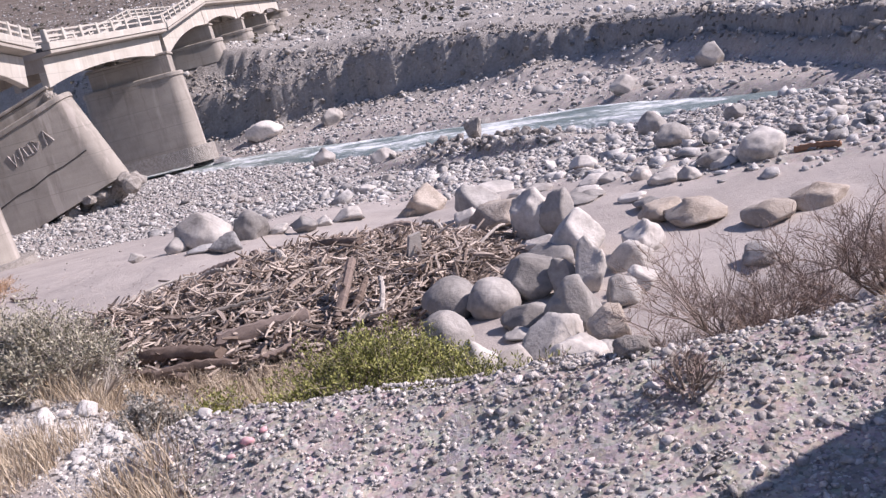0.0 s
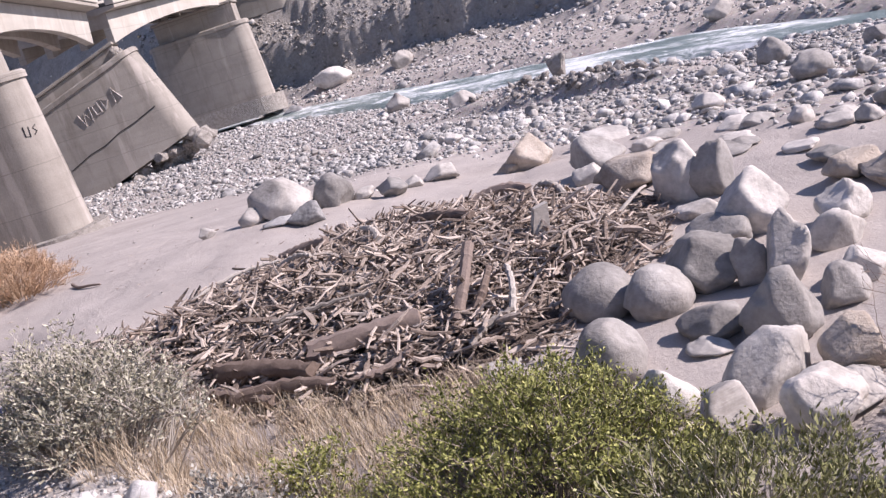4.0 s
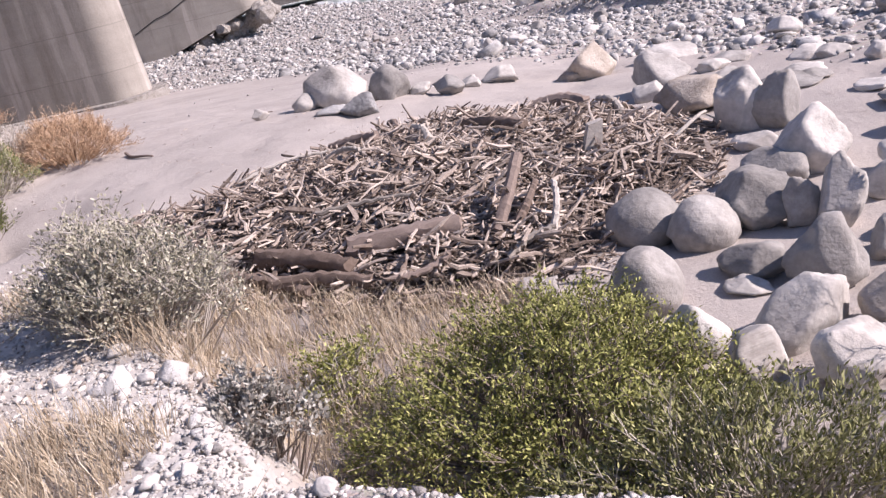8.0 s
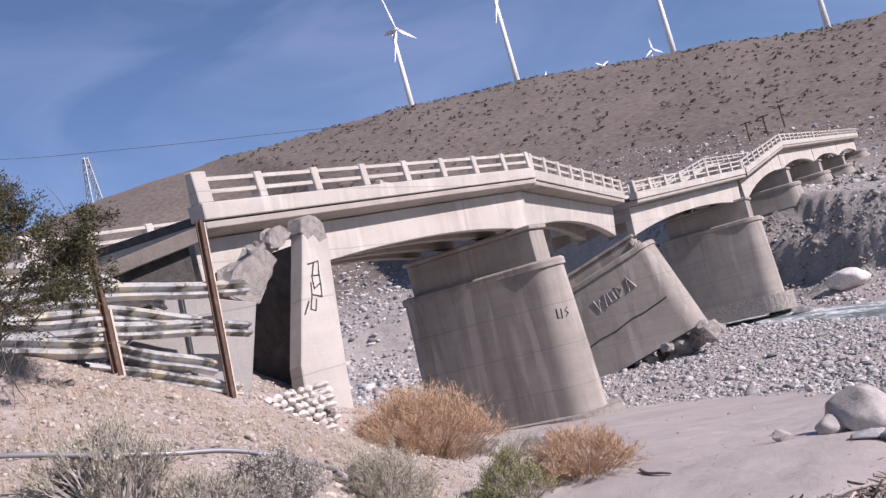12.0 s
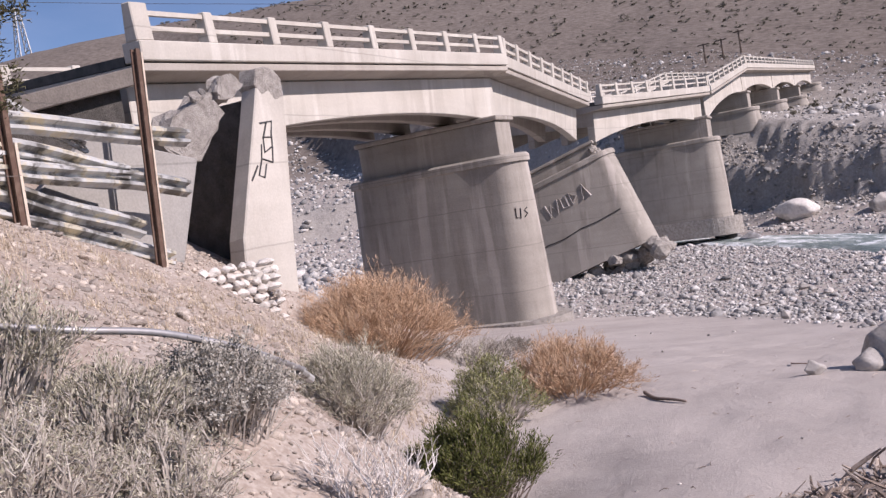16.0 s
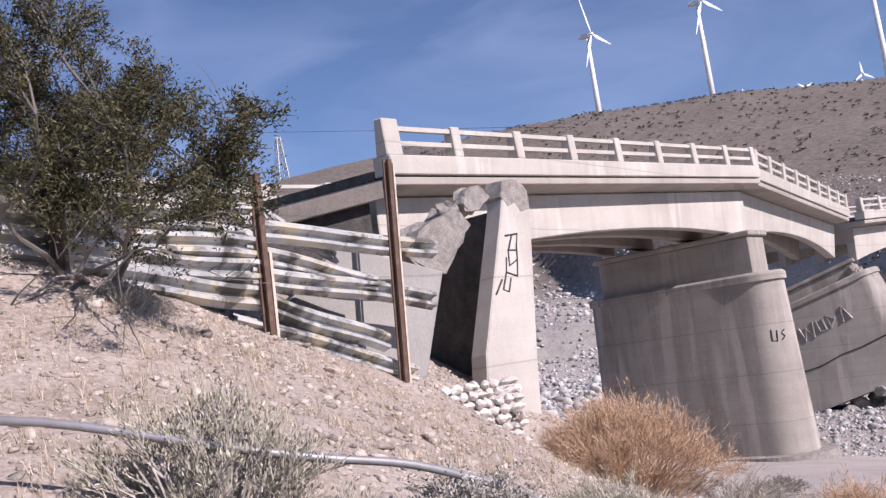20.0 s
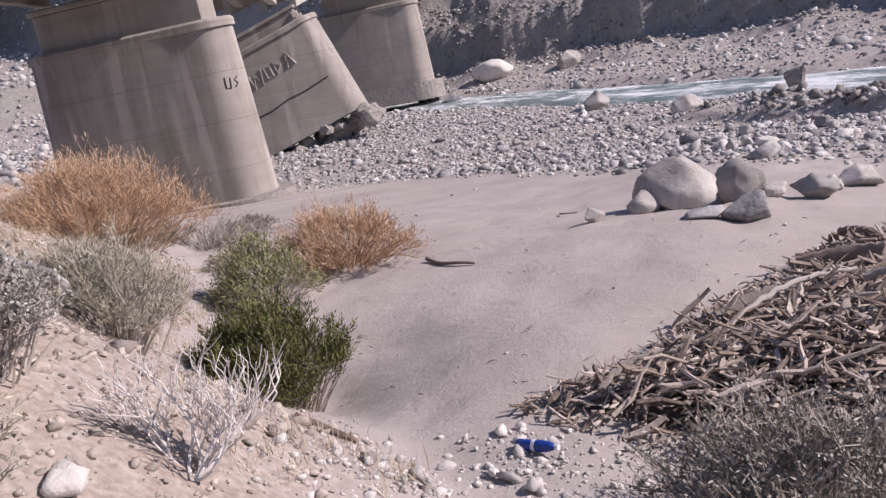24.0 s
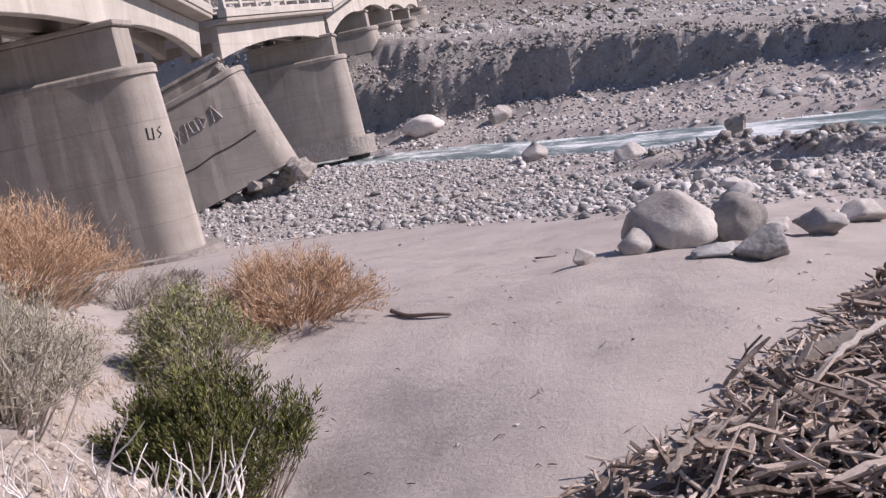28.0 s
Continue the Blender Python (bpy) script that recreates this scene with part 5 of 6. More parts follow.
log("driftwood_log", on_pile(-6.1, 9.2, 0.08), on_pile(-5.7, 9.4, 0.1), 0.05, 0.045, M_BLEACH, "cracked pale log on the pile", 0.02)
log("driftwood_log", on_pile(-5.9, 9.0, 0.1), on_pile(-5.2, 9.6, 0.14), 0.022, 0.014, M_BLEACH, "bleached branch lying on the driftwood pile", 0.08, 7)
log("driftwood_log", on_pile(-6.6, 8.0, 0.05), on_pile(-6.2, 8.3, 0.1), 0.025, 0.015, M_BLEACH, "bleached branch lying on the driftwood pile", 0.08, 7)
bm = bmesh.new()
bmesh.ops.create_cube(bm, size=1.0)
bmesh.ops.subdivide_edges(bm, edges=bm.edges, cuts=3, use_grid_fill=True)
for v in bm.verts:
    u = v.co.z + 0.5
    v.co = Vector((v.co.x * (0.17 - 0.05 * u), v.co.y * 0.08, v.co.z * 0.32 + 0.05 * v.co.x * (u > 0.9))) * (1 + 0.10 * noise.noise(v.co * 4))
block = part("split_block", bm, M_BLEACH)
block.matrix_basis = Matrix.Translation(on_pile(-2.62, 9.45, 0.13)) @ Matrix.Rotation(0.5, 4, "Z") @ Matrix.Rotation(0.25, 4, "Y")
tagged(block, "pale split block of wood standing on the pile", "wood block")
for k in range(14):
    x, y = rr.uniform(-6.6, -2.2), rr.uniform(7.5, 12.4)
    if pile_depth(x, y) < 0.3:
        continue
    a = rr.uniform(0, 6.28)
    L = rr.uniform(0.35, 0.8)
    log("driftwood_log", on_pile(x, y, 0.1), on_pile(x + math.cos(a) * L, y + math.sin(a) * L, 0.16), rr.uniform(0.025, 0.05), rr.uniform(0.018, 0.035), rr.choice((M_LOG, M_BLEACH)), "weathered driftwood limb on the pile", 0.05, 8)

# ---- plants ----
M_TWIG = leafy("grey_twigs", (0.28, 0.245, 0.21), (0.50, 0.455, 0.405))
M_WHITE_TWIG = leafy("bleached_twigs", (0.54, 0.49, 0.455), (0.76, 0.715, 0.675))
M_BROWN_TWIG = leafy("brown_twigs", (0.15, 0.12, 0.10), (0.29, 0.24, 0.205))
M_GREEN = leafy("bright_green_leaves", (0.11, 0.12, 0.035), (0.32, 0.325, 0.105), (0.52, 0.50, 0.20))
M_DARKGREEN = leafy("deep_green_leaves", (0.05, 0.06, 0.02), (0.14, 0.148, 0.046), (0.23, 0.235, 0.085))
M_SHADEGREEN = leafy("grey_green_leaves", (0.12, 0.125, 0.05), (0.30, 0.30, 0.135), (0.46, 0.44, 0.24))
M_OLIVE = leafy("olive_leaves", (0.10, 0.098, 0.05), (0.23, 0.22, 0.13), (0.34, 0.32, 0.22))
M_GREY = leafy("grey_leaves", (0.22, 0.205, 0.175), (0.42, 0.40, 0.355), (0.58, 0.56, 0.51))
M_DIMGREY = leafy("dull_grey_leaves", (0.15, 0.13, 0.105), (0.34, 0.315, 0.275), (0.56, 0.54, 0.49))
M_TAN = leafy("tan_twigs", (0.36, 0.23, 0.14), (0.58, 0.405, 0.27), (0.68, 0.52, 0.38))
M_SAGE = leafy("pale_sage_leaves", (0.21, 0.195, 0.14), (0.43, 0.405, 0.305), (0.60, 0.565, 0.46))
M_STRAW = leafy("straw", (0.34, 0.265, 0.185), (0.56, 0.465, 0.345), (0.68, 0.59, 0.465))
M_RED = leafy("reddish_twigs", (0.20, 0.145, 0.118), (0.38, 0.30, 0.255))
M_BARK = leafy("grey_bark", (0.09, 0.08, 0.072), (0.20, 0.18, 0.165))
M_TREE = leafy("desert_tree_leaves", (0.032, 0.032, 0.017), (0.085, 0.08, 0.04), (0.17, 0.155, 0.09))


def blade_into(q, p, d, length, width, rr):
    """A narrow leaf or blade: a folded kite."""
    s = d.cross(Vector((rr.uniform(-1, 1), rr.uniform(-1, 1), rr.uniform(-1, 1))))
    if s.length < 1e-4:
        s = d.orthogonal()
    s = s.normalized() * width / 2
    m = p + d * length * 0.45
    q.add([p, m - s, p + d * length, m + s], [(0, 1, 2, 3)])


def plant(name, label, category, x, y, rx, ry, h, leaf_mat, stem_mat, stems=60, leaves=3500, leaf=(0.03, 0.012), seed=1, spread=1.0, twig=0.004,
          inner=0.35, group="", z=None, upward=0.6, sub=4, lobes=0.25, fall=0.84, foot_spread=0.6):
    """A shrub: stems that fan out of one foot into an uneven dome, with side twigs and single leaves."""
    rr = random.Random(seed)
    z0 = (gz(x, y) if z is None else z) - 0.02
    root = thing(name, (x, y, z0), label, category, group)
    wood_q, leaf_q = Soup(), Soup()
    tips = []
    for k in range(stems):
        a = rr.uniform(0, 6.283)
        e = rr.random() ** 0.55
        lob = 1 + lobes * (math.sin(a * 3 + seed) * 0.6 + math.sin(a * 5 + seed * 2.3) * 0.5) * e + rr.uniform(-0.16, 0.12)
        top = Vector((x + math.cos(a) * rx * e * lob * spread, y + math.sin(a) * ry * e * lob * spread, z0 + h * lob * (1 - fall * e * e) * rr.uniform(0.72, 1.0)))
        e2 = foot_spread * e * rr.uniform(0.3, 1.0)
        fx, fy = x + math.cos(a) * rx * e2, y + math.sin(a) * ry * e2
        foot = Vector((fx, fy, (gz(fx, fy) if z is None else z) - 0.03))
        mid = foot.lerp(top, 0.5) + Vector((math.cos(a) * rx * 0.10 * e, math.sin(a) * ry * 0.10 * e, h * 0.10)) + Vector((rr.uniform(-1, 1), rr.uniform(-1, 1), rr.uniform(-0.5, 1))) * 0.11 * h
        wood_q.tube([foot, mid, top], [twig * 1.8, twig * 1.2, twig * 0.5], 3, False)
        for j in range(sub):
            t = rr.uniform(0.4, 1.0)
            p = mid.lerp(top, (t - 0.4) / 0.6)
            d = ((top - foot).normalized() * upward + Vector((rr.uniform(-1, 1), rr.uniform(-1, 1), rr.uniform(-0.4, 1)))).normalized()
            tip = p + d * h * rr.uniform(0.12, 0.26)
            wood_q.tube([p, tip], [twig * 0.7, twig * 0.3], 3, False)
            tips.append((p, tip))
        tips.append((mid, top))
    for k in range(leaves):
        a, b = tips[rr.randrange(len(tips))]
        p = a.lerp(b, rr.uniform(inner, 1.06))
        p = p + Vector((rr.gauss(0, 1), rr.gauss(0, 1), rr.gauss(0, 1))) * h * 0.022
        d = ((b - a).normalized() * upward + Vector((rr.uniform(-1, 1), rr.uniform(-1, 1), rr.uniform(-0.5, 1)))).normalized()
        if p.z < z0:
            continue
        blade_into(leaf_q, p, d, leaf[0] * rr.uniform(0.6, 1.5), leaf[1] * rr.uniform(0.7, 1.4), rr)
    wood_q.out("branchwork", stem_mat, root)
    leaf_q.out("foliage", leaf_mat, root)
    return root


def grass(name, label, x0, x1, y0, y1, n, h, mat, seed=1, ok=None, width=0.004):
    """Dry grass: single bent blades in tufts, one mesh."""
    rr = random.Random(seed)
    q = Soup()
    for k in range(n // 9):
        x, y = rr.uniform(x0, x1), rr.uniform(y0, y1)
        if ok and not ok(x, y):
            continue
        z = gz(x, y) - 0.01
        for j in range(9):
            p = Vector((x + rr.gauss(0, 0.03), y + rr.gauss(0, 0.03), z))
            d = Vector((rr.gauss(0, 0.45), rr.gauss(0, 0.45), 1)).normalized()
            L = h * rr.uniform(0.5, 1.3)
            s = Vector((d.y, -d.x, 0.1)).normalized() * width / 2
            bend = Vector((rr.gauss(0, 0.25), rr.gauss(0, 0.25), -0.1)) * L
            m, e = p + d * L * 0.6, p + d * L + bend * 0.5
            q.add([p - s, p + s, m + s, m - s, e], [(0, 1, 2, 3), (3, 2, 4)])
    return tagged(q.out(name, mat), label, "grass", kind="stuff")


# beside the path and below the ledge
plant("green_bush", "dense bright green creosote bush below the ledge", "bush", -2.15, 5.65, 1.0, 1.0, 0.74, M_GREEN, M_BROWN_TWIG, 420, 42000, (0.024, 0.010), 3, twig=0.004, lobes=0.18)
plant("green_bush", "low green bush with grey-green sprays", "bush", -1.2, 5.0, 0.85, 0.55, 0.62, M_SHADEGREEN, M_TWIG, 260, 16000, (0.030, 0.009), 4, lobes=0.25, upward=1.1)
plant("green_bush", "low grey-green sprays at the ledge's edge", "bush", -1.55, 4.50, 0.85, 0.32, 0.40, M_SHADEGREEN, M_TWIG, 170, 9000, (0.028, 0.009), 41, upward=1.2)
plant("green_bush", "small green bush in dry grass", "bush", -3.5, 6.0, 0.34, 0.32, 0.46, M_GREEN, M_TWIG, 70, 2600, (0.026, 0.012), 5)
plant("grey_bush", "grey-leaved desert shrub with dark gaps", "bush", -5.45, 6.75, 0.72, 0.62, 0.78, M_DIMGREY, M_TWIG, 340, 17000, (0.024, 0.011), 6, twig=0.004, lobes=0.3, sub=8)
plant("grey_bush", "olive-grey sage bush on the ledge beside dry grass", "bush", -4.5, 5.7, 0.62, 0.5, 0.72, M_SAGE, M_TWIG, 240, 12000, (0.026, 0.011), 39, twig=0.004, lobes=0.2, sub=6, fall=0.85)
plant("grey_bush", "small round grey-leaved shrub on the ledge", "bush", -3.35, 4.95, 0.34, 0.30, 0.36, M_GREY, M_BROWN_TWIG, 90, 3200, (0.026, 0.014), 7)


def thicket(x, y, reach, h, label, seed):
    """A leafless bush: crooked limbs that spread low and wide and fork into fine reddish twigs."""
    rr = random.Random(seed)
    z0 = gz(x, y)
    root = thing("bare_bush", (x, y, z0), label, "bush")
    wq, tq = Soup(), Soup()

    def limb(p, d, length, r, level):
        pts = [p]
        for k in range(4):
            d = (d + Vector((rr.gauss(0, 0.24), rr.gauss(0, 0.24), rr.gauss(0.05, 0.16)))).normalized()
            pts.append(pts[-1] + d * length / 4)
        (wq if level < 2 else tq).tube(pts, [r * (1 - 0.17 * k) for k in range(5)], 5 if level < 2 else 3, False)
        if level < 4:
            for k in range((6, 5, 5, 3)[level]):
                nd = (d * 0.8 + Vector((rr.gauss(0, 0.55), rr.gauss(0, 0.55), rr.gauss(0.12, 0.38)))).normalized()
                limb(pts[rr.choice((1, 2, 3, 4))], nd, length * rr.uniform(0.5, 0.78), r * 0.58, level + 1)
    for k in range(9):
        a = k * 0.7 + rr.uniform(-0.2, 0.2)
        limb(Vector((x, y, z0 - 0.03)), Vector((math.cos(a), math.sin(a) * 0.8, rr.uniform(0.25, 0.9) * h / reach)).normalized(), reach * rr.uniform(0.36, 0.5), 0.013, 0)
    wq.out("branchwork", M_BROWN_TWIG, root, "crooked brown limbs")
    tq.out("twigwork", M_RED, root, "fine reddish twigs")


thicket(0.30, 5.95, 1.2, 1.0, "leafless brown thicket with reddish twigs", 8)
thicket(1.35, 6.4, 1.1, 1.05, "leafless reddish thicket beside another thicket", 9)
thicket(2.7, 6.3, 1.0, 1.0, "tall leafless thicket at the path's end", 10)
plant("dry_tuft", "dry reddish tuft on the gravel", "dry tuft", -0.05, 3.4, 0.16, 0.14, 0.14, M_RED, M_BROWN_TWIG, 40, 400, (0.04, 0.003), 10)
plant("dry_tuft", "dry reddish tuft on the gravel", "dry tuft", -0.6, 3.9, 0.2, 0.15, 0.14, M_RED, M_BROWN_TWIG, 40, 400, (0.04, 0.003), 11)
plant("dry_tuft", "dark dry tuft on the gravel", "dry tuft", -0.8, 4.15, 0.18, 0.15, 0.22, M_GREY, M_BROWN_TWIG, 50, 700, (0.03, 0.006), 12)
plant("dry_tuft", "dry straw tuft on the gravel", "dry tuft", 0.9, 3.6, 0.2, 0.16, 0.16, M_STRAW, M_TWIG, 40, 500, (0.05, 0.003), 13)
grass("dry_grass", "straw-coloured dry grass between the bushes", -5.8, -2.6, 5.2, 7.7, 15000, 0.24, M_STRAW, 14, lambda x, y: pile_depth(x, y) < 0.1 and y > toe_y(x) - 0.5)
grass("dry_grass", "dry straw grass on the ledge by the path", -4.9, -1.9, 1.6, 4.6, 24000, 0.24, M_STRAW, 15, lambda x, y: x + 0.55 * y < -0.35 and vnoise(np.array(x * 1.3), np.array(y * 1.3), 4) > 0.35)
plant("pale_tuft", "pale wispy tuft below the ledge", "dry tuft", -2.95, 4.75, 0.2, 0.16, 0.28, M_STRAW, M_TWIG, 60, 900, (0.07, 0.003), 16, upward=1.6)

# on the slope between the path and the bridge
plant("tan_bush", "large golden-tan dry bush in front of the pier", "bush", -14.75, 13.1, 1.75, 1.1, 1.2, M_TAN, M_TAN, 560, 30000, (0.07, 0.006), 20, twig=0.004, upward=1.1, lobes=0.22, sub=6, fall=0.96)
plant("tan_bush", "golden-tan dry bush on the sand's edge", "bush", -10.15, 11.65, 0.92, 0.62, 0.66, M_TAN, M_TAN, 340, 14000, (0.055, 0.005), 21, twig=0.0035, upward=1.1, sub=6, fall=0.96)
plant("grey_bush", "domed grey shrub covered in small seed heads", "bush", -8.5, 5.65, 0.46, 0.44, 0.50, M_GREY, M_TWIG, 280, 17000, (0.017, 0.010), 22, lobes=0.06)
plant("grey_bush", "soft grey-green rounded shrub", "bush", -10.05, 8.05, 0.62, 0.55, 0.74, M_SAGE, M_TWIG, 300, 15000, (0.05, 0.005), 23, sub=7, upward=1.0, lobes=0.08, fall=0.9)
plant("green_bush", "small deep green bush at the sand's edge", "bush", -9.13, 8.5, 0.54, 0.5, 0.74, M_DARKGREEN, M_BROWN_TWIG, 300, 30000, (0.038, 0.008), 24, upward=1.4, fall=0.8)
plant("olive_bush", "loose olive-grey bush beside the green one", "bush", -10.4, 10.45, 0.5, 0.45, 0.72, M_SHADEGREEN, M_TWIG, 190, 10000, (0.038, 0.009), 25, upward=1.1)
plant("grey_bush", "straggly olive-grey sage bush on the slope", "bush", -8.85, 4.55, 0.62, 0.5, 0.60, M_SAGE, M_TWIG, 150, 9000, (0.028, 0.008), 26, upward=1.6, sub=8, fall=0.62, lobes=0.45)
plant("grey_bush", "brittle grey bush with many bare twigs", "bush", -8.15, 4.3, 0.66, 0.5, 0.46, M_SAGE, M_TWIG, 240, 5000, (0.030, 0.006), 27, sub=9, lobes=0.3)
plant("grey_bush", "brittle grey bush with many bare twigs", "bush", -8.0, 4.95, 0.40, 0.36, 0.40, M_SAGE, M_TWIG, 150, 3000, (0.028, 0.006), 28, sub=9, lobes=0.3)
plant("grey_bush", "low pale sage bush beside the pipe", "bush", -8.45, 4.95, 0.48, 0.4, 0.40, M_SAGE, M_TWIG, 170, 5000, (0.03, 0.007), 36, upward=1.2, sub=7)
plant("grey_bush", "low dry sage bush on the bank", "bush", -8.35, 3.75, 0.5, 0.45, 0.42, M_STRAW, M_TWIG, 150, 3500, (0.03, 0.006), 37, upward=1.2, sub=7)


def bleached_bush(x, y, seed=29):
    """A dead bush: pale limbs that curve outwards and up, and fork again and again."""
    rr = random.Random(seed)
    z0 = gz(x, y)
    root = thing("bleached_bush", (x, y, z0), "bleached leafless bush of curving white twigs", "bush")

    def limb(q, p, d, length, r, level):
        pts = [p]
        for k in range(4):
            d = (d + Vector((rr.gauss(0, 0.3), rr.gauss(0, 0.3), 0.16))).normalized()
            pts.append(pts[-1] + d * length / 4)
        q.tube(pts, [r * (1 - 0.15 * k) for k in range(5)], 5, False)
        if level < 3:
            for k in range(2 + (level < 2)):
                nd = (d + Vector((rr.gauss(0, 0.42), rr.gauss(0, 0.42), rr.gauss(0.1, 0.25)))).normalized()
                limb(q, pts[rr.choice((2, 3, 4))], nd, length * rr.uniform(0.6, 0.85), r * 0.7, level + 1)
    for k in range(12):
        a = 0.2 + k * 0.265 + rr.uniform(-0.12, 0.12)
        q = Soup()
        limb(q, Vector((x, y, z0 - 0.02)), Vector((math.cos(a), math.sin(a) * 0.8, rr.uniform(0.15, 0.7))).normalized(), rr.uniform(0.21, 0.30), 0.0085, 0)
        q.out("limb", M_WHITE_TWIG, root)


bleached_bush(-7.65, 5.82)
plant("grey_bush", "small white-flowered shrub on the slope", "bush", -12.8, 5.5, 0.26, 0.24, 0.28, M_GREY, M_TWIG, 60, 1600, (0.024, 0.012), 30)
plant("grey_bush", "pale grey shrub by the fence", "bush", -13.2, 4.3, 0.45, 0.4, 0.4, M_GREY, M_TWIG, 90, 2200, (0.024, 0.012), 31)
plant("grey_bush", "dark tangled shrub on the rubble below the pier", "bush", -14.37, 13.97, 0.55, 0.44, 0.32, M_DIMGREY, M_BROWN_TWIG, 110, 3200, (0.03, 0.008), 61, sub=7)
plant("grey_bush", "dark tangled shrub on the rubble below the pier", "bush", -14.15, 15.14, 0.60, 0.48, 0.36, M_DIMGREY, M_BROWN_TWIG, 110, 3200, (0.03, 0.008), 62, sub=7)
plant("grey_bush", "dark tangled shrub on the rubble below the pier", "bush", -14.58, 16.57, 0.40, 0.32, 0.30, M_DIMGREY, M_BROWN_TWIG, 110, 3200, (0.03, 0.008), 63, sub=7)
plant("dark_bush", "low dark shrub in front of the pier", "bush", -11.8, 12.0, 0.4, 0.35, 0.3, M_OLIVE, M_BROWN_TWIG, 80, 1500, (0.03, 0.008), 32)
plant("grey_bush", "tangled grey twigs at the pier's foot", "bush", -14.0, 14.4, 1.3, 0.5, 0.5, M_GREY, M_TWIG, 190, 900, (0.03, 0.006), 33, sub=8)
grass("dry_grass", "dry straw grass scattered over the slope", -13.5, -7.2, 3.4, 11.5, 20000, 0.13, M_STRAW, 34, lambda x, y: gz(x, y) > 2.0 and vnoise(np.array(x * 0.9), np.array(y * 0.9), 14) > 0.52)


def desert_tree():
    """The tree by the fence: forked grey limbs and many small clumps of narrow leaves, with gaps."""
    rr = random.Random(77)
    x, y = -13.55, 5.55
    z0 = gz(x, y)
    root = thing("tree", (x, y, z0), "dark olive desert tree leaning over the guardrail fence", "tree")
    wq, lq = Soup(), Soup()
    clumps = []

    def limb(p, d, length, r, level):
        pts = [p]
        for k in range(4):
            d = (d + Vector((rr.gauss(0, 0.22), rr.gauss(0, 0.22), rr.gauss(0.03, 0.16)))).normalized()
            pts.append(pts[-1] + d * length / 4)
        if (pts[-1].x - OX) * DX + (pts[-1].y - OY) * DY > -6.6:
            return
        wq.tube(pts, [r * (1 - 0.16 * k) for k in range(5)], 5 if level < 2 else 3, False)
        if level in (1, 2):
            clumps.extend([(pts[2], d), (pts[3], d)])
        if level >= 3:
            clumps.append((pts[-1], d))
            clumps.append((pts[2], d))
            return
        for k in range(4 if level else 3):
            q = pts[rr.choice((2, 3, 4, 4))]
            nd = (d * 0.7 + Vector((rr.gauss(0, 0.7), rr.gauss(0, 0.7), rr.gauss(0.25, 0.45)))).normalized()
            limb(q, nd, length * rr.uniform(0.55, 0.8), r * 0.55, level + 1)
    for k in range(8):
        a = k * 0.79 + rr.uniform(-0.3, 0.3)
        limb(Vector((x + 0.1 * math.cos(a), y + 0.1 * math.sin(a), z0 - 0.1)), Vector((math.cos(a) * 0.75 + 0.12, math.sin(a) * 0.75, rr.uniform(0.15, 0.95))).normalized(), rr.uniform(1.2, 1.6), 0.036, 0)
    for c, d in clumps:
        if (c.x - OX) * DX + (c.y - OY) * DY > -6.75 or c.z < z0 + 0.1 or rr.random() < 0.06:
            continue
        lean = Vector((rr.gauss(0, 0.5), rr.gauss(0, 0.5), rr.uniform(-0.6, 0.9))).normalized() * 0.26
        for k in range(130):
            p = c + lean * rr.uniform(-0.5, 0.5) + Vector((rr.gauss(0, 0.045), rr.gauss(0, 0.045), rr.gauss(0, 0.05)))
            e = (d * 0.5 + Vector((rr.uniform(-1, 1), rr.uniform(-1, 1), rr.uniform(-0.6, 1)))).normalized()
            blade_into(lq, p, e, rr.uniform(0.03, 0.065), rr.uniform(0.010, 0.019), rr)
    wq.out("trunk", M_BARK, root, "grey forked limbs")
    lq.out("crown", M_TREE, root, "narrow olive leaves in open clumps")


desert_tree()
# far scrub on the hillside, one mesh of low ragged clumps
rr = random.Random(88)
q = Soup()
for k in range(3600):
    a, d = radians(rr.uniform(5, 72)), 75 + 245 * rr.random() ** 0.8
    x, y = -4.5 - math.sin(a) * d, 3 + math.cos(a) * d
    if y < cliff_y(x) + 3:
        continue
    z = gz(x, y)
    r = rr.uniform(0.2, 0.55) * (1 + 0.4 * (d > 180))
    for j in range(7):
        c = Vector((x + rr.gauss(0, r * 0.4), y + rr.gauss(0, r * 0.4), z + r * rr.uniform(0.1, 0.7)))
        v = [c + Vector((rr.uniform(-1, 1), rr.uniform(-1, 1), rr.uniform(-0.6, 0.8))) * r * 0.6 for i in range(4)]
        q.add(v, [(0, 1, 2), (0, 2, 3), (0, 3, 1), (1, 3, 2)])
tagged(q.out("hillside_scrub", leafy("scrub", (0.07, 0.064, 0.05), (0.14, 0.128, 0.10), (0.21, 0.195, 0.16))), "sparse dark scrub over the arid hillside", "scrub", kind="stuff")
plant("grey_bush", "large domed shrub of pale grey leaves on the ledge", "bush", -5.68, 4.58, 0.86, 0.55, 0.60, M_GREY, M_TWIG, 360, 24000, (0.026, 0.014), 38, lobes=0.1)

# ---- small things ----
M_PIPE = painted("dull_grey_pipe", (0.33, 0.325, 0.33), 0.5, 0.4, (0.22, 0.19, 0.17), 0.4, 6)
M_BLUE = painted("blue_plastic", (0.012, 0.045, 0.26), 0.3, 0.0, (0.03, 0.10, 0.36), 0.3, 30)
M_LABEL = painted("white_label", (0.70, 0.71, 0.74), 0.5, 0.0, (0.20, 0.28, 0.55), 0.6, 40)
M_TOWER = painted("white_tower", (0.78, 0.78, 0.78), 0.5, 0.0, (0.70, 0.70, 0.70), 0.3, 0.2)
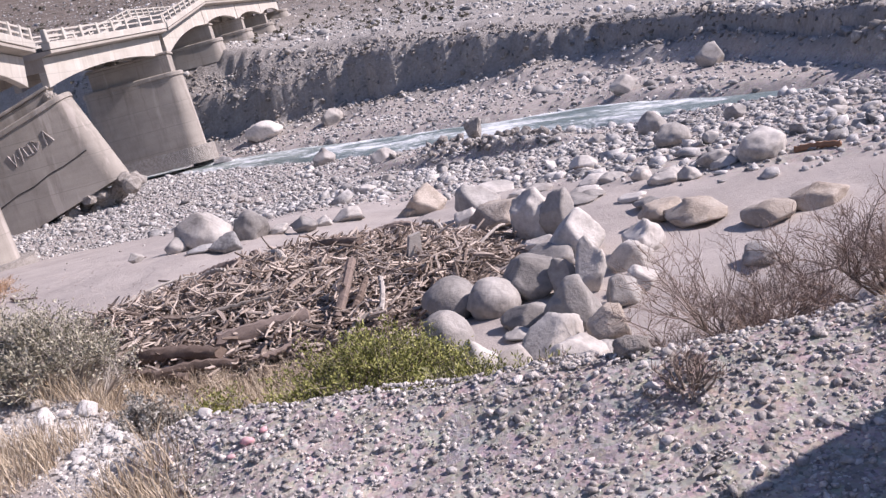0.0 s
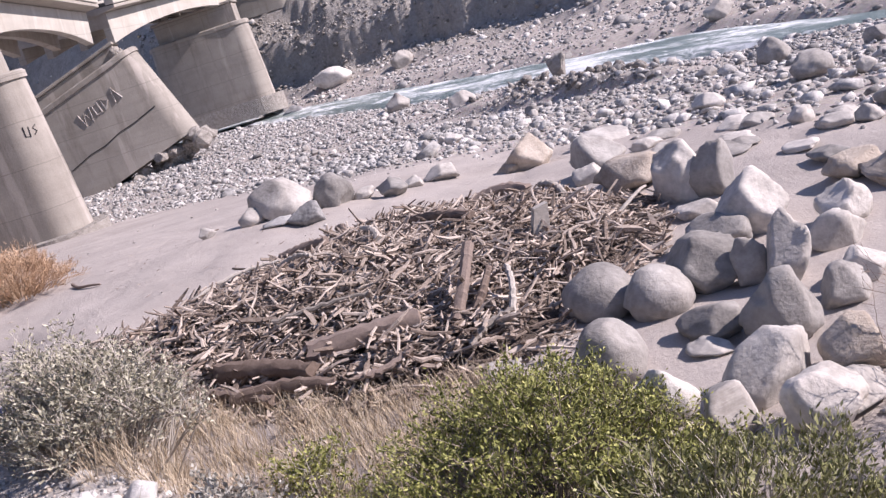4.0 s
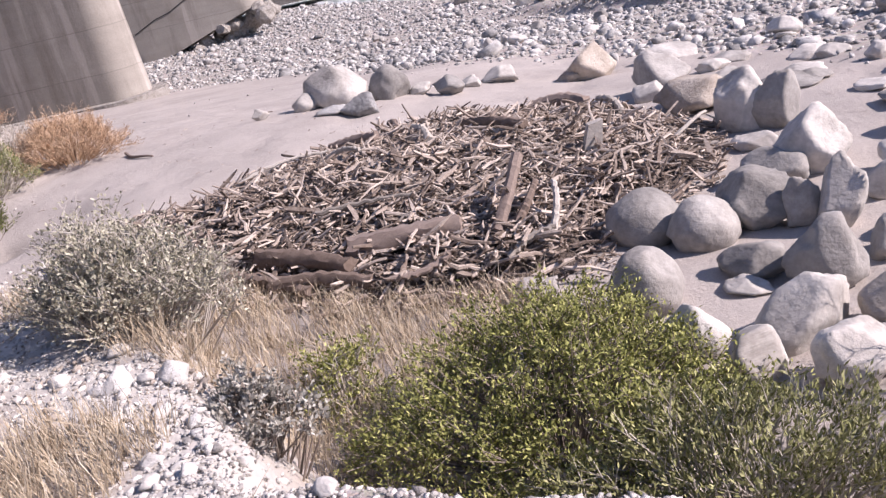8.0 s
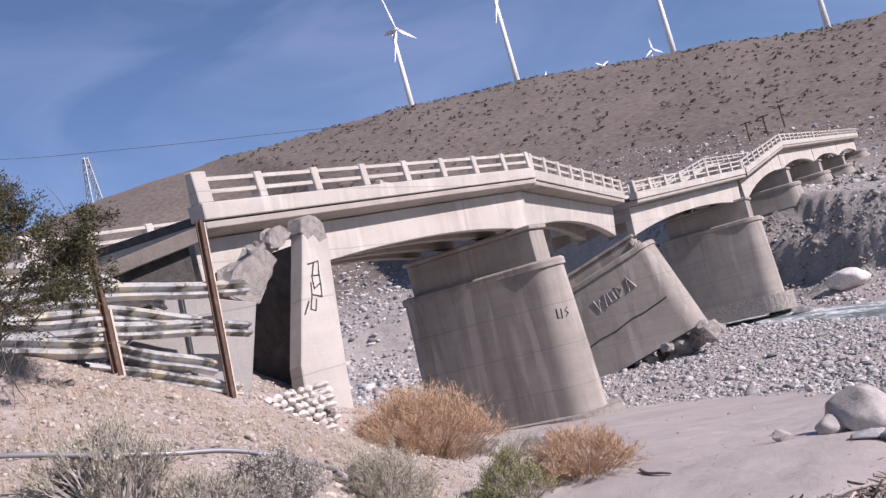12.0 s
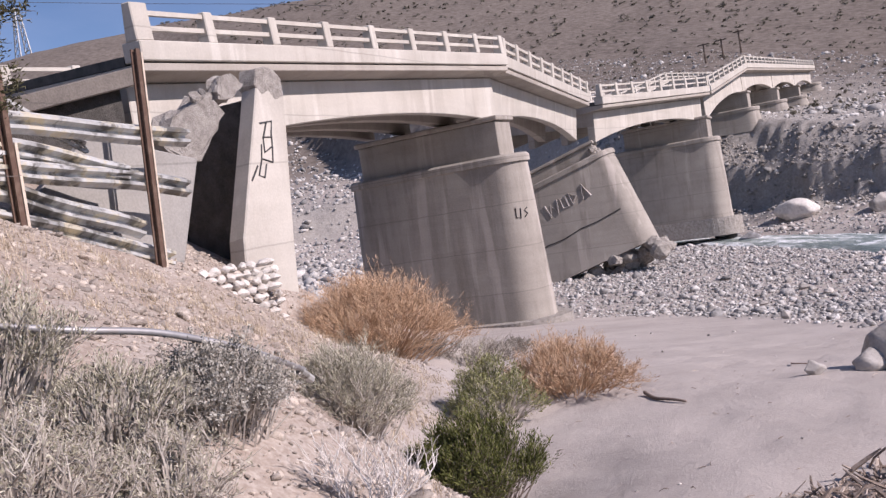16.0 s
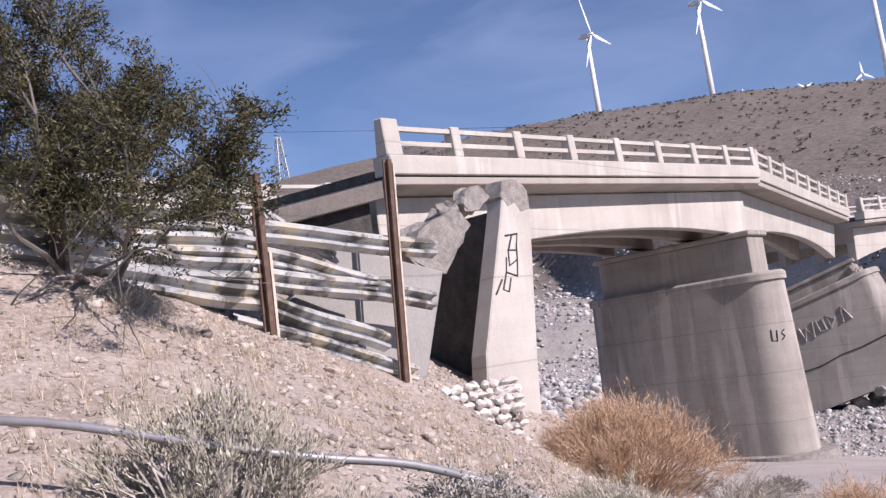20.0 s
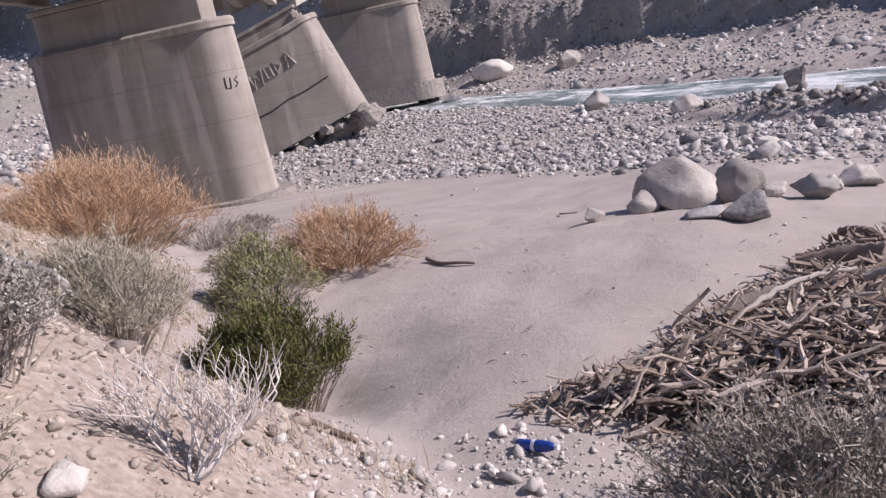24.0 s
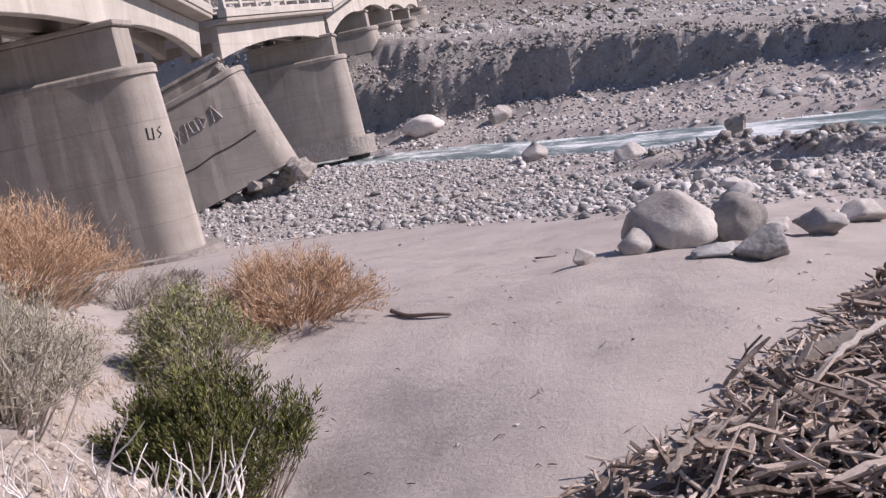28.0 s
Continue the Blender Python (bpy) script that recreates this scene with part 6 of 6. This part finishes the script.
M_WIRE = painted("dark_wire", (0.06, 0.06, 0.065), 0.6, 0.2, (0.05, 0.05, 0.05), 0.2, 1)
M_ROSE = painted("rose_spray_paint", (0.62, 0.33, 0.36), 0.7, 0.0, (0.5, 0.44, 0.41), 0.6, 20)
M_RUSTLOG = wood("rusty_log", (0.24, 0.13, 0.08), (0.31, 0.17, 0.105), (0.38, 0.24, 0.16), whole)
M_POLE = painted("pole_wood", (0.10, 0.075, 0.06), 0.9, 0.0, (0.16, 0.13, 0.11), 0.4, 2)


def smooth_line(pts, k=6):
    """A smooth run through the given places."""
    pts = [Vector(p) for p in pts]
    out = []
    for i in range(len(pts) - 1):
        a, b, c, d = pts[max(i - 1, 0)], pts[i], pts[i + 1], pts[min(i + 2, len(pts) - 1)]
        for j in range(k):
            t = j / k
            out.append(0.5 * ((2 * b) + (c - a) * t + (2 * a - 5 * b + 4 * c - d) * t * t + (3 * b - a - 3 * c + d) * t ** 3))
    return out + [pts[-1]]


hose = thing("pipe", (-8.8, 5.4, gz(-8.8, 5.4)), "long dull grey metal pipe lying over bushes on the slope", "pipe")
q = Soup()
run = [(-10.3, 2.3), (-9.75, 3.1), (-9.2, 3.8), (-8.72, 4.5), (-8.54, 4.9), (-8.48, 5.3), (-8.46, 5.6), (-8.45, 5.9), (-8.95, 6.7)]
lifts = (0.03, 0.20, 0.38, 0.47, 0.48, 0.49, 0.47, 0.44, 0.30)
q.tube(smooth_line([(x, y, gz(x, y) + l) for (x, y), l in zip(run, lifts)]), 0.02, 8)
q.out("tube", M_PIPE, hose, "", True)
q = Soup()
q.tube([(-8.91, 6.63, gz(-8.91, 6.63) + 0.287), (-9.01, 6.80, gz(-9.01, 6.80) + 0.265)], 0.03, 8)
q.out("fitting", M_STEEL, hose, "pale end fitting")

bx, by = -6.84, 7.45
bz = gz(bx, by)
bottle = thing("bottle", (bx, by, bz), "crumpled blue plastic drink bottle lying among the sticks", "bottle")
ax = Vector((0.94, -0.30, 0.08)).normalized()
c = Vector((bx, by, bz + 0.038))
body = [(-0.125, 0.022), (-0.115, 0.031), (-0.06, 0.033), (-0.02, 0.030), (0.03, 0.033), (0.075, 0.030), (0.105, 0.021), (0.125, 0.014)]
q = Soup()
q.tube([c + ax * a for a, r in body], [r for a, r in body], 14)
q.out("body", M_BLUE, bottle, "", True)
q = Soup()
q.tube([c + ax * 0.126, c + ax * 0.148], 0.016, 12)
q.out("cap", M_LABEL, bottle, "white screw cap")
q = Soup()
q.tube([c + ax * -0.012, c + ax * 0.012], 0.0345, 14, False)
q.out("label", M_LABEL, bottle, "white paper label")


def branch(name, pts, r, mat, label):
    q = Soup()
    n = len(smooth_line(pts))
    q.tube(smooth_line(pts), [r * (1 - 0.5 * k / n) for k in range(n)], 7)
    return tagged(q.out(name, mat, None, "", True), label, "branch", "branches on the sand")


def low(x, y, h=0.02):
    return (x, y, gz(x, y) + h)


branch("branch", [low(-9.1, 11.45, 0.03), low(-8.9, 11.3), low(-8.65, 11.22, 0.03), low(-8.5, 11.2, 0.02)], 0.022, M_LOG, "crooked dark branch on the sand")
branch("branch", [low(-10.0, 12.2, 0.03), low(-9.9, 12.0, 0.16), low(-9.7, 12.1, 0.04)], 0.016, M_LOG, "dead twig beside the tan bush")
branch("branch", [low(-7.95, 7.0, 0.03), low(-7.82, 7.04, 0.03), low(-7.68, 7.1, 0.02)], 0.026, M_LOG, "short piece of brown driftwood")
branch("branch", [low(-7.3, 6.9, 0.02), low(-7.15, 6.75, 0.04)], 0.014, M_BLEACH, "short pale stick on the sand")
branch("branch", [low(-8.3, 13.6, 0.02), low(-8.2, 13.4, 0.03), low(-8.05, 13.45, 0.02)], 0.012, M_LOG, "small dead twig on the sand")
branch("branch", [low(-10.9, 13.8, 0.02), low(-10.4, 13.2, 0.05), low(-10.2, 12.9, 0.02)], 0.02, M_BLEACH, "weathered grey branch by the pier")
branch("branch", [(-11.2, 2.9, gz(-11.2, 2.9) + 0.02), (-10.7, 2.95, gz(-10.7, 2.95) + 0.06), (-10.2, 3.0, gz(-10.2, 3.0) + 0.03)], 0.03, M_LOG, "dark dead limb on the slope")
for k, (x, y, r, label) in enumerate(((-7.3, 7.3, 0.055, "white stone on the sand by the bottle"), (-7.0, 7.2, 0.04, "grey stone by the bottle"), (-7.6, 6.9, 0.035, "small pale stone on the sand"), (-6.75, 7.1, 0.06, "flat pale stone on the sand"), (-0.24, 3.67, 0.085, "dark flat stone on the gravel"), (-0.1, 4.0, 0.1, "dark grey stone on the gravel"), (-2.25, 3.8, 0.05, "white stone on the gravel"), (0.9, 4.1, 0.08, "grey stone at the ledge"), (-3.6, 4.7, 0.055, "white rock at the ledge's edge"), (-3.9, 5.0, 0.05, "white rock at the ledge's edge"), (-3.3, 4.2, 0.05, "pale grey rock at the ledge's edge"), (-3.0, 3.9, 0.045, "pale grey rock at the ledge's edge"), (-4.3, 5.3, 0.07, "weathered pale rock at the ledge"), (-7.78, 5.36, 0.11, "pale rock on the slope"))):
    tagged(lump("rock", Vector((x, y, gz(x, y) + r * 0.3)), (r, r * 0.8, r * 0.6), M_WSTONE if k not in (4, 5) else M_CLOD, None, 90 + k, "", 3, 0.25, 0.75), label, "rock", "rocks by the path")
gr = np.random.default_rng(45)
for k in range(34):
    x = float(gr.uniform(-5.4, -2.65))
    y = float(np.interp(x, (-5.6, -4.8, -3.9, -3.3, -2.9, -2.6), (5.6, 5.15, 4.85, 4.45, 4.1, 3.6)) + gr.normal(-0.03, 0.17))
    r = float(np.clip(gr.lognormal(-2.95, 0.4), 0.03, 0.12))
    clod = lump("rock", Vector((x, y, gz(x, y) + r * 0.12)), (r, r * 0.85, r * 0.66), M_LIME, None, 200 + k * 1.7, "", 3, 0.42, 0.62)
    tagged(clod, "chalky white clod on the crumbling ledge", "rock", "chalky clods on the ledge")
rock = lump("painted_rock", Vector((-7.52, 4.9, gz(-7.52, 4.9) + 0.02)), (0.06, 0.055, 0.055), M_WSTONE, None, 131, "", 3, 0.2, 0.8)
tagged(rock, "white rock with dark sprayed marks on the slope", "rock", "rocks by the path")
e = Vector((-6.0, 3.8, 3.8))
c = Vector((-7.52, 4.9, gz(-7.52, 4.9) + 0.03))
u = (e - c).normalized()
w = u.cross(Vector((0, 0, 1))).normalized()
v = w.cross(u)
strokes("sprayed_mark", [[(-0.05, 0.03), (-0.02, -0.02), (0.0, 0.03), (0.03, -0.02)], [(-0.05, -0.04), (0.0, -0.05), (0.05, -0.035)]], 0.004, M_INK, rock, lambda a, b: c + u * 0.056 + w * a * 0.6 + v * b * 0.6)

low_rock = lump("rock", Vector((-6.05, 6.02, gz(-6.05, 6.02) + 0.03)), (0.15, 0.12, 0.11), M_BOULDER, None, 143, "", 4, 0.22, 0.8)
tagged(low_rock, "smooth pale rounded rock at the foot of the ledge", "rock", "rocks by the path")
big = lump("rock", Vector((-5.85, 5.55, gz(-5.85, 5.55) + 0.07)), (0.16, 0.13, 0.12), M_WSTONE, None, 141, "", 4, 0.3, 0.7)
tagged(big, "large whitish rock with brown stains on the bank", "rock", "rocks by the path")
for k, (x, y, r) in enumerate(((-1.89, 3.44, 0.035), (-1.83, 3.50, 0.025), (-1.95, 3.38, 0.022))):
    tagged(lump("painted_stone", Vector((x, y, gz(x, y) + r * 0.3)), (r, r * 0.8, r * 0.6), M_ROSE, None, 150 + k, "", 2, 0.25, 0.75), "small stone sprayed with pink paint", "stone", "painted stones")
log("fallen_log", low(-2.0, 3.93, 0.01), low(-1.85, 4.03, 0.015), 0.024, 0.018, M_LOG, "short piece of dark brown bark on the gravel", 0.01)
log("fallen_log", low(1.65, 12.0, 0.03), low(2.15, 11.8, 0.04), 0.045, 0.035, M_RUSTLOG, "rusty brown log lying on the gravel bar", 0.02)
stub = lump("concrete_stub", Vector((-6.3, 35.4, 0.22)), (0.42, 0.38, 0.62), M_BREAK, None, 161, "", 3, 0.3, 0.66, False)
tagged(stub, "broken block standing in the rapids", "concrete block")

# sprayed marks and stains on the piers
PIERS = [o for o in bpy.data.objects if o.name.startswith("pier")]


def nose(s, z, n=-0.35):
    """A place on the first pier's round nose, q metres round it."""
    r = 0.5 * lerp(1.95, 1.55, (z - 0.05) / 5.37) + 0.006
    q = s / r
    return B(15.1 + r * math.sin(q), n + r * math.cos(q), z)


strokes("graffiti", [[(-0.82, 3.98), (-0.84, 3.68), (-0.70, 3.64), (-0.66, 3.95)], [(-0.42, 3.95), (-0.54, 3.87), (-0.44, 3.76), (-0.56, 3.66)]], 0.02, M_INK, PIERS[0], nose, "dark sprayed marks")
ax2 = Matrix.Rotation(radians(8), 3, "Z") @ Matrix.Rotation(radians(-3), 3, Vector((NX, NY, 0))) @ Matrix.Rotation(radians(-17), 3, Vector((DX, DY, 0)))
b2 = B(31.0, -1.13, 1.12)


def side2(n, z):
    """A place on the leaning pier's near side."""
    r = 0.5 * lerp(1.95, 1.55, z / 4.53) + 0.01
    return b2 + ax2 @ (Vector((DX, DY, 0)) * -r + Vector((NX, NY, 0)) * n + Vector((0, 0, z)))


strokes("graffiti", [[(-3.2, 3.6), (-3.1, 3.0), (-2.9, 3.5), (-2.7, 3.0), (-2.55, 3.65)], [(-2.4, 3.1), (-2.4, 3.6), (-2.1, 3.6), (-2.1, 3.1), (-2.4, 3.1)], [(-1.9, 3.1), (-1.9, 3.65), (-1.6, 3.4), (-1.9, 3.1)], [(-1.35, 3.1), (-1.15, 3.75), (-0.95, 3.1)]], 0.06, M_PALE, PIER_2, side2, "pale sprayed outlines")
strokes("crack", [[(-5.0, 1.7), (-3.8, 1.82), (-3.0, 1.76), (-2.0, 1.88), (-1.2, 1.84), (0.05, 1.92)]], 0.03, M_INK, PIER_2, side2, "long dark crack")
for k in range(24):
    rr = random.Random(300 + k)
    p = b2 + ax2 @ (Vector((DX, DY, 0)) * rr.uniform(-0.9, 0.9) + Vector((NX, NY, 0)) * rr.uniform(-2.8, 1.0) + Vector((0, 0, rr.uniform(-0.75, 0.0))))
    r = rr.uniform(0.34, 0.6)
    lump("broken_footing", p, (r, r, r * 0.8), M_BREAK, PIER_2, 300 + k, "", 2, 0.4, 0.8, False)
for k in range(9):
    rr = random.Random(330 + k)
    p = b2 + ax2 @ (Vector((DX, DY, 0)) * rr.uniform(-0.5, 0.6) + Vector((NX, NY, 0)) * rr.uniform(-1.2, 0.4) + Vector((0, 0, 4.75 + rr.uniform(0, 0.35))))
    lump("broken_top", p, (0.22, 0.2, 0.2), M_BREAK, PIER_2, 340 + k, "", 2, 0.4, 0.75, False)

# ---- far things ----
def turbine(az, el, d, hub, blade, spin, base=1.15, face=1.15):
    a = radians(az)
    p = Vector((-4.6 - math.sin(a) * d, 2.9 + math.cos(a) * d, 4.2 + d * math.tan(radians(el)) - 2))
    top = p.z + hub
    p.z = min(p.z, gz(p.x, p.y)) - 0.5
    hub = top - p.z
    t = thing("wind_turbine", p, "white three-bladed wind turbine on the ridge", "wind turbine", "wind turbines on the ridge")
    q = Soup()
    q.tube([p, p + Vector((0, 0, hub * 0.5)), p + Vector((0, 0, hub))], [base, base * 0.8, base * 0.55], 14)
    q.out("tower", M_TOWER, t, "", True)
    out = Vector((math.sin(a + face), -math.cos(a + face), 0))
    h = p + Vector((0, 0, hub + 0.8))
    q = Soup()
    q.tube([h - out * 3.2, h - out * 1.5, h + out * 1.6], [0.7, 1.0, 0.9], 8)
    q.out("nacelle", M_TOWER, t)
    q = Soup()
    q.tube([h + out * 1.6, h + out * 2.4, h + out * 2.9], [0.9, 0.7, 0.15], 10)
    q.out("hub", M_TOWER, t)
    w = Vector((-out.y, out.x, 0))
    for k in range(3):
        b = radians(spin + 120 * k)
        d3 = w * math.cos(b) + Vector((0, 0, 1)) * math.sin(b)
        s3 = d3.cross(out)
        c3 = h + out * 2.0
        q = Soup()
        q.rings([[c3 + d3 * r + s3 * i * wd + out * j for i, j in ((-1, 0), (0, 0.12), (1, 0), (0, -0.12))] for r, wd in ((0.4, 0.3), (blade * 0.25, 0.75), (blade * 0.7, 0.45), (blade, 0.12))])
        q.out("blade", M_TOWER, t)


turbine(42.5, 13.2, 345, 33, 17, 118)
turbine(35.8, 12.8, 345, 39, 17, 238)
turbine(26.4, 11.7, 345, 39, 17, 100)
turbine(18.0, 10.3, 345, 39, 17, 75)
turbine(27.75, 11.9, 620, 9, 8, 95, 0.7, 0.6)
turbine(30.8, 12.3, 640, 4, 6, 150, 0.6, 0.6)
turbine(34.3, 12.6, 660, 4, 6, 70, 0.6, 0.6)


def lattice_tower(az, el, d, h):
    a = radians(az)
    p = Vector((-4.6 - math.sin(a) * d, 2.9 + math.cos(a) * d, 4.2 + d * math.tan(radians(el))))
    h += p.z - min(p.z, gz(p.x, p.y))
    p.z = min(p.z, gz(p.x, p.y)) - 0.2
    t = thing("power_pylon", p, "steel lattice power pylon on the skyline", "pylon")
    q = Soup()
    for i, j in ((-1, -1), (1, -1), (1, 1), (-1, 1)):
        q.tube([p + Vector((i * h * 0.11, j * h * 0.11, 0)), p + Vector((i * h * 0.03, j * h * 0.03, h))], h * 0.011, 4)
    for k in range(8):
        z0, z1 = h * k / 8, h * (k + 1) / 8
        w0, w1 = h * (0.11 - 0.01 * k), h * (0.11 - 0.01 * (k + 1))
        for sx in (-1, 1):
            q.tube([p + Vector((-w0, sx * w0, z0)), p + Vector((w1, sx * w1, z1))], h * 0.007, 3)
            q.tube([p + Vector((w0, sx * w0, z0)), p + Vector((-w1, sx * w1, z1))], h * 0.007, 3)
    q.out("frame", M_STEEL, t)
    q = Soup()
    for z, w in ((0.78, 0.16), (0.9, 0.12)):
        q.tube([p + Vector((-w * h, -w * h, z * h)), p + Vector((w * h, w * h, z * h))], h * 0.006, 4)
    q.out("cross_arm", M_STEEL, t)


lattice_tower(62.3, 11.6, 330, 19.5)
wire = Soup()
wire.tube([(-4.6 - math.sin(radians(az)) * 260, 2.9 + math.cos(radians(az)) * 260, 4.2 + 260 * math.tan(radians(el))) for az, el in ((80, 16.8), (72, 15.9), (64, 15.2), (56, 14.5), (48, 13.6), (40, 12.2))], 0.07, 4)
tagged(wire.out("power_line", M_WIRE), "thin dark power line across the sky", "power line")


def on_hill(az, el):
    """Where the sight line from the path's end at that azimuth and elevation meets the hillside."""
    a = radians(az)
    for d in range(70, 330):
        p = Vector((-4.6 - math.sin(a) * d, 2.9 + math.cos(a) * d, 0))
        p.z = gz(p.x, p.y)
        if p.z >= 4.2 + d * math.tan(radians(el)):
            break
    return p, d


for az, el, top in ((21.3, 6.1, 7.45), (23.3, 5.95, 7.0), (22.3, 6.0, 6.95)):
    p, d = on_hill(az, el)
    h = max(4.2 + d * math.tan(radians(top)) - p.z, 3.0)
    pole = thing("utility_pole", p, "dark wooden utility pole on the slope beyond the bridge", "utility pole", "utility poles")
    q = Soup()
    q.tube([p - Vector((0, 0, 0.3)), p + Vector((0, 0, h))], [0.17, 0.12], 8)
    q.out("shaft", M_POLE, pole)
    q = Soup()
    q.box([p + Vector((0, 0, h * 0.93)) + Vector((i * 0.9, j * 0.07, k * 0.08)) for k in (-1, 1) for i, j in ((-1, -1), (1, -1), (1, 1), (-1, 1))])
    q.out("cross_arm", M_POLE, pole)


# small twigs and bits of bark strewn over the sand
rr = random.Random(411)
q = Soup()
for k in range(260):
    x, y = rr.uniform(-10.5, -5.5), rr.uniform(6.6, 13)
    if rr.random() > 0.25 + 0.75 * math.exp(-max(0.0, -pile_depth(x, y)) / 0.8) and rr.random() > 0.2:
        continue
    a, L = rr.uniform(0, 3.14), rr.uniform(0.02, 0.085)
    u = Vector((math.cos(a), math.sin(a), 0)) * L / 2
    c = Vector((x, y, gz(x, y) + 0.006))
    q.tube([c - u, c + Vector((0, 0, rr.uniform(0, 0.015))), c + u], [0.002, 0.004, 0.002], 4)
tagged(q.out("twig_litter", M_STICK), "twigs and bark strewn over the sand", "twigs", kind="stuff")
